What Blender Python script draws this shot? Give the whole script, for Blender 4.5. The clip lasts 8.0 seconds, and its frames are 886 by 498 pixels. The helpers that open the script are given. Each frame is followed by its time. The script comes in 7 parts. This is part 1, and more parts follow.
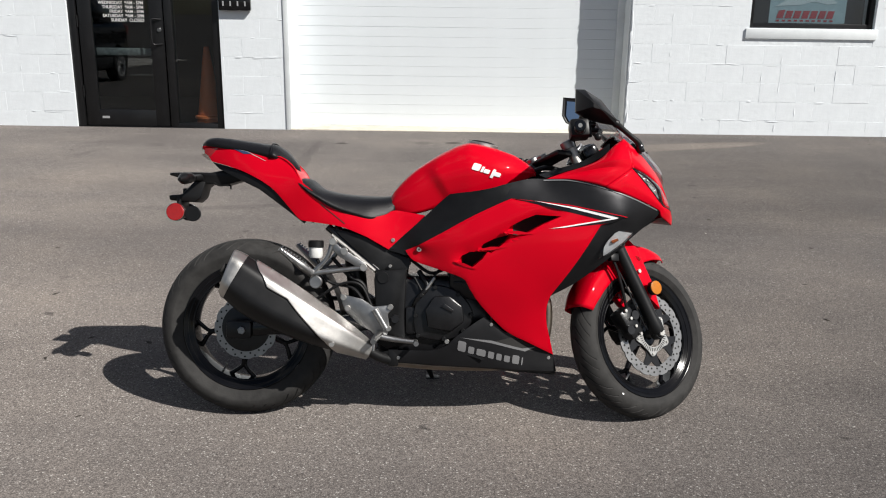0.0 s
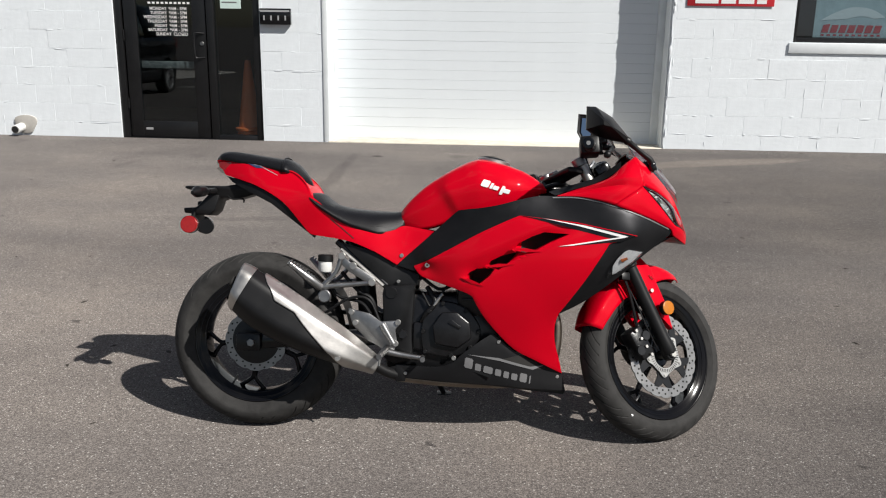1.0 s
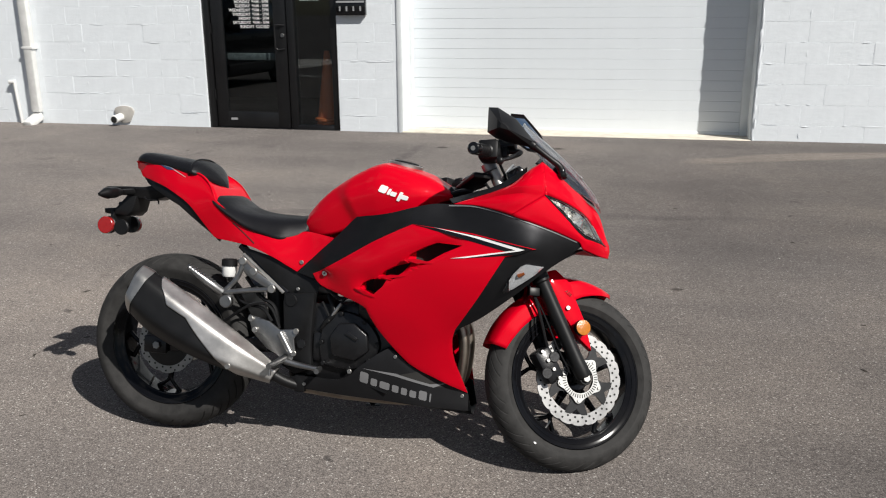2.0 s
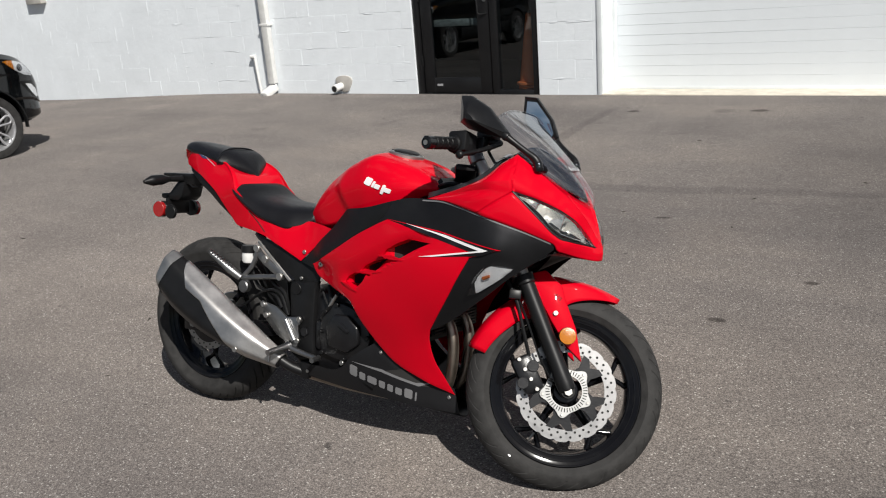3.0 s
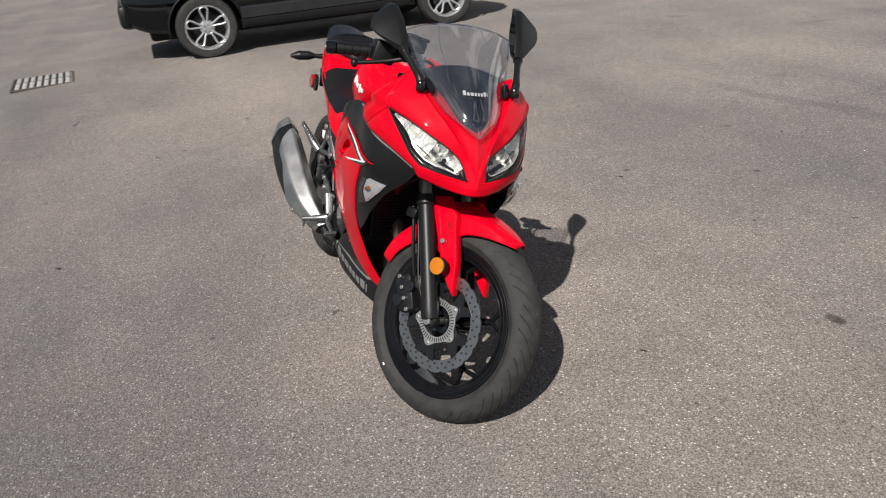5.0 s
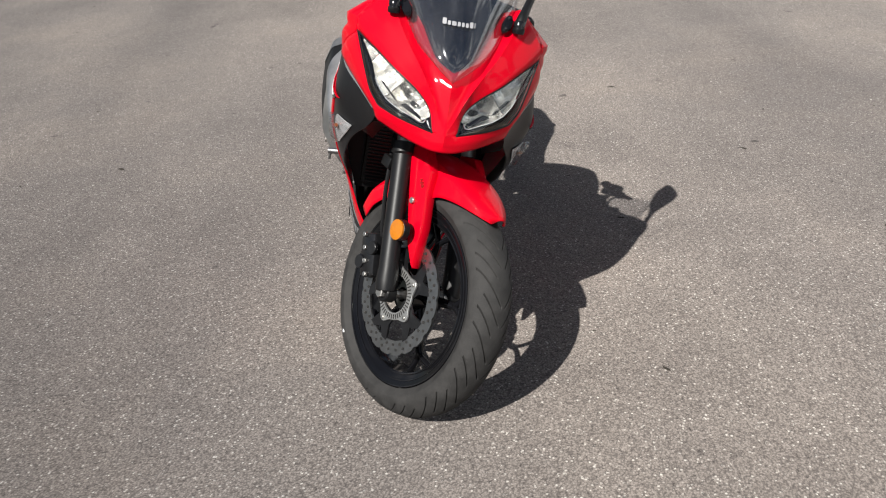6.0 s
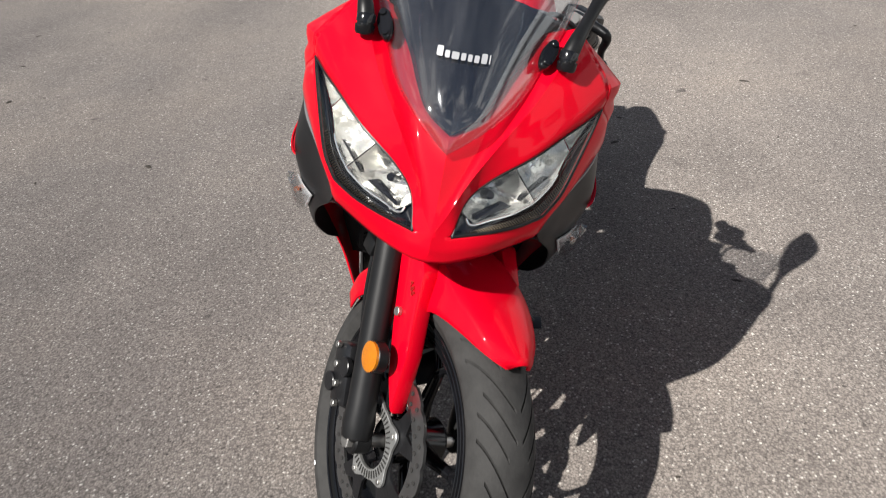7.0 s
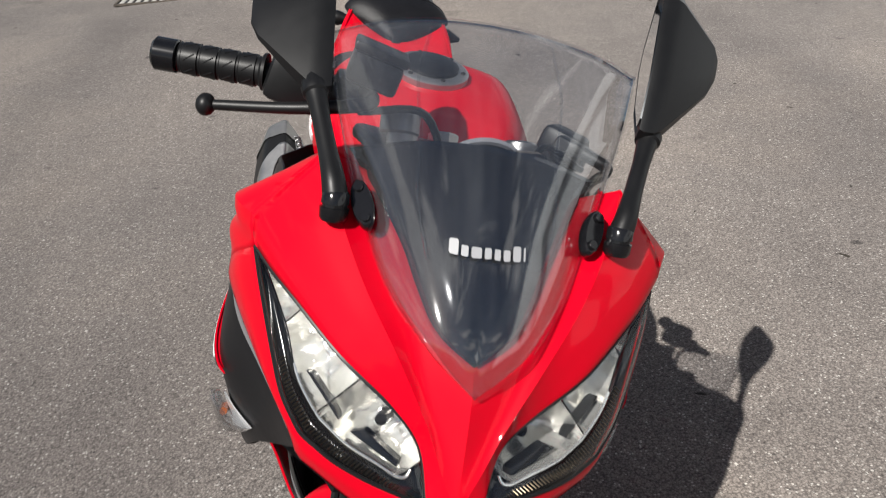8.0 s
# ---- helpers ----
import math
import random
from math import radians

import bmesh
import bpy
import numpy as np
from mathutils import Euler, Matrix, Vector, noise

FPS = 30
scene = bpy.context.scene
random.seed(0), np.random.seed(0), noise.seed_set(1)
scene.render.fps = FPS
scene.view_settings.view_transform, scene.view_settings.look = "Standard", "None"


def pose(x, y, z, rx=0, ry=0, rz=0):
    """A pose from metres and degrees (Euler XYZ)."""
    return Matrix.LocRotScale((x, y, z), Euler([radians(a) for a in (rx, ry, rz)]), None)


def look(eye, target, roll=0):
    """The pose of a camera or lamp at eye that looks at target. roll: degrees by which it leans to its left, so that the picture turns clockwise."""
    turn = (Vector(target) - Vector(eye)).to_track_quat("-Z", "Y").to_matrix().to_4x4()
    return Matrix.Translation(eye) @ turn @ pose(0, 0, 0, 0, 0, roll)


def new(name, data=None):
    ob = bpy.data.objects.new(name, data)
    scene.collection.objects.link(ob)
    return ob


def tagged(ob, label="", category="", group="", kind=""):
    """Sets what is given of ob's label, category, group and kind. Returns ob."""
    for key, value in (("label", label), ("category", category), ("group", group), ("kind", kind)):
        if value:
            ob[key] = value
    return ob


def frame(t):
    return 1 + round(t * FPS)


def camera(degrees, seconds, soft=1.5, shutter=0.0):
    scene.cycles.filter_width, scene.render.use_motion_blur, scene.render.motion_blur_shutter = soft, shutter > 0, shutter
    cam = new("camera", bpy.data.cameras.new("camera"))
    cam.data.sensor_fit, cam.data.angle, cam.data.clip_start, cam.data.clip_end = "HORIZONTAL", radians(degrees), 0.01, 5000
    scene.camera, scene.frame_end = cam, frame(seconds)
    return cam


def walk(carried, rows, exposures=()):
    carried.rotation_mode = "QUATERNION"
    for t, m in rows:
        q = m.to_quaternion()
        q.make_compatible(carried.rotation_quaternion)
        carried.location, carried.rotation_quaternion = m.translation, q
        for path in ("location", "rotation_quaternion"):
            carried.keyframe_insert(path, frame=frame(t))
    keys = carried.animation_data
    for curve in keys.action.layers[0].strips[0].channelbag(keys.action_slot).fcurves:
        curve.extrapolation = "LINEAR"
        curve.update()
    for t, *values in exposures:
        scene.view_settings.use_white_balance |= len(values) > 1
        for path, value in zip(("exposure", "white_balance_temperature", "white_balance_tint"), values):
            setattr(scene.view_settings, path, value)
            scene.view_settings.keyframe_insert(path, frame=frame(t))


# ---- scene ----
cam = camera(55.7, 8.0, soft=1.1, shutter=0.15)
METRES, EYE, TILT, LEAN, TURN = 5.760, 1.348, 0.0, 0.0, 0.0
ROWS = [
    (0.0, 0.0, 0.0, 0.0, 0.22, -15.41, -0.78),
    (0.5, 0.0021, -0.002, -0.0003, 1.08, -15.24, -0.93),
    (0.7, 0.0042, -0.0016, 0.0010, 1.72, -15.18, -0.89),
    (1.0, 0.0221, 0.002, 0.0023, 3.48, -14.62, -0.81),
    (1.5, 0.0919, 0.0181, 0.0084, 6.66, -14.33, -0.96),
    (1.7, 0.1153, 0.0293, 0.0087, 8.58, -14.80, -0.94),
    (2.8, 0.2682, 0.1192, 0.0116, 28.65, -17.35, 4.72),
    (3.0, 0.2896, 0.1352, 0.0168, 31.56, -17.9, 4.38),
    (3.5, 0.3526, 0.1897, 0.0127, 39.77, -19.21, 4.32),
    (4.0, 0.4236, 0.2435, 0.0107, 48.29, -21.85, 5.22),
    (4.2, 0.4437, 0.2658, 0.0108, 52.04, -22.08, 5.74),
    (5.3, 0.4887, 0.4265, 0.0016, 78.10, -23.54, 5.50),
    (5.5, 0.4857, 0.4497, -0.0008, 81.91, -24.41, 5.69),
    (6.0, 0.4358, 0.4925, -0.0183, 86.11, -25.99, 2.81),
    (6.5, 0.3771, 0.516, -0.0283, 89.43, -27.59, 2.09),
    (7.0, 0.3091, 0.5313, -0.0271, 94.95, -28.55, 3.69),
    (7.3, 0.2807, 0.5267, -0.0269, 94.17, -28.29, 3.89),
    (7.5, 0.2672, 0.5207, -0.0269, 91.66, -27.86, 3.69),
    (8.0, 0.2394, 0.5017, -0.0208, 84.65, -26.33, 2.76),
]
EXPOSURES = [(0.0, 0.32), (3.0, 0.12), (4.0, 0.19), (5.5, 0.48), (7.0, 0.72), (8.0, 0.46)]
walk(cam, [(t, pose(0, 0, EYE, TILT, LEAN, TURN) @ pose(METRES * x, METRES * y, METRES * z, 90 + pitch, roll, yaw)) for t, x, y, z, yaw, pitch, roll in ROWS], EXPOSURES)

# ---- daylight ----
SUN = Vector((0.88, -0.60, 1.0)).normalized()
world = bpy.data.worlds.new("sky")
scene.world = world
world.use_nodes = True
wn, wl = world.node_tree.nodes, world.node_tree.links
sky = wn.new("ShaderNodeTexSky")
sky.sky_type, sky.sun_disc = "NISHITA", False
sky.sun_elevation, sky.sun_rotation = math.asin(SUN.z), math.atan2(SUN.x, SUN.y)
wn["Background"].inputs["Strength"].default_value = 0.040
# scattered fair-weather clouds
wco, wmap, wno, wra, wmx = (wn.new("ShaderNode" + k) for k in ("TexCoord", "Mapping", "TexNoise", "ValToRGB", "MixRGB"))
wmap.inputs["Scale"].default_value = (1.6, 1.6, 4.0)
wno.inputs["Scale"].default_value, wno.inputs["Detail"].default_value, wno.inputs["Roughness"].default_value = 1.7, 7, 0.55
wra.color_ramp.elements[0].position, wra.color_ramp.elements[1].position = 0.52, 0.61
wmx.inputs["Color2"].default_value = (10.5, 10.7, 11.2, 1)
wl.new(wco.outputs["Generated"], wmap.inputs["Vector"])
wl.new(wmap.outputs["Vector"], wno.inputs["Vector"])
wl.new(wno.outputs["Fac"], wra.inputs["Fac"])
wl.new(wra.outputs["Color"], wmx.inputs["Fac"])
wl.new(sky.outputs["Color"], wmx.inputs["Color1"])
wl.new(wmx.outputs["Color"], wn["Background"].inputs["Color"])
sun_data = bpy.data.lights.new("sun", "SUN")
sun_data.energy, sun_data.angle, sun_data.color = 4.85, radians(0.55), (1.0, 0.965, 0.91)
sun = new("sun", sun_data)
sun.matrix_world = look(SUN * 40, (0, 0, 0))


# ---- materials ----
def material(name, color, rough=0.5, metal=0.0, vary=0.0, scale=8.0, bump=0.0, bump_scale=120.0, lump=0.0, coat=0.0, spec=0.5, second=None):
    """A Principled surface with broad colour variation, fine relief and an optional clear coat."""
    m = bpy.data.materials.new(name)
    m.use_nodes = True
    n, l = m.node_tree.nodes, m.node_tree.links
    b = n["Principled BSDF"]
    b.inputs["Base Color"].default_value = (*color, 1)
    b.inputs["Roughness"].default_value, b.inputs["Metallic"].default_value = rough, metal
    b.inputs["Coat Weight"].default_value, b.inputs["Coat Roughness"].default_value = coat, 0.03
    b.inputs["Specular IOR Level"].default_value = spec
    co = n.new("ShaderNodeTexCoord")
    if vary:
        no, mx = n.new("ShaderNodeTexNoise"), n.new("ShaderNodeMixRGB")
        no.inputs["Scale"].default_value, no.inputs["Detail"].default_value, no.inputs["Roughness"].default_value = scale, 8, 0.65
        lo = second or tuple(c * (1 - vary) for c in color)
        hi = color if second else tuple(min(1, c * (1 + vary)) for c in color)
        mx.inputs["Color1"].default_value, mx.inputs["Color2"].default_value = (*lo, 1), (*hi, 1)
        ra = n.new("ShaderNodeValToRGB")
        ra.color_ramp.elements[0].position, ra.color_ramp.elements[1].position = 0.32, 0.68
        l.new(co.outputs["Object"], no.inputs["Vector"])
        l.new(no.outputs["Fac"], ra.inputs["Fac"])
        l.new(ra.outputs["Color"], mx.inputs["Fac"])
        l.new(mx.outputs["Color"], b.inputs["Base Color"])
        mr = n.new("ShaderNodeMapRange")
        mr.inputs["To Min"].default_value, mr.inputs["To Max"].default_value = max(0.02, rough * 0.8), min(1, rough * 1.25)
        l.new(no.outputs["Fac"], mr.inputs["Value"])
        l.new(mr.outputs["Result"], b.inputs["Roughness"])
    if bump:
        n2, bu = n.new("ShaderNodeTexNoise"), n.new("ShaderNodeBump")
        n2.inputs["Scale"].default_value, n2.inputs["Detail"].default_value = bump_scale, 4
        bu.inputs["Strength"].default_value, bu.inputs["Distance"].default_value = bump, 0.002
        l.new(co.outputs["Object"], n2.inputs["Vector"])
        l.new(n2.outputs["Fac"], bu.inputs["Height"])
        l.new(bu.outputs["Normal"], b.inputs["Normal"])
        if lump:
            n3, b3 = n.new("ShaderNodeTexNoise"), n.new("ShaderNodeBump")
            n3.inputs["Scale"].default_value, n3.inputs["Detail"].default_value = 16, 5
            b3.inputs["Strength"].default_value, b3.inputs["Distance"].default_value = lump, 0.02
            l.new(co.outputs["Object"], n3.inputs["Vector"])
            l.new(n3.outputs["Fac"], b3.inputs["Height"])
            l.new(b3.outputs["Normal"], bu.inputs["Normal"])
    return m


def clear(name, tint, gloss=0.06, rough=0.01, haze=0.0):
    """A thin clear sheet: what is behind shows through, with a Fresnel reflection and a painted haze."""
    m = bpy.data.materials.new(name)
    m.use_nodes = True
    n, l = m.node_tree.nodes, m.node_tree.links
    n.remove(n["Principled BSDF"])
    tr, gl, mx, fr, pw, ad = (n.new("ShaderNode" + k) for k in ("BsdfTransparent", "BsdfGlossy", "MixShader", "LayerWeight", "Math", "Math"))
    tr.inputs["Color"].default_value = (*tint, 1)
    gl.inputs["Roughness"].default_value = rough
    fr.inputs["Blend"].default_value = 0.5
    pw.operation, pw.inputs[1].default_value = "POWER", 4.0
    ad.operation, ad.use_clamp = "ADD", True
    ad.inputs[1].default_value = gloss
    l.new(fr.outputs["Facing"], pw.inputs[0])
    l.new(pw.outputs["Value"], ad.inputs[0])
    l.new(ad.outputs["Value"], mx.inputs["Fac"])
    l.new(tr.outputs["BSDF"], mx.inputs[1])
    l.new(gl.outputs["BSDF"], mx.inputs[2])
    l.new(mx.outputs["Shader"], n["Material Output"].inputs["Surface"])
    if haze:
        # diffuse haze painted for sky sheen: broad clouds, finer streaks down the sheet
        co, mp, no, rg, df, fm = (n.new("ShaderNode" + k) for k in ("TexCoord", "Mapping", "TexNoise", "MapRange", "BsdfDiffuse", "MixShader"))
        mp.inputs["Scale"].default_value = (5, 34, 5)
        no.inputs["Scale"].default_value, no.inputs["Detail"].default_value, no.inputs["Roughness"].default_value = 1.0, 4.0, 0.55
        rg.inputs["From Min"].default_value, rg.inputs["From Max"].default_value = 0.30, 0.75
        rg.inputs["To Min"].default_value, rg.inputs["To Max"].default_value = 0.25 * haze, 2.2 * haze
        df.inputs["Color"].default_value = (0.72, 0.74, 0.78, 1)
        l.new(co.outputs["Object"], mp.inputs["Vector"])
        l.new(mp.outputs["Vector"], no.inputs["Vector"])
        l.new(no.outputs["Fac"], rg.inputs["Value"])
        l.new(rg.outputs["Result"], fm.inputs["Fac"])
        l.new(tr.outputs["BSDF"], fm.inputs[1])
        l.new(df.outputs["BSDF"], fm.inputs[2])
        l.new(fm.outputs["Shader"], mx.inputs[1])
    return m


# dark oil drips on the lot: x, y, half-length
SPOTS = ((0.80, 4.13, 0.05), (0.18, 5.45, 0.05), (-1.01, 8.44, 0.10), (0.10, 8.55, 0.12), (1.10, 4.69, 0.06))


def asphalt_material():
    """Worn parking-lot asphalt: pale aggregate in a dark binder, broad stains and bleached patches."""
    m = bpy.data.materials.new("asphalt")
    m.use_nodes = True
    n, l = m.node_tree.nodes, m.node_tree.links
    b = n["Principled BSDF"]
    b.inputs["Roughness"].default_value, b.inputs["Specular IOR Level"].default_value = 0.9, 0.2
    b.inputs["Diffuse Roughness"].default_value = 1.0
    co = n.new("ShaderNodeTexCoord")

    def noise_at(scale, detail, rough=0.6):
        k = n.new("ShaderNodeTexNoise")
        k.inputs["Scale"].default_value, k.inputs["Detail"].default_value, k.inputs["Roughness"].default_value = scale, detail, rough
        l.new(co.outputs["Object"], k.inputs["Vector"])
        return k.outputs["Fac"]

    def ramp(fac, stops):
        r = n.new("ShaderNodeValToRGB")
        els = r.color_ramp.elements
        while len(els) < len(stops):
            els.new(0.5)
        for e, (p, c) in zip(els, stops):
            e.position, e.color = p, (*c, 1)
        l.new(fac, r.inputs["Fac"])
        return r.outputs["Color"]

    def mix(kind, fac, a, c):
        x = n.new("ShaderNodeMixRGB")
        x.blend_type = kind
        x.inputs["Fac"].default_value = fac
        l.new(a, x.inputs["Color1"])
        l.new(c, x.inputs["Color2"])
        return x.outputs["Color"]

    vo = n.new("ShaderNodeTexVoronoi")
    vo.inputs["Scale"].default_value = 205.0
    l.new(co.outputs["Object"], vo.inputs["Vector"])
    sep = n.new("ShaderNodeSeparateColor")
    l.new(vo.outputs["Color"], sep.inputs["Color"])
    stones = ramp(sep.outputs["Red"], [(0.0, (0.115, 0.1025, 0.0955)), (0.5, (0.152, 0.136, 0.127)), (0.95, (0.185, 0.167, 0.156)), (0.99, (0.35, 0.335, 0.315))])
    grain = ramp(noise_at(420, 3), [(0.3, (0.72, 0.72, 0.72)), (0.7, (1.22, 1.22, 1.22))])
    gaps = ramp(vo.outputs["Distance"], [(0.40, (1.10, 1.10, 1.10)), (0.70, (0.62, 0.62, 0.63))])
    pits = ramp(noise_at(95, 3, 0.55), [(0.30, (0.52, 0.52, 0.53)), (0.42, (1.05, 1.05, 1.05))])
    broad = ramp(noise_at(0.55, 6, 0.62), [(0.3, (0.76, 0.76, 0.77)), (0.5, (1.0, 1.0, 1.0)), (0.70, (1.25, 1.22, 1.17))])
    spots = ramp(noise_at(2.3, 4, 0.5), [(0.24, (0.72, 0.72, 0.73)), (0.34, (1.0, 1.0, 1.0))])
    stretch = n.new("ShaderNodeMapping")
    stretch.inputs["Scale"].default_value = (0.22, 1.3, 1.0)
    stretch.inputs["Rotation"].default_value = (0, 0, 0.12)
    l.new(co.outputs["Object"], stretch.inputs["Vector"])
    streak = n.new("ShaderNodeTexNoise")
    streak.inputs["Scale"].default_value, streak.inputs["Detail"].default_value = 1.1, 7
    l.new(stretch.outputs["Vector"], streak.inputs["Vector"])
    bands = ramp(streak.outputs["Fac"], [(0.32, (0.88, 0.88, 0.885)), (0.5, (1.0, 1.0, 1.0)), (0.68, (1.10, 1.095, 1.08))])
    drops = ramp(noise_at(9.0, 2, 0.4), [(0.20, (0.45, 0.45, 0.46)), (0.245, (1.0, 1.0, 1.0))])
    c = mix("MULTIPLY", 1.0, stones, grain)
    c = mix("MULTIPLY", 1.0, c, gaps)
    c = mix("MULTIPLY", 1.0, c, pits)
    wobble = n.new("ShaderNodeTexNoise")
    wobble.inputs["Scale"].default_value, wobble.inputs["Detail"].default_value = 1.6, 6
    l.new(co.outputs["Object"], wobble.inputs["Vector"])
    wander = n.new("ShaderNodeVectorMath")
    wander.operation = "MULTIPLY_ADD"
    wander.inputs[1].default_value = (0.22, 0.22, 0)
    l.new(wobble.outputs["Color"], wander.inputs[0])
    l.new(co.outputs["Object"], wander.inputs[2])

    def mark(p, q, half, stops):
        """Colour by distance across a straight run from p to q, in units of half, its edge wandering."""
        mid = Vector(((p[0] + q[0]) / 2 + 0.11, (p[1] + q[1]) / 2 + 0.11, 0))
        d = Vector((q[0] - p[0], q[1] - p[1], 0))
        mp = n.new("ShaderNodeMapping")
        mp.vector_type = "TEXTURE"
        mp.inputs["Location"].default_value = mid
        mp.inputs["Rotation"].default_value = (0, 0, math.atan2(d.y, d.x))
        mp.inputs["Scale"].default_value = (d.length / 2, half, 10.0)
        l.new(wander.outputs["Vector"], mp.inputs["Vector"])
        g = n.new("ShaderNodeTexGradient")
        g.gradient_type = "SPHERICAL"
        l.new(mp.outputs["Vector"], g.inputs["Vector"])
        return ramp(g.outputs["Fac"], stops)
    # broad lighter and darker patches, tar joints and a sandy wash before the bay
    c = mix("MULTIPLY", 1.0, c, mark((-3.6, 2.9), (3.2, 4.3), 1.35, [(0.0, (0.97, 0.97, 0.97)), (0.6, (1.13, 1.12, 1.10))]))
    c = mix("MULTIPLY", 1.0, c, mark((-0.6, 1.3), (3.2, 1.4), 1.0, [(0.0, (1, 1, 1)), (0.5, (0.84, 0.84, 0.845))]))
    c = mix("MULTIPLY", 1.0, c, mark((-7.0, 2.4), (-0.9, 3.3), 1.7, [(0.0, (1, 1, 1)), (0.6, (1.16, 1.15, 1.13))]))
    c = mix("MULTIPLY", 1.0, c, mark((-0.4, 6.6), (4.5, 7.0), 1.6, [(0.0, (1, 1, 1)), (0.6, (0.86, 0.855, 0.85))]))
    c = mix("MULTIPLY", 1.0, c, mark((-1.32, 5.9), (-1.26, 8.9), 0.08, [(0.0, (1, 1, 1)), (0.45, (0.78, 0.78, 0.79))]))
    c = mix("MULTIPLY", 1.0, c, mark((-2.9, 5.75), (2.2, 6.25), 0.09, [(0.0, (1, 1, 1)), (0.4, (0.80, 0.80, 0.81))]))
    c = mix("MULTIPLY", 1.0, c, mark((1.1, 8.0), (3.6, 8.9), 0.22, [(0.05, (1, 1, 1)), (0.35, (1.42, 1.38, 1.30))]))
    c = mix("MULTIPLY", 1.0, c, mark((-3.4, 4.9), (2.6, 5.3), 1.1, [(0.0, (1, 1, 1)), (0.5, (0.89, 0.89, 0.895))]))
    c = mix("MULTIPLY", 1.0, c, mark((-0.4, 3.3), (2.6, 3.5), 0.9, [(0.0, (1, 1, 1)), (0.6, (1.10, 1.09, 1.07))]))
    for sx, sy, size in SPOTS:
        c = mix("MULTIPLY", 1.0, c, mark((sx - size, sy), (sx + size, sy + 0.01), 0.6 * size, [(0.15, (1, 1, 1)), (0.5, (0.38, 0.37, 0.36))]))
    c = mix("MULTIPLY", 1.0, c, bands)
    c = mix("MULTIPLY", 1.0, c, drops)
    c = mix("MULTIPLY", 1.0, c, broad)
    c = mix("MULTIPLY", 1.0, c, spots)
    l.new(c, b.inputs["Base Color"])
    bu = n.new("ShaderNodeBump")
    bu.invert = True
    bu.inputs["Strength"].default_value, bu.inputs["Distance"].default_value = 0.35, 0.004
    l.new(vo.outputs["Distance"], bu.inputs["Height"])
    b2 = n.new("ShaderNodeBump")
    b2.inputs["Strength"].default_value, b2.inputs["Distance"].default_value = 0.5, 0.003
    l.new(noise_at(230, 4), b2.inputs["Height"])
    l.new(bu.outputs["Normal"], b2.inputs["Normal"])
    l.new(b2.outputs["Normal"], b.inputs["Normal"])
    return m


RED = material("red_paint", (0.565, 0.0007, 0.012), 0.45, 0, 0.02, 3, coat=0.36, spec=0.02)
MATT = material("matt_black_plastic", (0.007, 0.007, 0.0075), 0.40, 0, 0.25, 14, 0.04, 700, spec=0.3)
DARKGREY = material("graphite_metallic_paint", (0.024, 0.024, 0.026), 0.40, 0.70, 0.12, 9, coat=0.02, spec=0.3)
BELLYGREY = material("dark_grey_paint", (0.010, 0.010, 0.011), 0.42, 0, 0.15, 9, spec=0.25)
GLOSSBLACK = material("gloss_black_paint", (0.006, 0.006, 0.007), 0.13, 0, 0.2, 12)
RIMBLACK = material("wheel_black_enamel", (0.005, 0.005, 0.006), 0.10, 0, 0.2, 12, spec=0.22)
RUBBER = material("tyre_rubber", (0.028, 0.0270, 0.0262), 0.72, 0, 0.35, 26, 0.35, 200, spec=0.3)
VINYL = material("seat_vinyl", (0.008, 0.008, 0.0095), 0.38, 0, 0.2, 10, 0.3, 700, spec=0.22)
STEEL = material("brushed_steel", (0.50, 0.485, 0.46), 0.44, 1.0, 0.14, 16, 0.15, 300)
SHIELD = material("heat_tinted_steel", (0.52, 0.505, 0.485), 0.41, 1.0, 0.20, 11, 0.10, 240)
HEADER = material("heat_stained_steel", (0.34, 0.29, 0.24), 0.38, 1.0, 0.25, 9, 0.1, 200)
BRIGHT = material("bright_zinc", (0.43, 0.43, 0.42), 0.40, 0.8, 0.08, 30)
RIMALU = material("machined_alloy", (0.60, 0.60, 0.61), 0.32, 0.75, 0.1, 30)
TRIMGREY = material("grey_black_moulding", (0.013, 0.013, 0.014), 0.5, 0, 0.2, 9, 0.2, 300)
ALU = material("cast_aluminium", (0.33, 0.33, 0.33), 0.38, 1.0, 0.15, 22, 0.2, 260)
DISC = material("ground_disc_steel", (0.34, 0.336, 0.332), 0.35, 1.0, 0.1, 30, 0.1, 500)
CHROME = material("reflector_chrome", (0.96, 0.95, 0.91), 0.19, 0.84, 0.03, 60)
BRONZE = material("bronzed_trim", (0.10, 0.08, 0.055), 0.35, 1.0, 0.2, 40)
SILVERED = material("silvered_plastic", (0.88, 0.89, 0.90), 0.22, 0.50, 0.10, 50, 1.0, 60)
ENGINE = material("engine_black", (0.009, 0.009, 0.010), 0.30, 0.1, 0.3, 30, 0.2, 200)
AMBER = material("amber_reflector", (0.46, 0.145, 0.003), 0.22, 0, 0.1, 90, 0.4, 240, coat=0.8)
BULBAMBER = material("coated_bulb_glass", (0.30, 0.075, 0.015), 0.12, 0, 0.1, 90, coat=0.6)
REDLENS = material("red_reflector", (0.30, 0.008, 0.008), 0.16, 0, 0.1, 90, 0.4, 240, coat=0.8)
LENS = clear("clear_lens", (0.95, 0.955, 0.96), 0.05)
SMOKE = clear("smoked_windscreen", (0.88, 0.886, 0.90), 0.12, 0.05, 0.012)
WINDOWGLASS = clear("window_glass", (0.74, 0.80, 0.82), 0.065)
SILVER = material("silver_decal", (0.44, 0.44, 0.45), 0.35, 0.3)
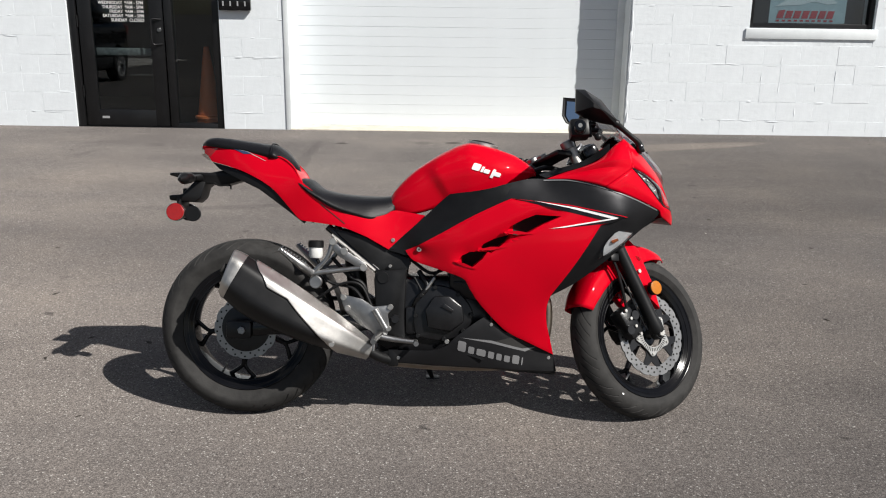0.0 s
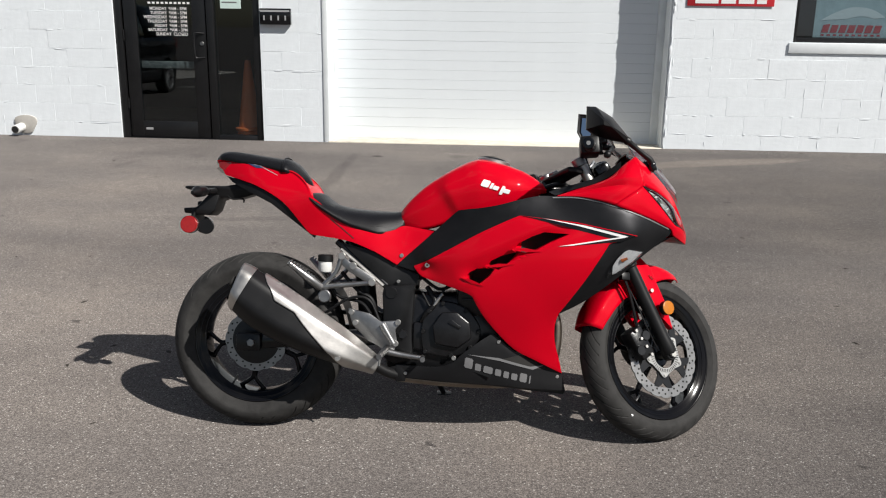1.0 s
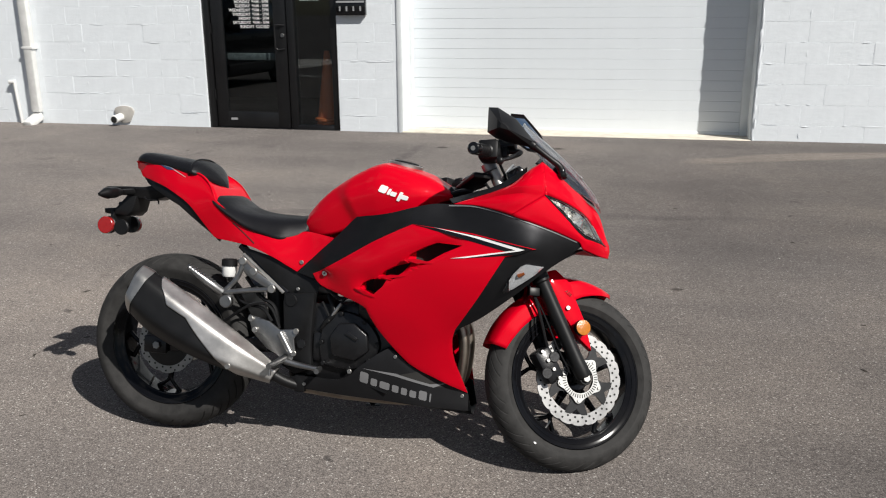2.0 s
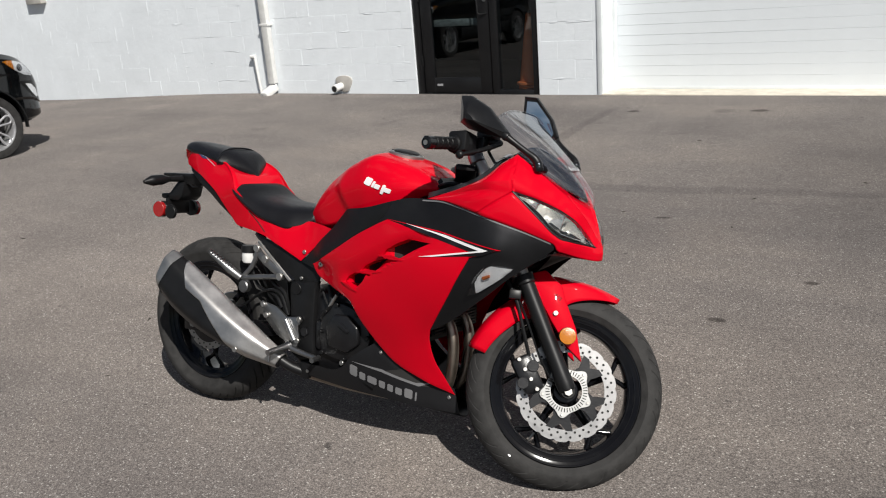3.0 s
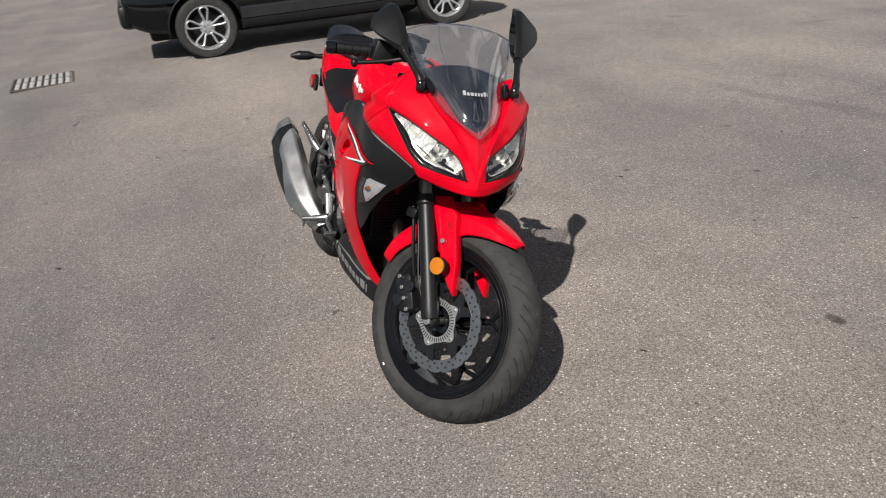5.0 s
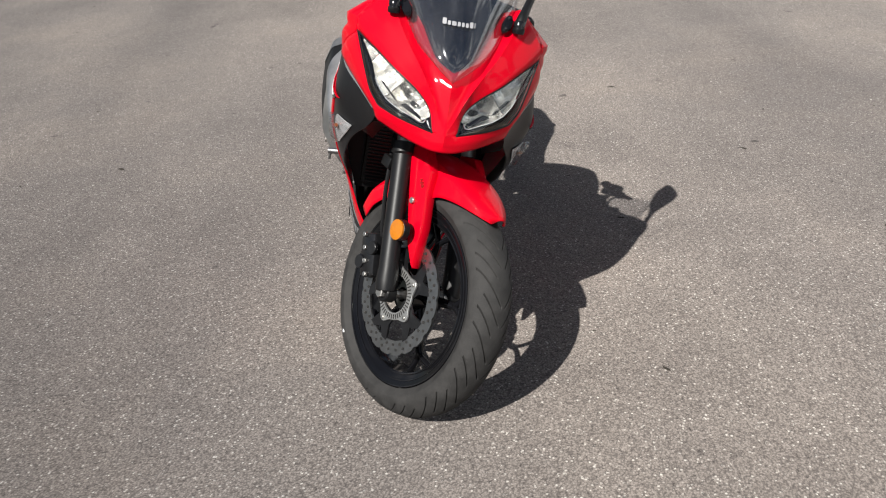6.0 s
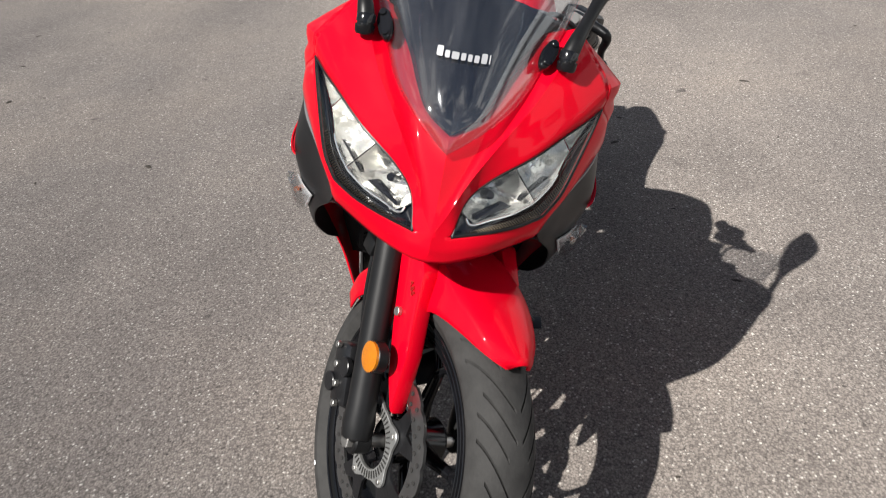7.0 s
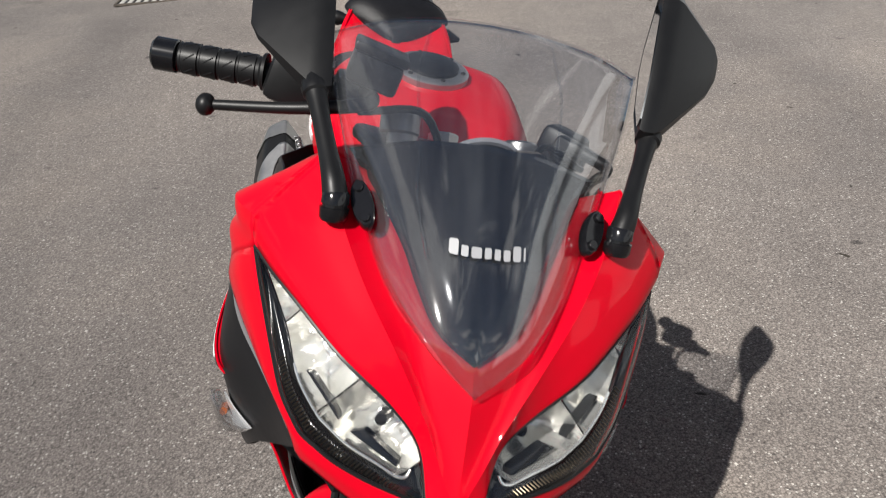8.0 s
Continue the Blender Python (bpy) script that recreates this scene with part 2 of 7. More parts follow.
GREYDECAL = material("grey_decal", (0.19, 0.19, 0.195), 0.4, 0.2)
WHITE = material("white_decal", (0.80, 0.80, 0.80), 0.4)
MIRROR = material("mirror_glass", (0.86, 0.90, 0.95), 0.02, 1.0)
BLUE = material("blue_decal", (0.03, 0.05, 0.12), 0.35)
ASPHALT = asphalt_material()
BLOCK = material("painted_block", (0.785, 0.825, 0.855), 0.62, 0, 0.04, 2.5, 0.4, 60, lump=0.13)
MORTAR = material("painted_mortar", (0.785, 0.825, 0.855), 0.65, 0, 0.06, 6, 0.6, 90, lump=0.3)
DOORWHITE = material("white_enamel_door", (0.735, 0.775, 0.805), 0.42, 0, 0.03, 1.2, 0.1, 40)
TRIMWHITE = material("white_trim_paint", (0.76, 0.795, 0.81), 0.5, 0, 0.06, 5, 0.2, 60)
CREAM = material("cream_concrete", (0.62, 0.57, 0.48), 0.8, 0, 0.18, 7, 0.5, 120)
BLACKFRAME = material("black_anodised", (0.012, 0.012, 0.013), 0.32, 0.2, 0.2, 5)
# dark tone that carries the missing light of the shop interior
DARKROOM = material("dim_room_colour", (0.07, 0.08, 0.085), 0.8, 0, 0.2, 2)
SIGNRED = material("sign_red", (0.52, 0.02, 0.03), 0.45, 0, 0.08, 6)
PAPER = material("paper_notice", (0.55, 0.68, 0.64), 0.6, 0, 0.06, 20)
POSTER = material("poster_print", (0.46, 0.55, 0.57), 0.45, 0, 0.12, 12)
ORANGE = material("cone_orange", (0.90, 0.20, 0.06), 0.5, 0, 0.12, 8)
PVC = material("white_pvc", (0.72, 0.72, 0.70), 0.45, 0, 0.1, 10)
CARBLACK = material("car_black_paint", (0.003, 0.0034, 0.004), 0.06, 0, 0.2, 3)
CARWHITE = material("car_white_paint", (0.78, 0.78, 0.78), 0.25, 0, 0.03, 3, coat=1.0)
CARGLASS = material("car_dark_glass", (0.01, 0.012, 0.014), 0.05, 0, coat=1.0)
WORNIRON = material("worn_drain_iron", (0.40, 0.385, 0.36), 0.7, 0.3, 0.35, 14, 0.4, 160)
RUSTIRON = material("rusty_frame_iron", (0.075, 0.062, 0.05), 0.8, 0.2, 0.4, 18, 0.4, 120)
IRON = material("cast_iron", (0.27, 0.26, 0.24), 0.65, 0.5, 0.3, 20, 0.4, 160)
PIT = material("dark_pit", (0.015, 0.014, 0.013), 0.9, 0, 0.3, 9)
LEAFBIT = material("dry_leaf", (0.030, 0.024, 0.018), 0.8, 0, 0.4, 60)
CHIP = material("pale_stone_chip", (0.42, 0.40, 0.37), 0.8, 0, 0.3, 60)
CONCRETE = material("pale_concrete", (0.42, 0.40, 0.37), 0.85, 0, 0.15, 5, 0.5, 160)


# ---- mesh tools ----
def crv(pts, n=6):
    """A smooth run (Catmull-Rom) through the given points."""
    p = [np.array(q, float) for q in pts]
    p = [2 * p[0] - p[1]] + p + [2 * p[-1] - p[-2]]
    out = []
    for i in range(1, len(p) - 2):
        for k in range(n):
            t = k / n
            a, b, c, d = p[i - 1:i + 3]
            out.append(0.5 * (2 * b + (c - a) * t + (2 * a - 5 * b + 4 * c - d) * t * t + (3 * b - a - 3 * c + d) * t ** 3))
    return out + [p[-2]]


def even(pts, n):
    """n points at even steps along a run."""
    a = np.array(pts, float)
    d = np.r_[0, np.cumsum(np.linalg.norm(np.diff(a, axis=0), axis=1))]
    u = np.linspace(0, d[-1], n)
    return np.stack([np.interp(u, d, a[:, k]) for k in range(a.shape[1])], -1)


def mesh_of(bm, name, mat, sharp=38):
    me = bpy.data.meshes.new(name)
    bm.to_mesh(me)
    bm.free()
    me.materials.append(mat)
    me.polygons.foreach_set("use_smooth", [True] * len(me.polygons))
    me.set_sharp_from_angle(angle=radians(sharp))
    return me


def part(name, bm, mat, parent=None, label="", m=None, sharp=38):
    """One mesh object out of a bmesh, under a thing or a part."""
    ob = new(name, mesh_of(bm, name, mat, sharp))
    ob.parent = parent
    if m is not None:
        ob.matrix_basis = m
    return tagged(ob, label)


def thing(name, m, label, category, group="", kind=""):
    ob = new(name)
    ob.matrix_basis = m
    ob.empty_display_size = 0.1
    return tagged(ob, label, category, group, kind)


def faces_of(verts, faces):
    bm = bmesh.new()
    v = [bm.verts.new(tuple(p)) for p in verts]
    for f in faces:
        try:
            bm.faces.new([v[i] for i in f])
        except ValueError:
            pass
    return bm


def tidy(bm, weld=0.0):
    if weld:
        bmesh.ops.remove_doubles(bm, verts=bm.verts, dist=weld)
    bmesh.ops.recalc_face_normals(bm, faces=bm.faces)
    return bm


def box(lo, hi, bevel=0.0, m=None, bm=None, seg=2):
    bm2 = bmesh.new()
    lo, hi = Vector(lo), Vector(hi)
    bmesh.ops.create_cube(bm2, size=1, matrix=Matrix.LocRotScale((lo + hi) / 2, None, hi - lo))
    if bevel:
        bmesh.ops.bevel(bm2, geom=bm2.edges, offset=bevel, segments=seg, affect="EDGES", profile=0.5)
    if m is not None:
        bm2.transform(m)
    return add(bm, bm2)


def add(bm, other):
    """other joined into bm (or other itself)."""
    if bm is None:
        return other
    me = bpy.data.meshes.new("joined")
    other.to_mesh(me)
    other.free()
    bm.from_mesh(me)
    bpy.data.meshes.remove(me)
    return bm


def rings(rows, caps=True, closed=True, bm=None):
    """A skin over rings of equal count."""
    n, bm2 = len(rows[0]), bmesh.new()
    v = [[bm2.verts.new(tuple(p)) for p in r] for r in rows]
    for a, b in zip(v, v[1:]):
        for i in range(n if closed else n - 1):
            j = (i + 1) % n
            bm2.faces.new((a[i], a[j], b[j], b[i]))
    if caps and closed:
        bm2.faces.new(v[0][::-1])
        bm2.faces.new(v[-1])
    return add(bm, tidy(bm2))


def tube(pts, r, seg=12, smooth=6, bm=None):
    """A round bar along a smooth run; r is one radius or one per given point."""
    p = np.array(crv(pts, smooth) if len(pts) > 2 and smooth else pts, float)
    rr = np.interp(np.linspace(0, 1, len(p)), np.linspace(0, 1, len(pts)), r) if np.ndim(r) else np.full(len(p), float(r))
    t0 = Vector(p[1] - p[0]).normalized()
    side = t0.orthogonal().normalized()
    rows = []
    for i, q in enumerate(p):
        t = Vector(p[min(i + 1, len(p) - 1)] - p[max(i - 1, 0)]).normalized()
        side = (side - t * side.dot(t)).normalized()
        up = t.cross(side)
        rows.append([Vector(q) + (side * math.cos(a) + up * math.sin(a)) * rr[i] for a in np.linspace(0, 2 * math.pi, seg, endpoint=False)])
    return rings(rows, bm=bm)


def disc_bar(p, axis, r, depth, bm=None, seg=24, bevel=0.12):
    """A short round bar from p along axis, its edges eased."""
    p, axis = Vector(p), Vector(axis).normalized()
    e = min(r, depth) * bevel
    pts = [p, p + axis * e, p + axis * (depth - e), p + axis * depth]
    return tube([tuple(q) for q in pts], [r - e, r, r, r - e], seg, 0, bm)


def lathe(profile, seg=96, bm=None):
    """A turned form round the y axis from a closed run of (radius, y)."""
    rows = []
    for a in np.linspace(0, 2 * math.pi, seg, endpoint=False):
        rows.append([(r * math.cos(a), y, r * math.sin(a)) for r, y in profile])
    rows.append(rows[0])
    bm2 = rings(rows, caps=False)
    return add(bm, tidy(bm2, 1e-5))


def plate(outline, y0, y1, bm=None, bevel=0.0):
    """An upright flat plate: outline in (x, z), from y0 to y1."""
    bm2 = bmesh.new()
    v = [bm2.verts.new((x, y0, z)) for x, z in outline]
    f = bm2.faces.new(v)
    e = bmesh.ops.extrude_face_region(bm2, geom=[f])
    bmesh.ops.translate(bm2, verts=[q for q in e["geom"] if isinstance(q, bmesh.types.BMVert)], vec=(0, y1 - y0, 0))
    tidy(bm2)
    if bevel:
        rim = [q for q in bm2.edges if q.calc_face_angle(0) > 0.3]
        bmesh.ops.bevel(bm2, geom=rim, offset=bevel, segments=2, affect="EDGES", profile=0.5)
    return add(bm, bm2)


def inside(q, poly):
    x, z = q[0], q[1]
    hit, j = False, len(poly) - 1
    for i in range(len(poly)):
        xi, zi, xj, zj = poly[i][0], poly[i][1], poly[j][0], poly[j][1]
        if (zi > z) != (zj > z) and x < (xj - xi) * (z - zi) / (zj - zi) + xi:
            hit = not hit
        j = i
    return hit


class Skin:
    """A smooth side surface: half-width over (x, z), a thin plate through its stations."""
    def __init__(self, stations, ease=1e-4):
        s = np.array(stations, float)
        self.p = s[:, :2]
        n = len(s)
        k = self.kernel(self.p[:, None] - self.p[None]) + np.eye(n) * ease
        q = np.c_[np.ones(n), self.p]
        big = np.block([[k, q], [q.T, np.zeros((3, 3))]])
        self.w = np.linalg.solve(big, np.r_[s[:, 2], 0, 0, 0])

    def kernel(self, d):
        r2 = (d ** 2).sum(-1)
        return r2 * np.log(r2 + 1e-12)

    def __call__(self, xz):
        xz = np.atleast_2d(xz)
        k = self.kernel(xz[:, None] - self.p[None])
        return k @ self.w[:-3] + np.c_[np.ones(len(xz)), xz] @ self.w[-3:]


def panel(outline, skin, side=-1, off=0.0, thick=0.004, step=0.013, holes=(), roll=0.0018, bm=None):
    """A moulded panel: an (x, z) outline laid on a skin, with its thickness and eased rim."""
    from mathutils.geometry import delaunay_2d_cdt
    loops = [outline, *holes]
    pts, edges = [], []
    for lp in loops:
        d = np.array([*lp, lp[0]], float)
        length = np.linalg.norm(np.diff(d, axis=0), axis=1)
        run = []
        for i in range(len(lp)):
            k = max(1, int(round(length[i] / (step * 0.7))))
            run += [d[i] + (d[i + 1] - d[i]) * j / k for j in range(k)]
        s = len(pts)
        pts += run
        edges += [(s + i, s + (i + 1) % len(run)) for i in range(len(run))]
    rim = len(pts)
    border = np.array(pts)
    o = np.array(outline)
    for x in np.arange(o[:, 0].min(), o[:, 0].max(), step):
        for z in np.arange(o[:, 1].min(), o[:, 1].max(), step):
            if inside((x, z), outline) and not any(inside((x, z), h) for h in holes) and np.min(((border - (x, z)) ** 2).sum(1)) > (step * 0.55) ** 2:
                pts.append(np.array((x, z)))
    vs, _, fs, src, _, _ = delaunay_2d_cdt([Vector(p) for p in pts], edges, [], 0, 1e-6)
    v2 = np.array([tuple(v) for v in vs])
    keep = []
    for f in fs:
        c = v2[list(f)].mean(0)
        if inside(c, outline) and not any(inside(c, h) for h in holes):
            keep.append(tuple(f))
    onrim = np.array([any(k < rim for k in s) for s in src])
    w = skin(v2) + off
    n = len(v2)
    verts = [(x, side * (h - (roll if e else 0)), z) for (x, z), h, e in zip(v2, w, onrim)] + [(x, side * (h - thick), z) for (x, z), h in zip(v2, w)]
    faces = keep + [tuple(i + n for i in f[::-1]) for f in keep]
    count = {}
    for f in keep:
        for i in range(3):
            a, b = f[i], f[(i + 1) % 3]
            count[(min(a, b), max(a, b))] = count.get((min(a, b), max(a, b)), 0) + 1
    faces += [(a, b, b + n, a + n) for (a, b), k in count.items() if k == 1]
    bm2 = tidy(faces_of(verts, faces))
    for q in [q for q in bm2.verts if not q.link_faces]:
        bm2.verts.remove(q)
    return add(bm, bm2)


def coons(bottom, top, left, right, nu=24, nv=12, bulge=(0, 0, 0)):
    """A patch between four runs: bottom and top go the same way, left joins their starts, right their ends."""
    b, t, lf, rt = even(bottom, nu), even(top, nu), even(left, nv), even(right, nv)
    g = np.zeros((nv, nu, 3))
    for j in range(nv):
        v = j / (nv - 1)
        for i in range(nu):
            u = i / (nu - 1)
            g[j, i] = (1 - v) * b[i] + v * t[i] + (1 - u) * lf[j] + u * rt[j] - ((1 - u) * (1 - v) * b[0] + u * (1 - v) * b[-1] + (1 - u) * v * t[0] + u * v * t[-1])
            g[j, i] += np.array(bulge) * 16 * u * (1 - u) * v * (1 - v)
    return g


def patchwork(grids, mirror=True, weld=0.0008, bm=None):
    """Patches welded along their shared edges, and their mirror image across the middle plane."""
    bm2 = bmesh.new()
    for s in ((1, -1) if mirror else (1,)):
        for g in grids:
            v = [[bm2.verts.new((p[0], s * p[1], p[2])) for p in row] for row in g]
            for a, b in zip(v, v[1:]):
                for i in range(len(a) - 1):
                    bm2.faces.new((a[i], a[i + 1], b[i + 1], b[i])[::s])
    bmesh.ops.remove_doubles(bm2, verts=bm2.verts, dist=weld)
    bmesh.ops.dissolve_degenerate(bm2, edges=bm2.edges, dist=1e-5)
    bmesh.ops.recalc_face_normals(bm2, faces=bm2.faces)
    return add(bm, bm2)


def shell(ob, t, offset=-1):
    mod = ob.modifiers.new("thickness", "SOLIDIFY")
    mod.thickness, mod.offset = t, offset
    return ob


def slab(x, z, w, h, slope, lean):
    """A plain slanted block with eased corners."""
    q = [(0.14, 0), (0.86, 0), (1, 0.12), (1, 0.88), (0.86, 1), (0.14, 1), (0, 0.88), (0, 0.12)]
    return [(x + w * a + lean * h * b, z + slope * w * a + h * b) for a, b in q]


def words(text, size, mat, m, name, parent=None, label="", align="CENTER", stretch=1.0, bold=0.0):
    """Lettering as a mesh, in the built-in font."""
    cu = bpy.data.curves.new(name, "FONT")
    cu.body, cu.size, cu.align_x, cu.extrude, cu.offset = text, size, align, 0.0008, bold
    tmp = bpy.data.objects.new(name, cu)
    scene.collection.objects.link(tmp)
    bpy.context.view_layer.update()
    me = bpy.data.meshes.new_from_object(tmp)
    bpy.data.objects.remove(tmp)
    me.transform(Matrix.Diagonal((stretch, 1, 1, 1)))
    me.materials.clear()
    me.materials.append(mat)
    ob = new(name, me)
    ob.parent, ob.matrix_basis = parent, m
    return tagged(ob, label)


# ---- ground ----
def ease(x, a, b):
    t = np.clip((x - a) / (b - a), 0, 1)
    return t * t * (3 - 2 * t)


def ground_z(x, y):
    """The lot: level where the bike stands, rising gently to the building and towards the drain side."""
    to_wall = ease(y, 4.2, 9.2) * (0.95 + 0.1 * ease(x, -4, 4))
    aside = ease(-x, 1.8, 5.4) * (1 - ease(-y, -1.8, 1.5))
    far = 1 - 0.95 * ease(-x, 6.5, 12.5)
    return -0.020 + 0.145 * (1 - (1 - to_wall) * (1 - 0.95 * aside)) * far


def ground():
    xs = np.unique(np.r_[np.linspace(-14, 8, 89), [-3000, -600, -150, -60, -30, -20, 12, 20, 40, 150, 600, 3000]])
    ys = np.unique(np.r_[np.linspace(-4, 10.5, 59), [-3000, -600, -150, -60, -30, -15, -8, 14, 30, 150, 600, 3000]])
    v = [(x, y, float(ground_z(x, min(y, 10.5)))) for y in ys for x in xs]
    n = len(xs)
    f = [(j * n + i, j * n + i + 1, (j + 1) * n + i + 1, (j + 1) * n + i) for j in range(len(ys) - 1) for i in range(n - 1)]
    ob = part("ground", faces_of(v, f), ASPHALT)
    tagged(ob, "worn grey asphalt parking lot with pale aggregate and dark stains", "ground", kind="structure")


ground()

# ---- the white block building ----
WALL_Y, COURSE, BLOCK_W = 9.39, 0.2032, 0.4064
DOOR_X0, DOOR_X1, DOOR_TOP = -4.10, -2.46, 2.30
BAY_X0, BAY_X1, BAY_TOP, BAY_DEEP = -1.72, 2.00, 3.70, 0.36
WIN_X0, WIN_X1, WIN_Z0, WIN_Z1 = 3.28, 4.63, 1.29, 2.55
WALL_X0, WALL_X1, WALL_TOP, WALL_T = -26.0, 14.0, 4.6, 0.30


def building():
    bm = None
    for x0, x1, z0, z1 in ((WALL_X0, DOOR_X0, -0.4, WALL_TOP), (DOOR_X0, DOOR_X1, DOOR_TOP, WALL_TOP), (DOOR_X1, BAY_X0, -0.4, WALL_TOP),
                           (BAY_X0, BAY_X1, BAY_TOP, WALL_TOP), (BAY_X1, WIN_X0, -0.4, WALL_TOP), (WIN_X0, WIN_X1, -0.4, WIN_Z0),
                           (WIN_X0, WIN_X1, WIN_Z1, WALL_TOP), (WIN_X1, WALL_X1, -0.4, WALL_TOP)):
        bm = box((x0, WALL_Y, z0), (x1, WALL_Y + WALL_T, z1), bm=bm)
    wall = part("wall_north", bm, MORTAR)
    tagged(wall, "white painted concrete block wall of a low workshop", "wall", kind="structure")
    # interior shell behind the glazed openings; its dark colour stands for the room's dimness
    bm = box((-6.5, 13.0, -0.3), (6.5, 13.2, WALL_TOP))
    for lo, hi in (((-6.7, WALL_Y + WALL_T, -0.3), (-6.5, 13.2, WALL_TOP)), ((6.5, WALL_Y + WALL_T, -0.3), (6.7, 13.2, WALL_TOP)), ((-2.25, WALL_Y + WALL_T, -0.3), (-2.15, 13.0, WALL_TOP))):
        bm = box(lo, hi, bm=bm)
    tagged(part("wall_inner", bm, DARKROOM), "shop inner walls, coloured dark for the dim room", "wall", kind="structure")
    tagged(part("floor", box((-6.5, WALL_Y + 0.02, 0.02), (6.5, 13.0, 0.10)), DARKROOM), "shop floor seen through the glass, coloured dark for the dim room", "floor", kind="structure")
    tagged(part("ceiling", box((-6.7, WALL_Y + WALL_T, WALL_TOP), (6.7, 13.2, WALL_TOP + 0.1)), DARKROOM), "shop ceiling, coloured dark for the dim room", "ceiling", kind="structure")
    return wall


WALL = building()


def garage_door():
    y = WALL_Y + BAY_DEEP
    door = thing("garage_door", pose(0, y, 0), "closed white ribbed sectional garage door", "garage door", kind="structure")
    slat, z, k = 0.108, 0.165, 0
    shared = {}
    while z < BAY_TOP:
        joint = k % 5 == 4
        h = slat - (0.0022 if joint else 0.0012)
        if joint not in shared:
            shared[joint] = mesh_of(box((BAY_X0 + 0.02, -0.012, 0), (BAY_X1 - 0.02, 0.03, h), 0.0016, seg=1), "slat", DOORWHITE)
        ob = new("slat", shared[joint])
        ob.parent, ob.location = door, (0, 0, z)
        z, k = z + slat, k + 1
    part("backing", box((BAY_X0, -0.006, 0.0), (BAY_X1, 0.06, BAY_TOP)), DOORWHITE, door)
    part("bottom_seal", box((BAY_X0 + 0.02, -0.018, 0.125), (BAY_X1 - 0.02, 0.02, 0.165), 0.006), TRIMWHITE, door)
    for x0, x1 in ((BAY_X0, BAY_X0 + 0.05), (BAY_X1 - 0.09, BAY_X1 - 0.002)):
        part("stop_trim", box((x0, -0.05, 0.1), (x1, -0.014, BAY_TOP), 0.004), TRIMWHITE, door)
    bm = None
    for x0, x1 in ((BAY_X0 + 0.002, BAY_X0 + 0.014), (BAY_X1 - 0.014, BAY_X1 - 0.002)):
        bm = box((x0, -BAY_DEEP + 0.02, 0.1), (x1, -0.05, BAY_TOP), 0.003, bm=bm)
    part("jamb_lining", bm, TRIMWHITE, door)
    part("bay_trim", box((BAY_X0 - 0.045, -BAY_DEEP - 0.014, 0.09), (BAY_X0 + 0.012, -BAY_DEEP + 0.016, BAY_TOP), 0.005), TRIMWHITE, door, "white corner trim of the bay")
    sill = part("threshold", box((BAY_X0, WALL_Y - 0.03, -0.1), (BAY_X1, y + 0.05, 0.135), 0.012), CREAM)
    tagged(sill, "cream concrete threshold of the garage bay", "threshold", kind="structure")


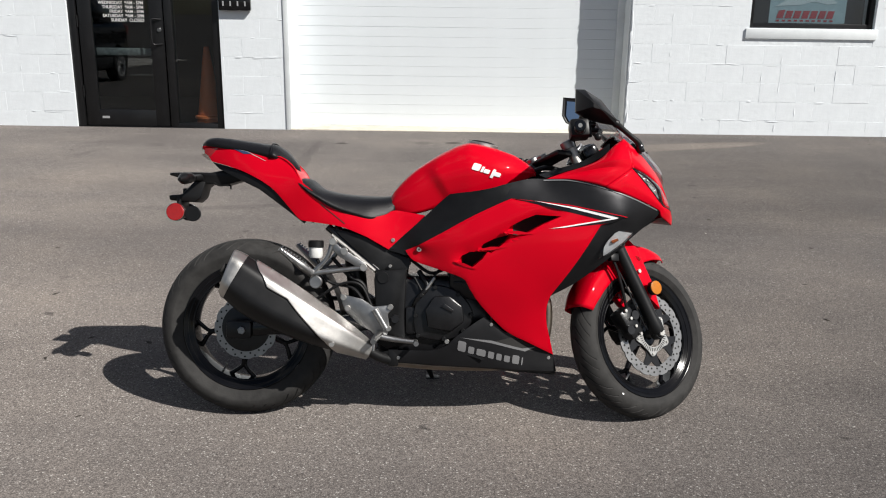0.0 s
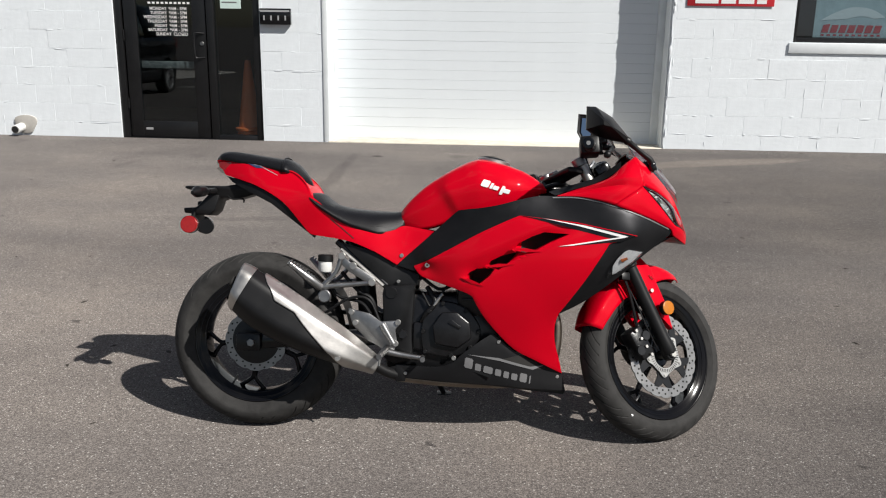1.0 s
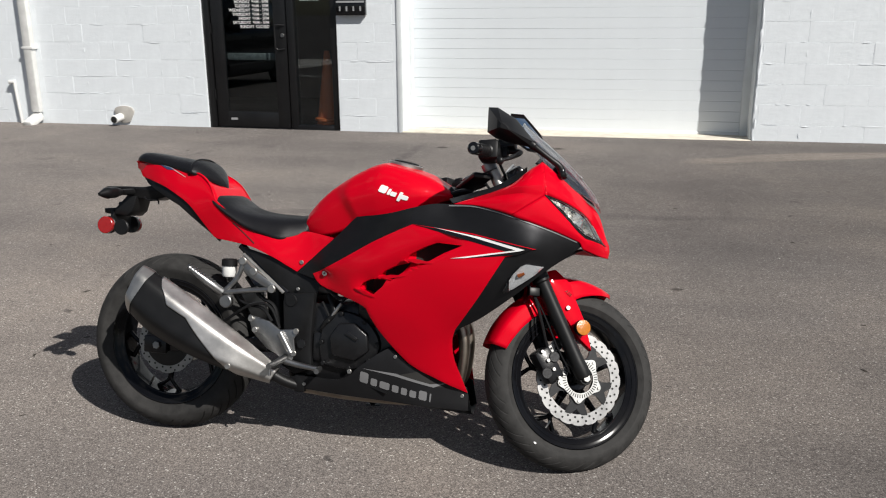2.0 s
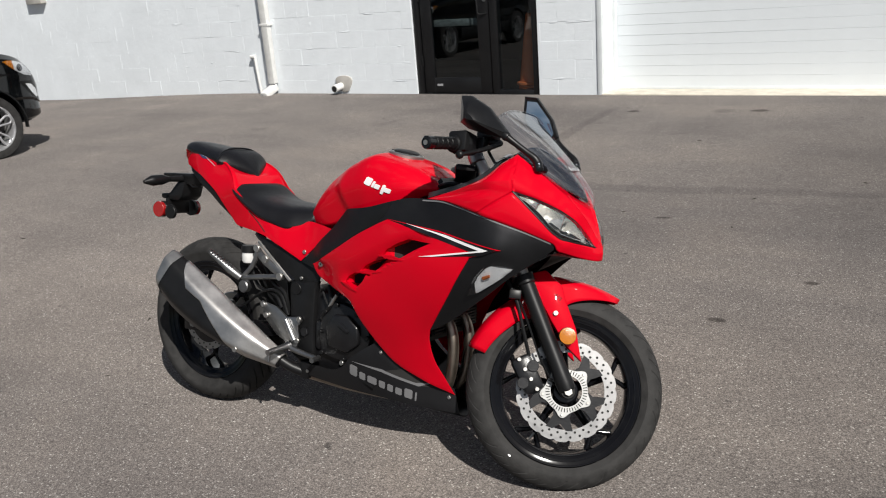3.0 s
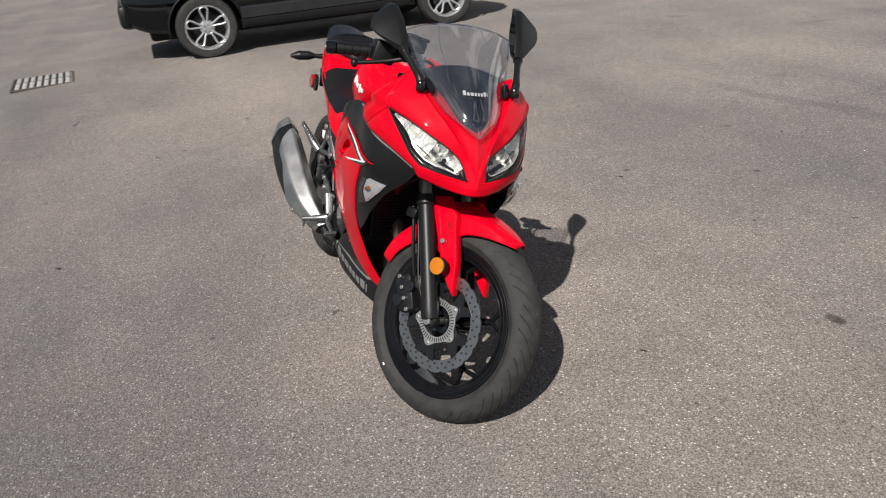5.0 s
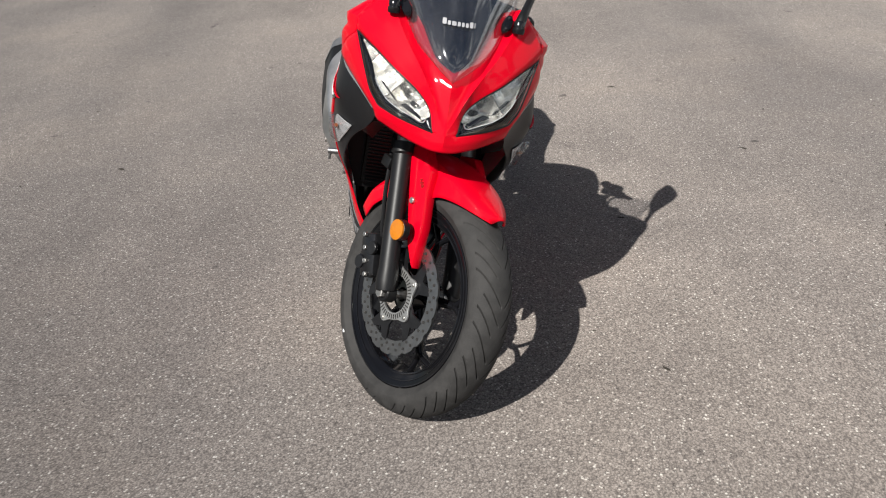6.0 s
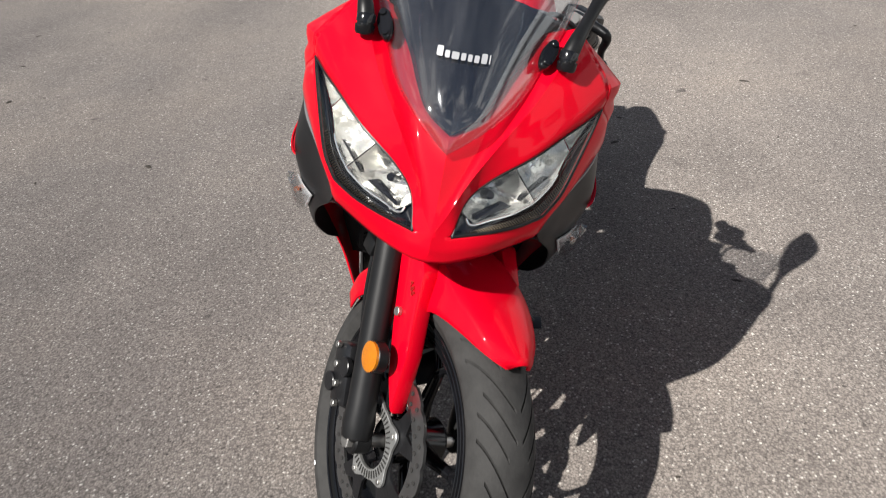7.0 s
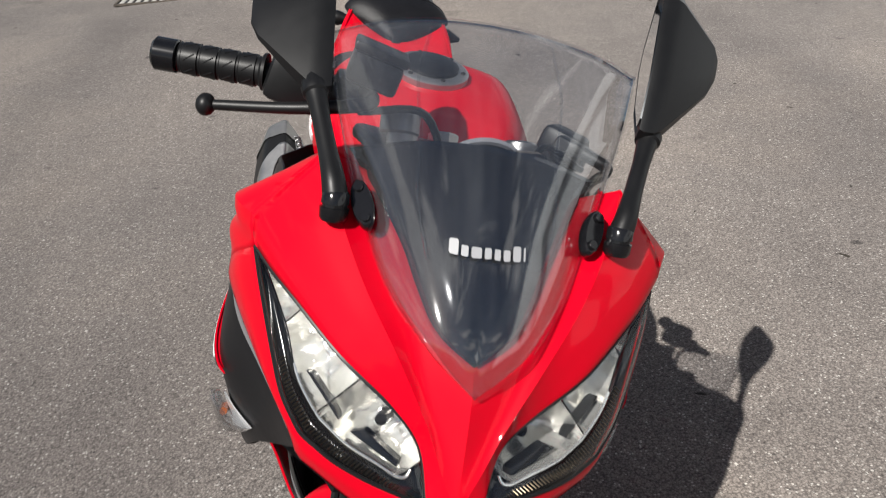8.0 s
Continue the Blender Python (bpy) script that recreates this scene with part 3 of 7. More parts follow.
def entrance():
    y = WALL_Y + 0.05
    d = thing("door_1", pose(0, y, 0), "black aluminium glazed shop door with a narrow sidelight, closed", "door", kind="structure")
    bm = None
    for x0, x1, z0, z1 in ((-4.10, -4.02, 0.05, DOOR_TOP), (-3.06, -2.98, 0.05, DOOR_TOP), (-2.54, -2.46, 0.05, DOOR_TOP), (-4.02, -3.06, DOOR_TOP - 0.08, DOOR_TOP), (-2.98, -2.54, DOOR_TOP - 0.08, DOOR_TOP), (-2.98, -2.54, 0.05, 0.17)):
        bm = box((x0, -0.03, z0), (x1, 0.09, z1), 0.004, bm=bm)
    part("door_frame", bm, BLACKFRAME, d)
    bm = None
    for x0, x1, z0, z1 in ((-4.00, -3.86, 0.13, 2.2), (-3.23, -3.075, 0.13, 2.2), (-3.86, -3.23, 0.13, 0.31), (-3.86, -3.23, 2.06, 2.2)):
        bm = box((x0, -0.012, z0), (x1, 0.035, z1), 0.003, bm=bm)
    leaf = part("door_leaf", bm, BLACKFRAME, d)
    part("pane", box((-3.86, 0.008, 0.31), (-3.23, 0.014, 2.06)), WINDOWGLASS, leaf)
    part("pane", box((-2.98, 0.008, 0.17), (-2.54, 0.014, DOOR_TOP - 0.08)), WINDOWGLASS, d)
    part("push_bar", box((-3.86, 0.05, 0.90), (-3.23, 0.09, 0.98), 0.01), IRON, leaf, "pale push bar behind the glass")
    part("door_handle", tube([(-3.10, -0.012, 1.03), (-3.19, -0.05, 1.03), (-3.20, -0.055, 1.12), (-3.20, -0.055, 1.22), (-3.19, -0.05, 1.29), (-3.10, -0.012, 1.29)], 0.009, 10), BLACKFRAME, leaf, "bent black pull handle")
    part("lock_cylinder", disc_bar((-3.125, -0.01, 1.18), (0, -1, 0), 0.022, 0.014), ALU, leaf)
    for z in (0.45, 1.2, 1.95):
        part("hinge", disc_bar((-4.008, -0.022, z), (0, 0, 1), 0.008, 0.12), BLACKFRAME, leaf)
    part("maker_tag", box((-3.83, -0.0155, 0.215), (-3.75, -0.0125, 0.24)), SILVER, leaf)
    part("threshold_strip", box((-4.10, -0.05, 0.03), (-2.46, 0.09, 0.125), 0.008), BLACKFRAME, d)
    face = Matrix.Translation((0, 0.004, 0)) @ Matrix.Rotation(radians(90), 4, "X")
    lines = ("MONDAY  9AM - 5PM", "TUESDAY  9AM - 5PM", "WEDNESDAY  9AM - 5PM", "THURSDAY  9AM - 5PM", "FRIDAY  9AM - 5PM", "SATURDAY  9AM - 3PM", "SUNDAY  CLOSED")
    for i, text in enumerate(lines):
        words(text, 0.0475, WHITE, Matrix.Translation((-3.285, 0.0, 1.535 - 0.0455 * i)) @ face, "opening_hours", leaf, "white vinyl opening hours lettering", "RIGHT", 0.92, 0.0005)
    # shop logo as plain shapes
    for k in range(7):
        bm = plate([(-3.69 + k * 0.062, 1.665 + 0.006 * (k % 2)), (-3.64 + k * 0.062, 1.665), (-3.628 + k * 0.062, 1.735 - 0.012 * (k % 3)), (-3.678 + k * 0.062, 1.73)], 0.003, 0.006)
        part("logo_stroke", bm, SIGNRED, leaf, "red logo stroke on the glass")
    for k in range(10):
        part("logo_caption", box((-3.72 + k * 0.049, 0.003, 1.600), (-3.69 + k * 0.049, 0.006, 1.622)), WHITE, leaf)
    part("notice", box((-2.905, 0.000, 1.56), (-2.675, 0.006, 1.86)), PAPER, d, "pale green paper notice behind the glass")
    bm = None
    for k in range(5):
        bm = box((-2.885, -0.002, 1.80 - k * 0.045), (-2.70 - 0.02 * (k % 3), -0.0005, 1.812 - k * 0.045), bm=bm)
    part("notice_print", bm, GREYDECAL, d)
    # the cone stands inside, behind the sidelight
    cone = thing("traffic_cone", pose(-2.69, WALL_Y + 0.27, 0.10), "orange plastic traffic cone on the shop floor behind the sidelight", "traffic cone")
    part("cone_body", tube([(0, 0, 0.03), (0, 0, 0.10), (0, 0, 0.11), (0, 0, 0.135), (0, 0, 0.145), (0, 0, 0.86), (0, 0, 0.90)], [0.150, 0.140, 0.165, 0.165, 0.130, 0.036, 0.028], 32, 0), ORANGE, cone)
    part("cone_base", box((-0.18, -0.18, 0), (0.18, 0.18, 0.032), 0.012), ORANGE, cone)


def window():
    w = thing("window_1", pose(0, WALL_Y + 0.08, 0), "dark framed fixed shop window with a pale concrete sill", "window", kind="structure")
    bm = None
    for x0, x1, z0, z1 in ((WIN_X0, WIN_X0 + 0.05, WIN_Z0, WIN_Z1), (WIN_X1 - 0.05, WIN_X1, WIN_Z0, WIN_Z1), (WIN_X0 + 0.05, WIN_X1 - 0.05, WIN_Z0, WIN_Z0 + 0.05), (WIN_X0 + 0.05, WIN_X1 - 0.05, WIN_Z1 - 0.05, WIN_Z1)):
        bm = box((x0, -0.03, z0), (x1, 0.05, z1), 0.003, bm=bm)
    part("window_frame", bm, BLACKFRAME, w)
    part("pane", box((WIN_X0 + 0.05, 0.006, WIN_Z0 + 0.05), (WIN_X1 - 0.05, 0.012, WIN_Z1 - 0.05)), WINDOWGLASS, w)
    part("window_sill", box((WIN_X0 - 0.04, -0.100, 1.178), (WIN_X1 + 0.03, 0.05, WIN_Z0 - 0.006), 0.003), TRIMWHITE, w, "white painted concrete sill")
    p = thing("window_poster", pose(0, WALL_Y + 0.12, 0), "grey-green printed poster with red and white shapes behind the window", "poster")
    part("poster_sheet", box((3.52, 0, 1.345), (4.35, 0.004, 1.90), 0.0), POSTER, p)
    for k in range(7):
        bm = plate([(3.60 + 0.09 * k, 1.395), (3.67 + 0.09 * k, 1.395), (3.69 + 0.09 * k, 1.475 + 0.01 * (k == 0)), (3.62 + 0.09 * k, 1.475)], -0.004, -0.001)
        part("logo_stroke", bm, SIGNRED, p, "red logo stroke")
    for k in range(10):
        part("caption_bar", box((3.60 + 0.065 * k, -0.004, 1.362), (3.635 + 0.065 * k, -0.001, 1.38)), SIGNRED, p)
    bm = plate(crv([(3.58, 1.52), (3.72, 1.60), (3.90, 1.66), (4.10, 1.64), (4.25, 1.56)], 4) + crv([(4.20, 1.53), (4.0, 1.57), (3.86, 1.54), (3.70, 1.53), (3.58, 1.52)], 4)[1:-1], -0.004, -0.001)
    part("picture_shape", bm, WHITE, p)


def wall_fixtures():
    s = thing("dealer_sign", pose(0, WALL_Y - 0.012, 0), "red metal dealer sign with white lettering on the block wall", "sign")
    part("sign_plate", box((2.14, -0.006, 1.650), (3.04, 0.0, 2.05), 0.002), SIGNRED, s)
    words("RETAIL DEALER", 0.135, WHITE, Matrix.Translation((2.59, -0.0075, 1.775)) @ Matrix.Rotation(radians(90), 4, "X"), "sign_lettering", s, "white capital lettering", stretch=0.80, bold=0.004)
    bm = box((2.16, -0.0085, 1.741), (3.02, -0.0062, 1.747))
    for x0, x1 in ((2.22, 2.46), (2.49, 2.64), (2.67, 2.83), (2.86, 2.96)):
        part("name_bar", box((x0, -0.0085, 1.675), (x1, -0.0062, 1.715)), WHITE, s)
    part("rule_line", bm, WHITE, s)
    n = thing("number_sign", pose(0, WALL_Y - 0.012, 0), "small black number plate bracketed to the wall beside the door", "sign")
    part("sign_plate", box((-2.44, -0.05, 1.395), (-2.10, 0.0, 1.565), 0.004), GLOSSBLACK, n)
    for k in range(4):
        part("number_bar", box((-2.398 + k * 0.078, -0.0525, 1.44), (-2.382 + k * 0.078, -0.0505, 1.49)), SILVER, n)
    part("caption_bar", box((-2.43, -0.0525, 1.528), (-2.11, -0.0505, 1.548)), SILVER, n)
    g = float(ground_z(-6.45, 9.3))
    dp = thing("downpipe", pose(-6.40, WALL_Y, g), "white square downpipe with a kicked-out shoe on the block wall", "downpipe")
    part("pipe", box((-0.055, -0.095, 0.14), (0.055, -0.015, 4.2), 0.008), PVC, dp)
    part("shoe", box((-0.055, -0.27, -0.005), (0.055, -0.02, 0.085), 0.010, pose(0, 0, 0.065, 22)), PVC, dp)
    for z in (0.9, 2.4):
        part("strap", box((-0.075, -0.1, z), (0.075, -0.002, z + 0.03), 0.003), PVC, dp)
    c = thing("conduit_stub", pose(-6.66, WALL_Y - 0.05, g), "thin white conduit stub with an elbow beside the downpipe", "pipe")
    part("pipe", tube([(0.02, 0, -0.03), (0.0, 0, 0.2), (-0.02, 0, 0.47), (-0.03, 0, 0.5)], 0.02, 12), PVC, c)
    part("elbow", disc_bar((-0.09, 0, 0.50), (1, 0, 0), 0.028, 0.08), PVC, c)
    g = float(ground_z(-5.28, 9.3))
    v = thing("vent_pipe", pose(-5.27, WALL_Y, g + 0.10), "short white vent pipe in a grey mortar patch", "pipe")
    bm = disc_bar((0, 0.01, 0), (0.0, -1, -0.12), 0.048, 0.17, seg=28, bevel=0.05)
    part("pipe", bm, PVC, v)
    part("bore", disc_bar((0, -0.152, -0.018), (0, -1, -0.12), 0.038, 0.016, seg=24), PIT, v)
    part("mortar_patch", plate([(0.12 * math.cos(a) * (1 + 0.2 * math.sin(3 * a)) + 0.05, 0.03 + 0.12 * math.sin(a) * (1 + 0.15 * math.cos(2 * a))) for a in np.linspace(0, 6.28, 22, endpoint=False)], -0.02, 0.01, bevel=0.004), CONCRETE, v)
    k = thing("wall_box", pose(-11.3, WALL_Y, 1.55), "small grey electrical box on the block wall", "junction box")
    part("box_body", box((-0.2, -0.1, 0), (0.2, 0, 0.3), 0.01), CONCRETE, k)


garage_door()
entrance()
window()
wall_fixtures()


def storm_drain():
    x, y = -6.24, 1.07
    d = thing("storm_drain", pose(x, y, float(ground_z(x, y)) + 0.004, 0, 0, 4), "worn rectangular cast iron storm drain grate set in the asphalt", "drain")
    part("pit", box((-0.355, -0.27, -0.01), (0.355, 0.27, 0.004)), PIT, d)
    bm = None
    for x0, x1, y0, y1 in ((-0.37, 0.37, -0.285, -0.262), (-0.37, 0.37, 0.262, 0.285), (-0.37, -0.345, -0.262, 0.262), (0.345, 0.37, -0.262, 0.262)):
        bm = box((x0, y0, -0.01), (x1, y1, 0.010), 0.004, bm=bm)
    part("drain_frame", bm, RUSTIRON, d)
    bar = mesh_of(box((-0.342, -0.0205, 0.0), (0.342, 0.0205, 0.012), 0.004), "bar", WORNIRON)
    for i in range(8):
        ob = new("bar", bar)
        ob.parent, ob.location = d, (0, -0.224 + i * 0.064, 0)
    part("cross_bar", box((-0.012, -0.26, 0.002), (0.012, 0.26, 0.0125), 0.003), RUSTIRON, d)
    px, py = -8.7, -1.62
    pad = part("pavement", box((-9.0, -6.0, -0.1), (0, 0, 0.035), 0.012, pose(px, py, float(ground_z(px, py)) - 0.005, 0, 0, 7)), CONCRETE)
    tagged(pad, "pale concrete apron at the edge of the lot", "pavement", kind="structure")


storm_drain()


# ---- the motorcycle: x forward, y to its left, z up, from the rear tyre's foot ----
BIKE = Matrix.Translation((-0.6865, 2.7411, -0.0197)) @ pose(0, 0, 0, 0, 0, 0.844) @ pose(0, 0, 0, -13.233) @ pose(0, 0, 0, 0, 0.516, 0)
bike = thing("motorcycle", BIKE, "red and black sports motorcycle leaning on its side stand on asphalt", "motorcycle")
WB, RAKE, TRAIL, STEER = 1.4048, radians(27), 0.093, radians(31.85)
AXIS, FOOT = Vector((-math.sin(RAKE), 0, math.cos(RAKE))), Vector((WB + TRAIL, 0, 0))
TURNED = Matrix.Translation(FOOT) @ Matrix.Rotation(STEER, 4, AXIS) @ Matrix.Translation(-FOOT)
R_REAR, R_FRONT = 0.309, 0.293

FAIRING = [(0.50, 0.60, 0.125), (0.60, 0.597, 0.142), (0.535, 0.633, 0.120), (0.626, 0.717, 0.132), (0.67, 0.76, 0.142), (0.72, 0.789, 0.165), (0.777, 0.796, 0.188), (0.834, 0.807, 0.205), (0.893, 0.824, 0.207), (1.02, 0.842, 0.198),
           (1.09, 0.841, 0.214), (1.165, 0.828, 0.232), (1.244, 0.806, 0.228), (1.329, 0.778, 0.196), (1.414, 0.744, 0.152)]
FLANK = [(0.90, 0.772, 0.216), (1.00, 0.764, 0.226), (1.14, 0.745, 0.235), (1.28, 0.72, 0.230), (0.60, 0.613, 0.158), (0.686, 0.661, 0.182), (0.77, 0.71, 0.200), (0.857, 0.753, 0.212),
         (1.19, 0.689, 0.238), (1.16, 0.628, 0.235), (1.124, 0.568, 0.222), (1.085, 0.509, 0.204), (1.046, 0.45, 0.180), (1.038, 0.397, 0.156), (1.042, 0.345, 0.134), (1.059, 0.29, 0.100), (1.075, 0.233, 0.064)]
FOOTING = [(1.02, 0.263, 0.106), (0.97, 0.289, 0.128), (0.883, 0.339, 0.150), (0.811, 0.414, 0.169), (0.76, 0.495, 0.189), (0.707, 0.52, 0.178), (0.652, 0.536, 0.160), (0.597, 0.552, 0.141),
           (1.395, 0.715, 0.152), (1.35, 0.68, 0.165), (1.32, 0.663, 0.182), (1.195, 0.58, 0.214), (0.90, 0.55, 0.212), (0.95, 0.45, 0.190)]
side_skin = Skin(FAIRING + FLANK + FOOTING, 3e-4)
belly_skin = Skin([(0.741, 0.275, 0.157), (1.0, 0.19, 0.093), (1.089, 0.169, 0.058), (0.60, 0.242, 0.130), (0.5, 0.243, 0.122), (0.444, 0.208, 0.112), (0.822, 0.36, 0.152), (0.92, 0.29, 0.132), (1.06, 0.24, 0.068), (0.80, 0.20, 0.135), (0.526, 0.206, 0.118)], 3e-4)
tail_skin = Skin([(0.2, 0.816, 0.142), (0.268, 0.765, 0.137), (0.345, 0.728, 0.133), (0.428, 0.704, 0.132), (0.51, 0.727, 0.112), (-0.154, 0.95, 0.030), (-0.059, 0.937, 0.072), (0.03, 0.921, 0.094), (0.115, 0.903, 0.108), (0.173, 0.86, 0.126),
                  (-0.133, 0.899, 0.048), (-0.05, 0.87, 0.088), (0.035, 0.828, 0.116), (0.113, 0.783, 0.128), (0.173, 0.721, 0.122), (0.248, 0.681, 0.128), (0.339, 0.667, 0.144), (0.421, 0.636, 0.147), (0.5, 0.597, 0.128), (0.61, 0.71, 0.126)], 3e-4)


# -- wheels --
def tyre_mesh(r, half, rows=52, pitch=42):
    """A road tyre with real diagonal grooves cut into its crown."""
    prof = []
    for k in range(rows + 1):
        ph = math.radians(-112 + 224 * k / rows)
        prof.append((r - 0.052 + 0.052 * math.cos(ph) if abs(ph) < 1.57 else r - 0.052 - (r - 0.052 - 0.2235) * (abs(ph) - 1.5708) / 0.384, half * math.sin(ph) if abs(ph) < 1.5708 else math.copysign(half * (1 - 0.52 * (abs(ph) - 1.5708)), ph)))
    step, slope, g = 2 * math.pi / pitch, 0.36, 0.0074 / r
    fracs = [0, 0.15 * g / step, 0.85 * g / step] + list(np.linspace(g / step, 1, 8)[:-1])
    out = []
    for k in range(pitch):
        for n, f in enumerate(fracs):
            ring = []
            for rr, y in prof:
                u = min(1.0, abs(y) / half)
                lo, hi = ((0.10, 0.93), (0.34, 0.90), (0.10, 0.74))[k % 3]
                cut = 0.0080 if lo < u < hi and rr > r - 0.05 and n in (1, 2) else 0.0
                a = (k + f) * step + slope * u ** 1.2
                q = rr - cut
                ring.append((q * math.cos(a), y, q * math.sin(a)))
            out.append(ring)
    out.append(out[0])
    bm = rings(out, caps=False, closed=False)
    return tidy(bm, 1e-6)


def petal_disc(r1, r0, y, thick, petals):
    """A wavy-edged brake disc with drilled holes."""
    seg = petals * 12
    outer = [r1 - 0.0042 * (0.5 - 0.5 * math.cos(petals * a)) ** 5 for a in np.linspace(0, 2 * math.pi, seg, endpoint=False)]
    rows = []
    for a, o in zip(np.linspace(0, 2 * math.pi, seg, endpoint=False), outer):
        rows.append([(q * math.cos(a), yy, q * math.sin(a)) for q, yy in ((r0, y), (o, y), (o, y + thick), (r0, y + thick))])
    rows.append(rows[0])
    return tidy(rings(rows, caps=False), 1e-6)


def drill(r0, r1, y, count, rad=0.0034):
    bm = None
    for k in range(count):
        for j in range(2):
            a = 2 * math.pi * (k + 0.42 * j) / count
            q = r0 + (r1 - r0) * (0.3 + 0.4 * j)
            bm = disc_bar((q * math.cos(a), y, q * math.sin(a)), (0, -1, 0), rad, 0.0012, bm, 8)
    return bm


def wheel(name, centre, r, half, m, rear):
    w_rim = half * 0.78
    rim = lathe([(0.186, -w_rim * 0.72), (0.196, -w_rim * 0.8), (0.215, -w_rim), (0.222, -w_rim), (0.222, -w_rim + 0.005), (0.206, -w_rim * 0.7), (0.200, 0), (0.206, w_rim * 0.7), (0.222, w_rim - 0.005), (0.222, w_rim), (0.215, w_rim), (0.196, w_rim * 0.8), (0.186, w_rim * 0.72), (0.182, 0.0)])
    ob = part(name, rim, RIMBLACK, bike, "gloss black five-spoke cast wheel", m @ Matrix.Translation(centre))
    for rad, yy, thick in ((0.2195, w_rim + 0.0005, 0.0022), (0.2050, w_rim * 0.905, 0.0016), (0.1900, w_rim * 0.765, 0.0020)):
        for s in (-1, 1):
            part("rim_ridge", lathe([(rad + thick * math.cos(a), s * yy + thick * math.sin(a)) for a in np.linspace(0, 2 * math.pi, 8, endpoint=False)]), GLOSSBLACK, ob)
    part("hub", lathe([(0.018, -0.052), (0.034, -0.052), (0.040, -0.045), (0.036, 0.0), (0.040, 0.045), (0.034, 0.052), (0.018, 0.052)], 40), GLOSSBLACK, ob)
    bm = tube([(0.030, 0, 0), (0.085, -0.004, 0), (0.140, -0.003, 0)], [0.018, 0.0120, 0.0095], 10, 0)
    for s in (-1, 1):
        tube([(0.134, -0.003, 0), (0.152, -0.003, s * 0.010), (0.188 * math.cos(0.24), 0, s * 0.188 * math.sin(0.24))], [0.0085, 0.0068, 0.0085], 10, 4, bm)
    spoke = mesh_of(bm, "spoke", RIMBLACK)
    for k in range(5):
        sp = new("spoke", spoke)
        sp.parent, sp.matrix_basis = ob, Matrix.Rotation(2 * math.pi * k / 5 + (0.45 if rear else 0.86), 4, "Y")
    part("tyre", tyre_mesh(r, half), RUBBER, ob, "grooved black road tyre", sharp=24)
    y = -0.066
    if rear:
        part("brake_disc", petal_disc(0.110, 0.082, y, 0.005, 12), DISC, ob, "drilled petal brake disc")
        part("disc_holes", drill(0.082, 0.110, y - 0.0002, 18), PIT, ob)
        part("disc_carrier", lathe([(0.022, y - 0.004), (0.055, y - 0.004), (0.084, y), (0.084, y + 0.004), (0.022, y + 0.02)], 40), ENGINE, ob)
        part("axle_nut", disc_bar((0, -0.085, 0), (0, -1, 0), 0.016, 0.03, seg=6), ALU, ob)
        part("sprocket", lathe([(0.03, 0.06), (0.088, 0.06), (0.092, 0.066), (0.03, 0.066)], 60), STEEL, ob)
    else:
        part("brake_disc", petal_disc(0.147, 0.112, y, 0.005, 20), DISC, ob, "drilled petal brake disc")
        part("disc_holes", drill(0.112, 0.143, y - 0.0002, 30, 0.0036), PIT, ob)
        bm = None
        for k in range(5):
            a = 2 * math.pi * k / 5 + 0.86
            c, s = math.cos(a), math.sin(a)
            outline = [(0.045, -0.030), (0.075, -0.024), (0.110, -0.040), (0.113, -0.020), (0.096, 0.0), (0.113, 0.020), (0.110, 0.040), (0.075, 0.024), (0.045, 0.030)]
            bm = plate([(x * c - z * s, x * s + z * c) for x, z in outline], y - 0.001, y + 0.004, bm)
        part("disc_carrier", bm, ENGINE, ob)
        rows = []
        for a in np.linspace(0, 2 * math.pi, 121):
            q = 0.063 + 0.016 * (0.5 + 0.5 * math.cos(5 * (a - 0.86))) ** 2.5
            rows.append([(w * math.cos(a), h, w * math.sin(a)) for w, h in ((0.046, y - 0.008), (q - 0.001, y - 0.008), (q, y - 0.007), (q, y - 0.003), (0.046, y - 0.003))])
        bm = tidy(rings(rows, caps=False), 1e-6)
        ring = part("sensor_ring", bm, BRIGHT, ob, "slotted bright sensor ring")
        bm = None
        for k in range(44):
            a = 2 * math.pi * k / 44
            bm = box((0.049, -0.0006, -0.0012), (0.061, 0.0006, 0.0012), m=Matrix.Translation((0, y - 0.0088, 0)) @ Matrix.Rotation(a, 4, "Y"), bm=bm)
        part("slots", bm, PIT, ring)
        for k in range(5):
            a = 2 * math.pi * k / 5 + 0.86
            part("carrier_bolt", disc_bar((0.070 * math.cos(a), y - 0.007, 0.070 * math.sin(a)), (0, -1, 0), 0.0048, 0.005, seg=8), STEEL, ring)
        part("axle_nut", disc_bar((0, -0.108, 0), (0, -1, 0), 0.013, 0.016, seg=6), STEEL, ob)
    if not rear:
        mark = [(0.250 + 0.003 * math.cos(w) * (1 + 0.3 * math.sin(3 * w)), 0.005 * math.sin(w)) for w in np.linspace(0, 6.283, 14, endpoint=False)]
        turn = Matrix.Rotation(-4.10, 4, "Y")
        part("chalk_mark", faces_of([turn @ Vector((q, -0.0562, z)) for q, z in mark], [tuple(range(14))]), WHITE, ob, "small white mark on the tyre wall")
    part("valve_stem", tube([(0.182 * math.cos(4.2), -0.01, 0.182 * math.sin(4.2)), (0.155 * math.cos(4.2), -0.018, 0.155 * math.sin(4.2))], 0.0035, 8, 0), STEEL, ob)
    return ob


rear_wheel = wheel("rear_wheel", (0, 0, R_REAR), R_REAR, 0.068, Matrix.Identity(4), True)
front_wheel = wheel("front_wheel", (WB, 0, R_FRONT), R_FRONT, 0.056, TURNED, False)


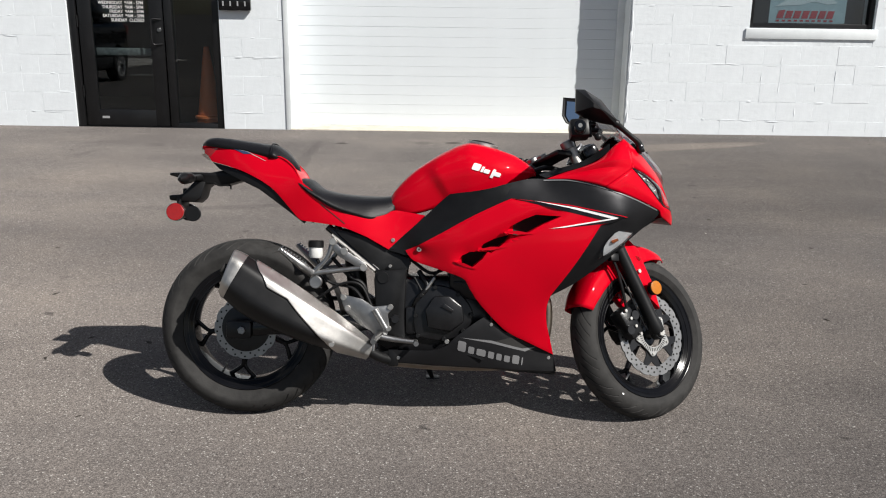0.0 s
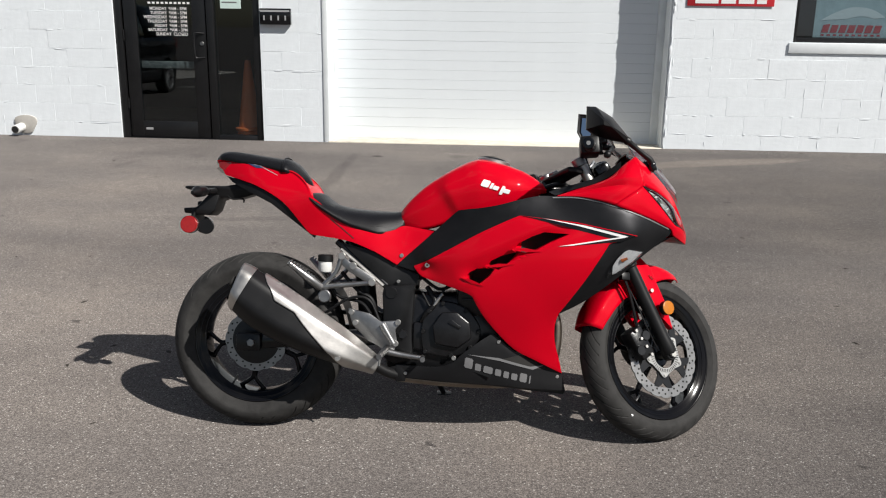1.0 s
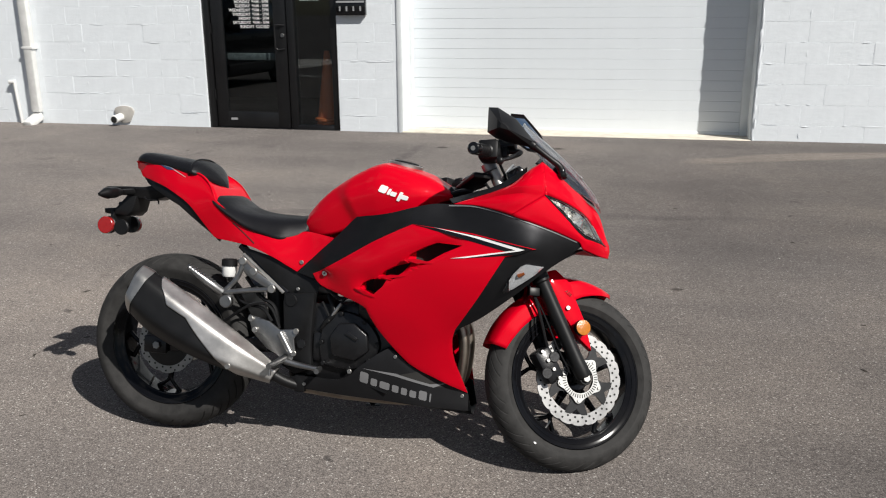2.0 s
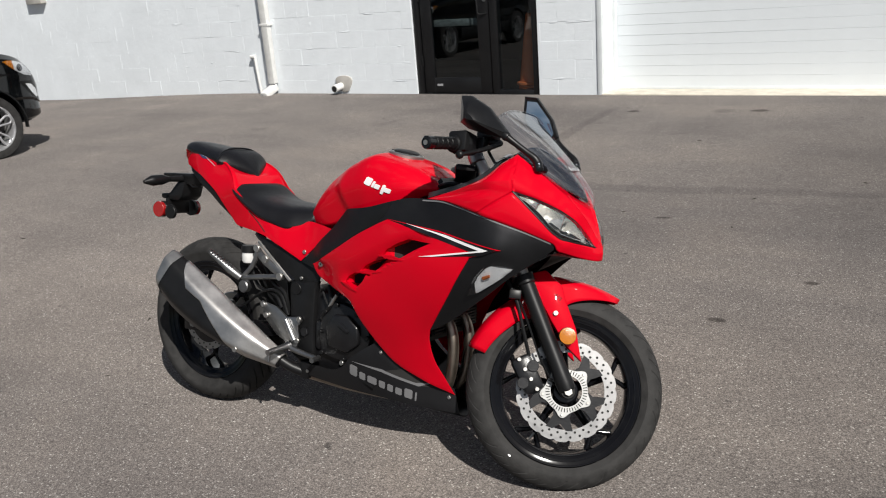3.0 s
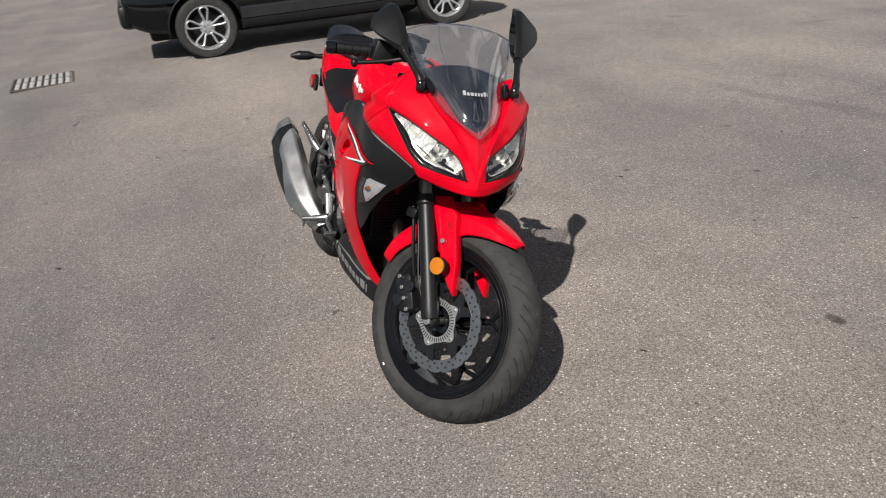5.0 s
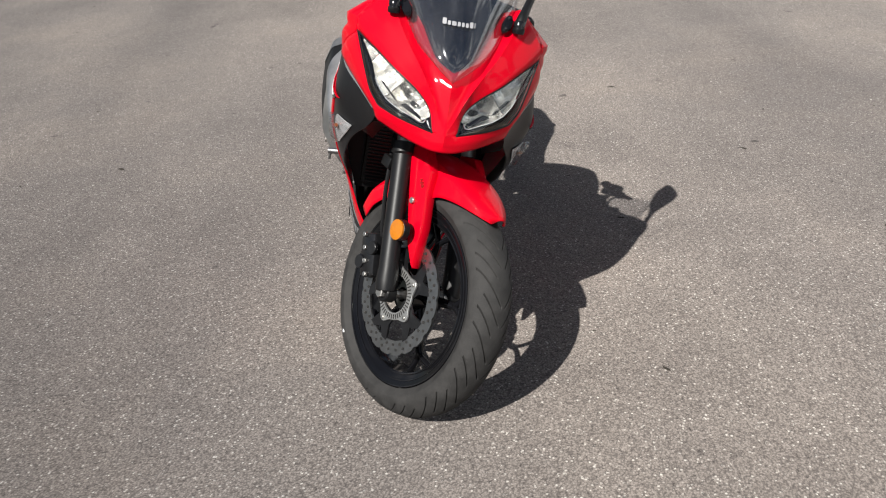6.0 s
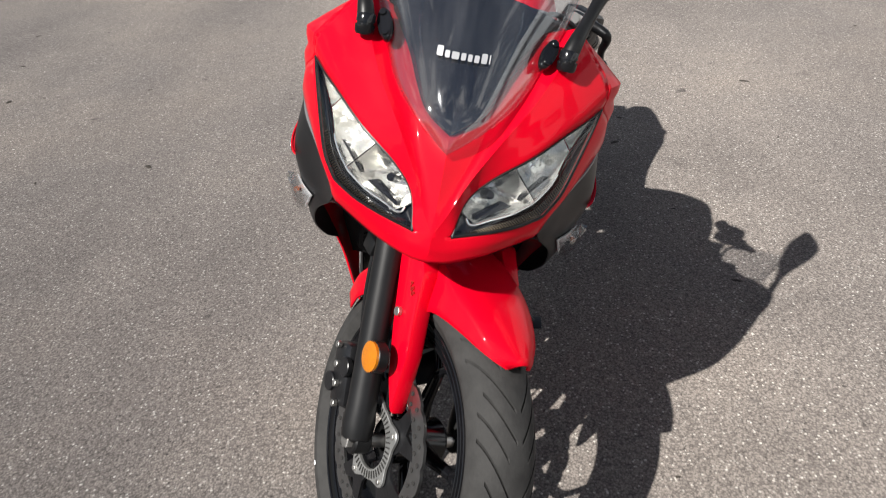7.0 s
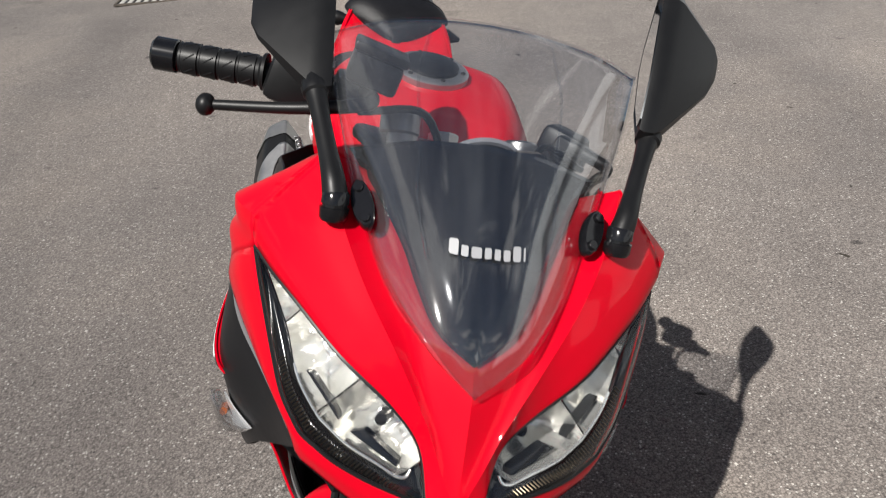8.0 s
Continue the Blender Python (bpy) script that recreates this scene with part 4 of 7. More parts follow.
# -- front end, turned to the left lock --
def on_fork(s, y, out=0.0):
    """A point s metres up the fork from the front axle, out metres ahead of its line."""
    return (WB - s * math.sin(RAKE) + out * math.cos(RAKE), y, R_FRONT + s * math.cos(RAKE) + out * math.sin(RAKE))


def front_end():
    for side in (-1, 1):
        y = 0.103 * side
        leg = part("fork_leg", tube([on_fork(0.000, y), on_fork(0.006, y), on_fork(0.03, y), on_fork(0.06, y), on_fork(0.33, y), on_fork(0.335, y), on_fork(0.36, y)], [0.018, 0.025, 0.027, 0.0240, 0.0240, 0.0285, 0.0285], 24, 0), MATT, bike, "matt black telescopic fork leg", TURNED)
        part("stanchion", tube([on_fork(0.36, y), on_fork(0.72, y)], 0.0185, 20, 0), STEEL, leg)
        part("axle_clamp", disc_bar(on_fork(0.0, y - 0.02 * side), (0, side, 0), 0.022, 0.030), MATT, leg)
        # fender stay and its reflector
        cup = part("reflector_cup", disc_bar(on_fork(0.149, y + side * 0.010, 0.054), (0, side, 0), 0.0250, 0.020, seg=32), MATT, leg, "black reflector cup")
        hub = Vector(on_fork(0.149, y + side * 0.0365, 0.054))
        spin = [(0.0240 * math.cos(w), 0.0240 * math.sin(w)) for w in np.linspace(0, 2 * math.pi, 24, endpoint=False)]
        rim_v = [hub + Vector((p, -side * 0.0035, q)) for i, (p, q) in enumerate(spin)]
        back_v = [hub + Vector((p, -side * 0.009, q)) for p, q in spin]
        bm = faces_of([hub] + rim_v + back_v, [(0, i + 1, (i + 1) % 24 + 1) for i in range(24)] + [(i + 1, i + 25, (i + 1) % 24 + 25, (i + 1) % 24 + 1) for i in range(24)])
        part("side_reflector", tidy(bm), AMBER, cup, "round amber side reflector", sharp=40)
        bm = disc_bar(on_fork(0.2224, y - side * 0.010, 0.050), (0, side, 0), 0.0075, 0.008, seg=12)
        part("bolt", bm, STEEL, leg)
    # brake caliper behind the right leg
    c = on_fork(0.085, -0.074, -0.090)
    bm = box((-0.030, -0.034, -0.055), (0.030, 0.030, 0.055), 0.012, Matrix.Translation(c) @ Matrix.Rotation(-0.55, 4, "Y"))
    for k in (-1, 1):
        disc_bar((c[0] + k * 0.012, c[1] - 0.03, c[2] + k * 0.026), (0, -1, 0), 0.017, 0.009, bm)
    cal = part("brake_caliper", bm, ENGINE, bike, "black two-piston brake caliper", TURNED)
    for k in range(4):
        part("bolt", disc_bar((c[0] - 0.03 + 0.02 * k, c[1] - 0.034, c[2] + 0.04 - 0.026 * k), (0, -1, 0), 0.006, 0.008, seg=10), STEEL, cal)
    part("brake_hose", tube([(c[0], c[1] - 0.01, c[2] + 0.05), on_fork(0.22, -0.100, -0.055), on_fork(0.30, -0.105, -0.045), on_fork(0.40, -0.095, -0.050), on_fork(0.55, -0.07, -0.03)], 0.0055, 8), MATT, bike, "black rubber brake hose", TURNED)
    hc = on_fork(0.315, -0.108, -0.045)
    part("hose_clamp", box((hc[0] - 0.016, hc[1] - 0.012, hc[2] - 0.014), (hc[0] + 0.02, hc[1] + 0.01, hc[2] + 0.014), 0.004), MATT, bike, m=TURNED)
    part("sensor_cable", tube([on_fork(0.03, -0.09, -0.03), on_fork(0.12, -0.10, -0.04), on_fork(0.24, -0.098, -0.036), on_fork(0.36, -0.09, -0.04)], 0.003, 6), MATT, bike, m=TURNED)
    part("front_axle", disc_bar((WB, -0.105, R_FRONT), (0, 1, 0), 0.012, 0.21), STEEL, bike, m=TURNED)

    # mudguard: a crowned arch with side cheeks
    rows = []
    for k in range(41):
        a = math.radians(162 - 98 * k / 40)
        f = k / 40
        top = R_FRONT + 0.022 - 0.008 * f + 0.016 * max(0, (f - 0.68) / 0.32) ** 1.6
        blunt = math.sqrt(max(0.04, 1 - max(0.0, (f - 0.90) / 0.10) ** 2))
        hump = 0.042 * float(ease(f, 0.40, 0.52)) * max(0.0, 1 - max(0.0, f - 0.52) / 0.48) ** 1.15
        top += hump
        half = 0.066 * (0.35 + 0.65 * blunt) * (1 - 0.50 * max(0, (f - 0.72) / 0.28) ** 1.7) * (1 - 0.2 * max(0, (0.12 - f) / 0.12))
        cheek = 0.050 + 0.055 * math.exp(-((f - 0.53) / 0.10) ** 2) - 0.049 * max(0, (f - 0.60) / 0.40) - 0.012 * max(0, (0.25 - f) / 0.25)
        cheek += 0.9 * hump
        row = []
        for u in np.linspace(-1, 1, 25):
            v = abs(u)
            if v < 0.62:
                y, drop = half * (v / 0.62) ** 0.9, 0.016 * (v / 0.62) ** 2.4
            else:
                y, drop = half + 0.006 * (v - 0.62) / 0.38, 0.016 + cheek * (v - 0.62) / 0.38
            q = top - drop
            row.append((WB + q * math.cos(a), math.copysign(y, u) if u else 0.0, R_FRONT + q * math.sin(a)))
        rows.append(row)
    fender = part("front_fender", rings(rows, caps=False, closed=False), RED, bike, "glossy red front mudguard", TURNED)
    shell(fender, 0.003)
    for side in (-1, 1):
        # mudguard stay that runs down the fork
        o = [on_fork(q, 0, r) for q, r in ((0.36, 0.012), (0.350, 0.070), (0.290, 0.098), (0.250, 0.092), (0.16, 0.090), (0.062, 0.069), (0.12, 0.044), (0.20, 0.030))]
        part("fender_stay", plate([(p[0], p[2]) for p in o], side * 0.062, side * 0.093, bevel=0.006), RED, fender, "red mudguard cheek")

        if side < 0:
            face = Matrix.Rotation(radians(90), 4, "X")
            words("ABS", 0.015, REDLENS, Matrix.Translation(on_fork(0.262, -0.0945, 0.070)) @ Matrix.Rotation(radians(38), 4, "Y") @ face, "lettering", fender, "small dark lettering on the mudguard")


front_end()


def handlebars():
    yoke = part("top_yoke", box((1.005, -0.125, 0.898), (1.070, 0.125, 0.920), 0.010), MATT, bike, "black top yoke and steering stem", TURNED)
    part("stem_nut", disc_bar((1.035, 0, 0.918), AXIS, 0.020, 0.020, seg=6), STEEL, yoke)
    part("ignition_lock", disc_bar((1.078, 0, 0.905), AXIS, 0.022, 0.03), MATT, yoke)
    for side in (-1, 1):
        part("fork_cap", disc_bar((1.072, 0.103 * side, 0.932), AXIS, 0.024, 0.03, seg=20), ALU, yoke)
        inner, outer = Vector((1.068, 0.170 * side, 0.972)), Vector((0.936, 0.336 * side, 0.919))
        at = lambda f: tuple(inner.lerp(outer, f))
        bar = part("handlebar", tube([at(0), at(0.5), at(1)], 0.011, 12, 0), MATT, bike, "black clip-on handlebar", TURNED)
        run, rad = [0.50, 0.515, 0.53], [0.021, 0.021, 0.0165]
        for k in range(4):
            f = 0.545 + 0.097 * k
            run += [f, f + 0.005, f + 0.083, f + 0.088]
            rad += [0.0165, 0.0180, 0.0176, 0.0165]
        bm = tube([at(f) for f in run + [0.935, 0.94]], rad + [0.0165, 0.0175], 24, 0)
        part("grip", bm, MATT, bar, "ribbed black rubber grip")
        # raised slanted bars round each section of the grip
        axis = (outer - inner).normalized()
        across = axis.cross(Vector((0, 0, 1))).normalized()
        upward = across.cross(axis)
        for k in range(4):
            f = 0.545 + 0.097 * k
            bm = None
            for n in range(7):
                rim = [inner.lerp(outer, f + 0.018 + 0.050 * w) + (across * math.cos(a) + upward * math.sin(a)) * 0.0178 for w in (0, 1) for a in [2 * math.pi * n / 7 + 0.42 * w]]
                bm = tube([tuple(p) for p in rim], 0.0009, 6, 0, bm)
            part("grip_bars", bm, MATT, bar)
        bm = tube([at(0.94), at(0.955), at(1.06), at(1.075)], [0.014, 0.0185, 0.0185, 0.015], 20, 0)
        part("bar_end_weight", bm, GLOSSBLACK, bar, "black bar end weight")
        part("bar_end_screw", tube([at(1.072), at(1.082)], 0.007, 10, 0), STEEL, bar)
        q = inner.lerp(outer, 0.34)
        part("switch_box", box((-0.034, -0.032, -0.030), (0.030, 0.034, 0.032), 0.010, Matrix.Translation(q) @ Matrix.Rotation(0.55 * side, 4, "Z")), MATT, bar)
        f0, f1 = inner.lerp(outer, 0.12), inner.lerp(outer, 0.92)
        ahead = Vector((0.074, -0.005 * side, -0.024))
        lever = tube([tuple(f0 + ahead * 0.6 + Vector((0, 0, 0.026))), tuple(f0 + ahead * 1.05 + Vector((0, 0.02 * side, 0.032))), tuple(f0.lerp(f1, 0.5) + ahead * 1.1 + Vector((0, 0, 0.018))), tuple(f1 + ahead * 1.0)], [0.0095, 0.0085, 0.0068, 0.0056], 10, 5)
        tip, way = f1 + ahead, (f1 - f0).normalized()
        tube([tuple(tip + way * 0.0105 * math.sin(w)) for w in np.radians(np.linspace(-80, 80, 9))], [0.0125 * math.cos(w) for w in np.radians(np.linspace(-80, 80, 9))], 14, 0, lever)
        part("brake_lever" if side < 0 else "clutch_lever", lever, MATT, bar, "black ball-ended lever")
        part("lever_clamp", box((-0.02, -0.016, -0.018), (0.03, 0.016, 0.018), 0.006, Matrix.Translation(f0 + Vector((0.012, 0, 0))) @ Matrix.Rotation(0.55 * side, 4, "Z")), MATT, bar)
        if side < 0:
            r = f0 + Vector((0.045, 0.005, 0.018))
            res = part("brake_reservoir", box((-0.028, -0.030, 0), (0.024, 0.026, 0.034), 0.006, Matrix.Translation(r) @ Matrix.Rotation(-0.55, 4, "Z")), ENGINE, bar, "square black brake fluid reservoir")
            part("reservoir_cap", box((-0.030, -0.032, 0.034), (0.026, 0.028, 0.044), 0.003, Matrix.Translation(r) @ Matrix.Rotation(-0.55, 4, "Z")), MATT, res)
        part("cable", tube([tuple(f0 + Vector((0.05, 0, -0.01))), (1.10, 0.10 * side, 0.97), (1.14, 0.07 * side, 0.90), (1.10, 0.05 * side, 0.80)], 0.0048, 8), MATT, bar, "black control cable")


handlebars()


# -- upper cowl, headlights and screen --
C_TOP, C_IN = (1.305, -0.207, 0.883), (1.486, -0.027, 0.733)
HEAD_UP = crv([C_TOP, (1.336, -0.186, 0.872), (1.363, -0.164, 0.862), (1.412, -0.116, 0.834), (1.440, -0.065, 0.803), (1.456, -0.036, 0.772), C_IN], 6)
HEAD_LO = crv([C_TOP, (1.333, -0.197, 0.856), (1.383, -0.176, 0.805), (1.407, -0.163, 0.779), (1.430, -0.144, 0.759)], 6)[:-1] + crv([(1.430, -0.144, 0.759), (1.455, -0.114, 0.751), (1.473, -0.076, 0.743), C_IN], 6)
MID = (1.497, 0.0, 0.735)
V_EDGE = crv([(1.285, -0.150, 0.985), (1.292, -0.094, 0.962), (1.350, -0.066, 0.924), (1.386, -0.052, 0.896), (1.416, -0.033, 0.871), (1.441, 0.0, 0.855)], 6)
CREASE = crv([(1.285, -0.150, 0.985), (1.338, -0.132, 0.944), (1.388, -0.104, 0.899), (1.432, -0.068, 0.853), (1.463, -0.036, 0.804), (1.482, -0.017, 0.765), (1.497, 0.0, 0.735)], 6)
RIDGE = crv([(1.441, 0.0, 0.855), (1.458, 0, 0.832), (1.470, 0, 0.805), (1.484, 0, 0.765), MID], 6)
COWL_LOW = [(1.02, -0.190, 0.842), (1.09, -0.216, 0.842), (1.165, -0.237, 0.829), (1.210, -0.237, 0.817)]
COWL_LOW2 = [(1.210, -0.237, 0.817), (1.244, -0.233, 0.806), (1.329, -0.197, 0.778), (1.414, -0.153, 0.744)]
COWL_TOP = [(1.02, -0.190, 0.842), (1.088, -0.160, 0.867), (1.145, -0.175, 0.884), (1.199, -0.183, 0.912), (1.245, -0.170, 0.956), (1.285, -0.150, 0.985)]
S_POINT = (1.300, -0.211, 0.913)
HEAD_TO_S = crv([C_TOP, (1.303, -0.211, 0.898), S_POINT], 4)
S_TO_PEAK = crv([S_POINT, (1.296, -0.180, 0.953), (1.285, -0.150, 0.985)], 6)
PEAK_TO_HEAD = HEAD_TO_S + S_TO_PEAK[1:]
SHOULDER = crv([(1.02, -0.190, 0.842), (1.10, -0.200, 0.866), (1.18, -0.224, 0.893), (1.245, -0.235, 0.908), S_POINT], 6)
HEAD_TO_LOW = crv([(1.210, -0.237, 0.817), (1.260, -0.228, 0.852), C_TOP], 6)


def upper_cowl():
    g1 = coons(HEAD_UP + [np.array(MID)], CREASE, PEAK_TO_HEAD, [np.array(MID)] * 2, 40, 10, (-0.002, 0.002, -0.002))
    g4 = coons(CREASE, V_EDGE, [CREASE[0]] * 2, list(reversed(RIDGE)), 40, 12, (-0.002, 0.0, -0.003))
    low = crv(COWL_LOW2, 6) + crv([(1.420, -0.145, 0.724), (1.462, -0.082, 0.705), (1.490, -0.028, 0.695), (1.497, 0.0, 0.694)], 6)
    g2 = coons(low, HEAD_LO + [np.array(MID)], HEAD_TO_LOW, [(1.497, 0, 0.694), (1.500, 0, 0.715), MID], 40, 9)
    rear = np.array([COWL_LOW[0]] * 2, float)
    g3 = coons(crv(COWL_LOW, 6), SHOULDER, rear, HEAD_TO_LOW + HEAD_TO_S[1:], 30, 12, (0, -0.004, 0))
    g5 = coons(SHOULDER, crv(COWL_TOP, 6), rear, S_TO_PEAK, 30, 10, (0, 0, 0.003))
    cowl = part("upper_cowl", patchwork([g1, g2, g3, g4, g5]), RED, bike, "glossy red upper nose cowl", sharp=24)
    shell(cowl, 0.003)
    # black lining that closes the nose below and behind
    under = coons([(1.497, -0.0, 0.694), (1.462, -0.082, 0.703), (1.420, -0.145, 0.722), (1.35, -0.160, 0.680), (1.30, -0.165, 0.655)], [(1.36, 0, 0.70), (1.33, -0.05, 0.70), (1.31, -0.09, 0.69), (1.28, -0.12, 0.66), (1.24, -0.135, 0.62)], [(1.497, 0, 0.694), (1.43, 0, 0.70), (1.36, 0, 0.70)], [(1.30, -0.165, 0.655), (1.24, -0.135, 0.62)], 20, 8)
    part("cowl_lining", patchwork([under]), MATT, cowl, "black lining under the nose")
    top_edge = [(1.02, -0.186, 0.845), (1.088, -0.156, 0.870), (1.145, -0.171, 0.887), (1.199, -0.179, 0.915), (1.235, -0.170, 0.945)]
    dash_in = [(1.00, -0.150, 0.858), (1.085, -0.135, 0.886), (1.145, -0.148, 0.906), (1.195, -0.152, 0.936), (1.238, -0.146, 0.968)]
    dash_low = [(1.02, -0.110, 0.820), (1.09, -0.105, 0.835), (1.15, -0.110, 0.850), (1.20, -0.110, 0.870), (1.24, -0.108, 0.900)]
    for side in (-1, 1):
        flip = lambda run: [(p[0], -side * p[1], p[2]) for p in run]
        a, b, c = flip(top_edge), flip(dash_in), flip(dash_low)
        part("inner_trim", patchwork([coons(crv(a), crv(b), [a[0], b[0]], [a[-1], b[-1]], 24, 4), coons(crv(b), crv(c), [b[0], c[0]], [b[-1], c[-1]], 24, 5)], mirror=False), MATT, cowl, "black inner dash trim")
    for side in (-1, 1):
        hl = [np.array((p[0], -side * p[1], p[2])) for p in HEAD_UP]
        ll = [np.array((p[0], -side * p[1], p[2])) for p in HEAD_LO]
        lens = coons(ll, hl, [ll[0]] * 2, [ll[-1]] * 2, 32, 14, (0.010, side * -0.006 * -1, 0.004))
        light = part("headlight", patchwork([lens], mirror=False), LENS, bike, "almond-shaped clear headlight lens with bright reflector")
        back = np.array((-0.030, -side * 0.012, -0.012))
        base = coons(ll, hl, [ll[0]] * 2, [ll[-1]] * 2, 32, 14)

        def spot(u, v, deep):
            """A point behind the lens: along the lamp, up it, and in from the glass."""
            x, y = u * 31, v * 13
            a, b = min(int(y), 12), min(int(x), 30)
            q = base[a, b] * (1 - (y - a)) * (1 - (x - b)) + base[a + 1, b] * (y - a) * (1 - (x - b)) + base[a, b + 1] * (1 - (y - a)) * (x - b) + base[a + 1, b + 1] * (y - a) * (x - b)
            return q + back * deep
        floor_v = lambda u: float(np.interp(u, [0, 0.09, 0.30, 0.42, 0.70, 0.86, 1.0], [0.60, 0.52, 0.40, 0.26, 0.22, 0.28, 0.6]))
        # black surround: the outer and lower border, and the inner end
        rows = []
        for u in np.linspace(0.0, 1.0, 44):
            top = floor_v(u) if 0.085 < u < 0.875 else 1.0
            rows.append([spot(u, v * top, 0.20 + 0.25 * math.sin(math.pi * min(1.0, v)) * (1 - 0.3 * v)) for v in np.linspace(0.0, 1.0, 8)])
        part("bezel", rings(rows, caps=False, closed=False), GLOSSBLACK, light, "gloss black headlight bezel")
        # bright bowls: fluted and deep, one beyond the other down the lamp
        for u0, u1, nu, depth in ((0.085, 0.275, 25, 0.5), (0.280, 0.560, 41, 1.4), (0.565, 0.870, 41, 1.6)):
            rows = []
            for i in range(nu):
                u, row = u0 + (u1 - u0) * i / (nu - 1), []
                for j in range(10):
                    v = floor_v(u) + (0.985 - floor_v(u)) * j / 9
                    near = max(abs(2 * i / (nu - 1) - 1), abs(2 * j / 9 - 1))
                    row.append(spot(u, v, 0.30 + depth * (1 - near ** 2.6) + (0.07 * abs((i % 8) / 4 - 1) + 0.09 * ((i // 5 + j // 3) % 2)) * (1 - near)))
                rows.append(row)
            part("reflector", rings(rows, caps=False, closed=False), CHROME, light, "fluted chrome reflector", sharp=50)
        mid = spot(0.70, 0.62, 1.65)
        part("bulb", tube([tuple(mid), tuple(mid - back * 0.55)], [0.008, 0.006], 14, 0), GLOSSBLACK, light)
        for run in ([(0.67, 0.36), (0.69, 0.50), (0.83, 0.50), (0.845, 0.40)], [(0.44, 0.40), (0.46, 0.46), (0.60, 0.43), (0.62, 0.37)]):
            front, rear = [spot(u, v, 0.38) for u, v in run], [spot(u, v, 0.75) for u, v in run]
            part("glare_shield", rings([front, rear]), GLOSSBLACK, light, "small black glare shield")
        bar = [spot(u, floor_v(u) + 0.01, 0.26) for u in np.linspace(0.40, 0.86, 9)] + [spot(0.885, 0.42, 0.26), spot(0.875, 0.62, 0.26)]
        part("trim_bar", tube([tuple(p) for p in bar], 0.0017, 8, 3), CHROME, light)
        bm = None
        for u in np.linspace(0.36, 0.90, 46):
            bm = tube([tuple(spot(u, 0.03, 0.20)), tuple(spot(u, 0.13, 0.30))], 0.0008, 5, 0, bm)
        part("lower_flutes", bm, BRONZE, light, "bronzed fluted strip")
        # rim gap seal
        part("lens_seal", tube([tuple(p + np.array((-0.001, 0, 0))) for p in hl[::3]] + [tuple(hl[-1])], 0.0022, 6, 3), MATT, light)
        part("lens_seal", tube([tuple(p + np.array((-0.001, 0, 0))) for p in ll[::3]] + [tuple(ll[-1])], 0.0022, 6, 3), MATT, light)


upper_cowl()


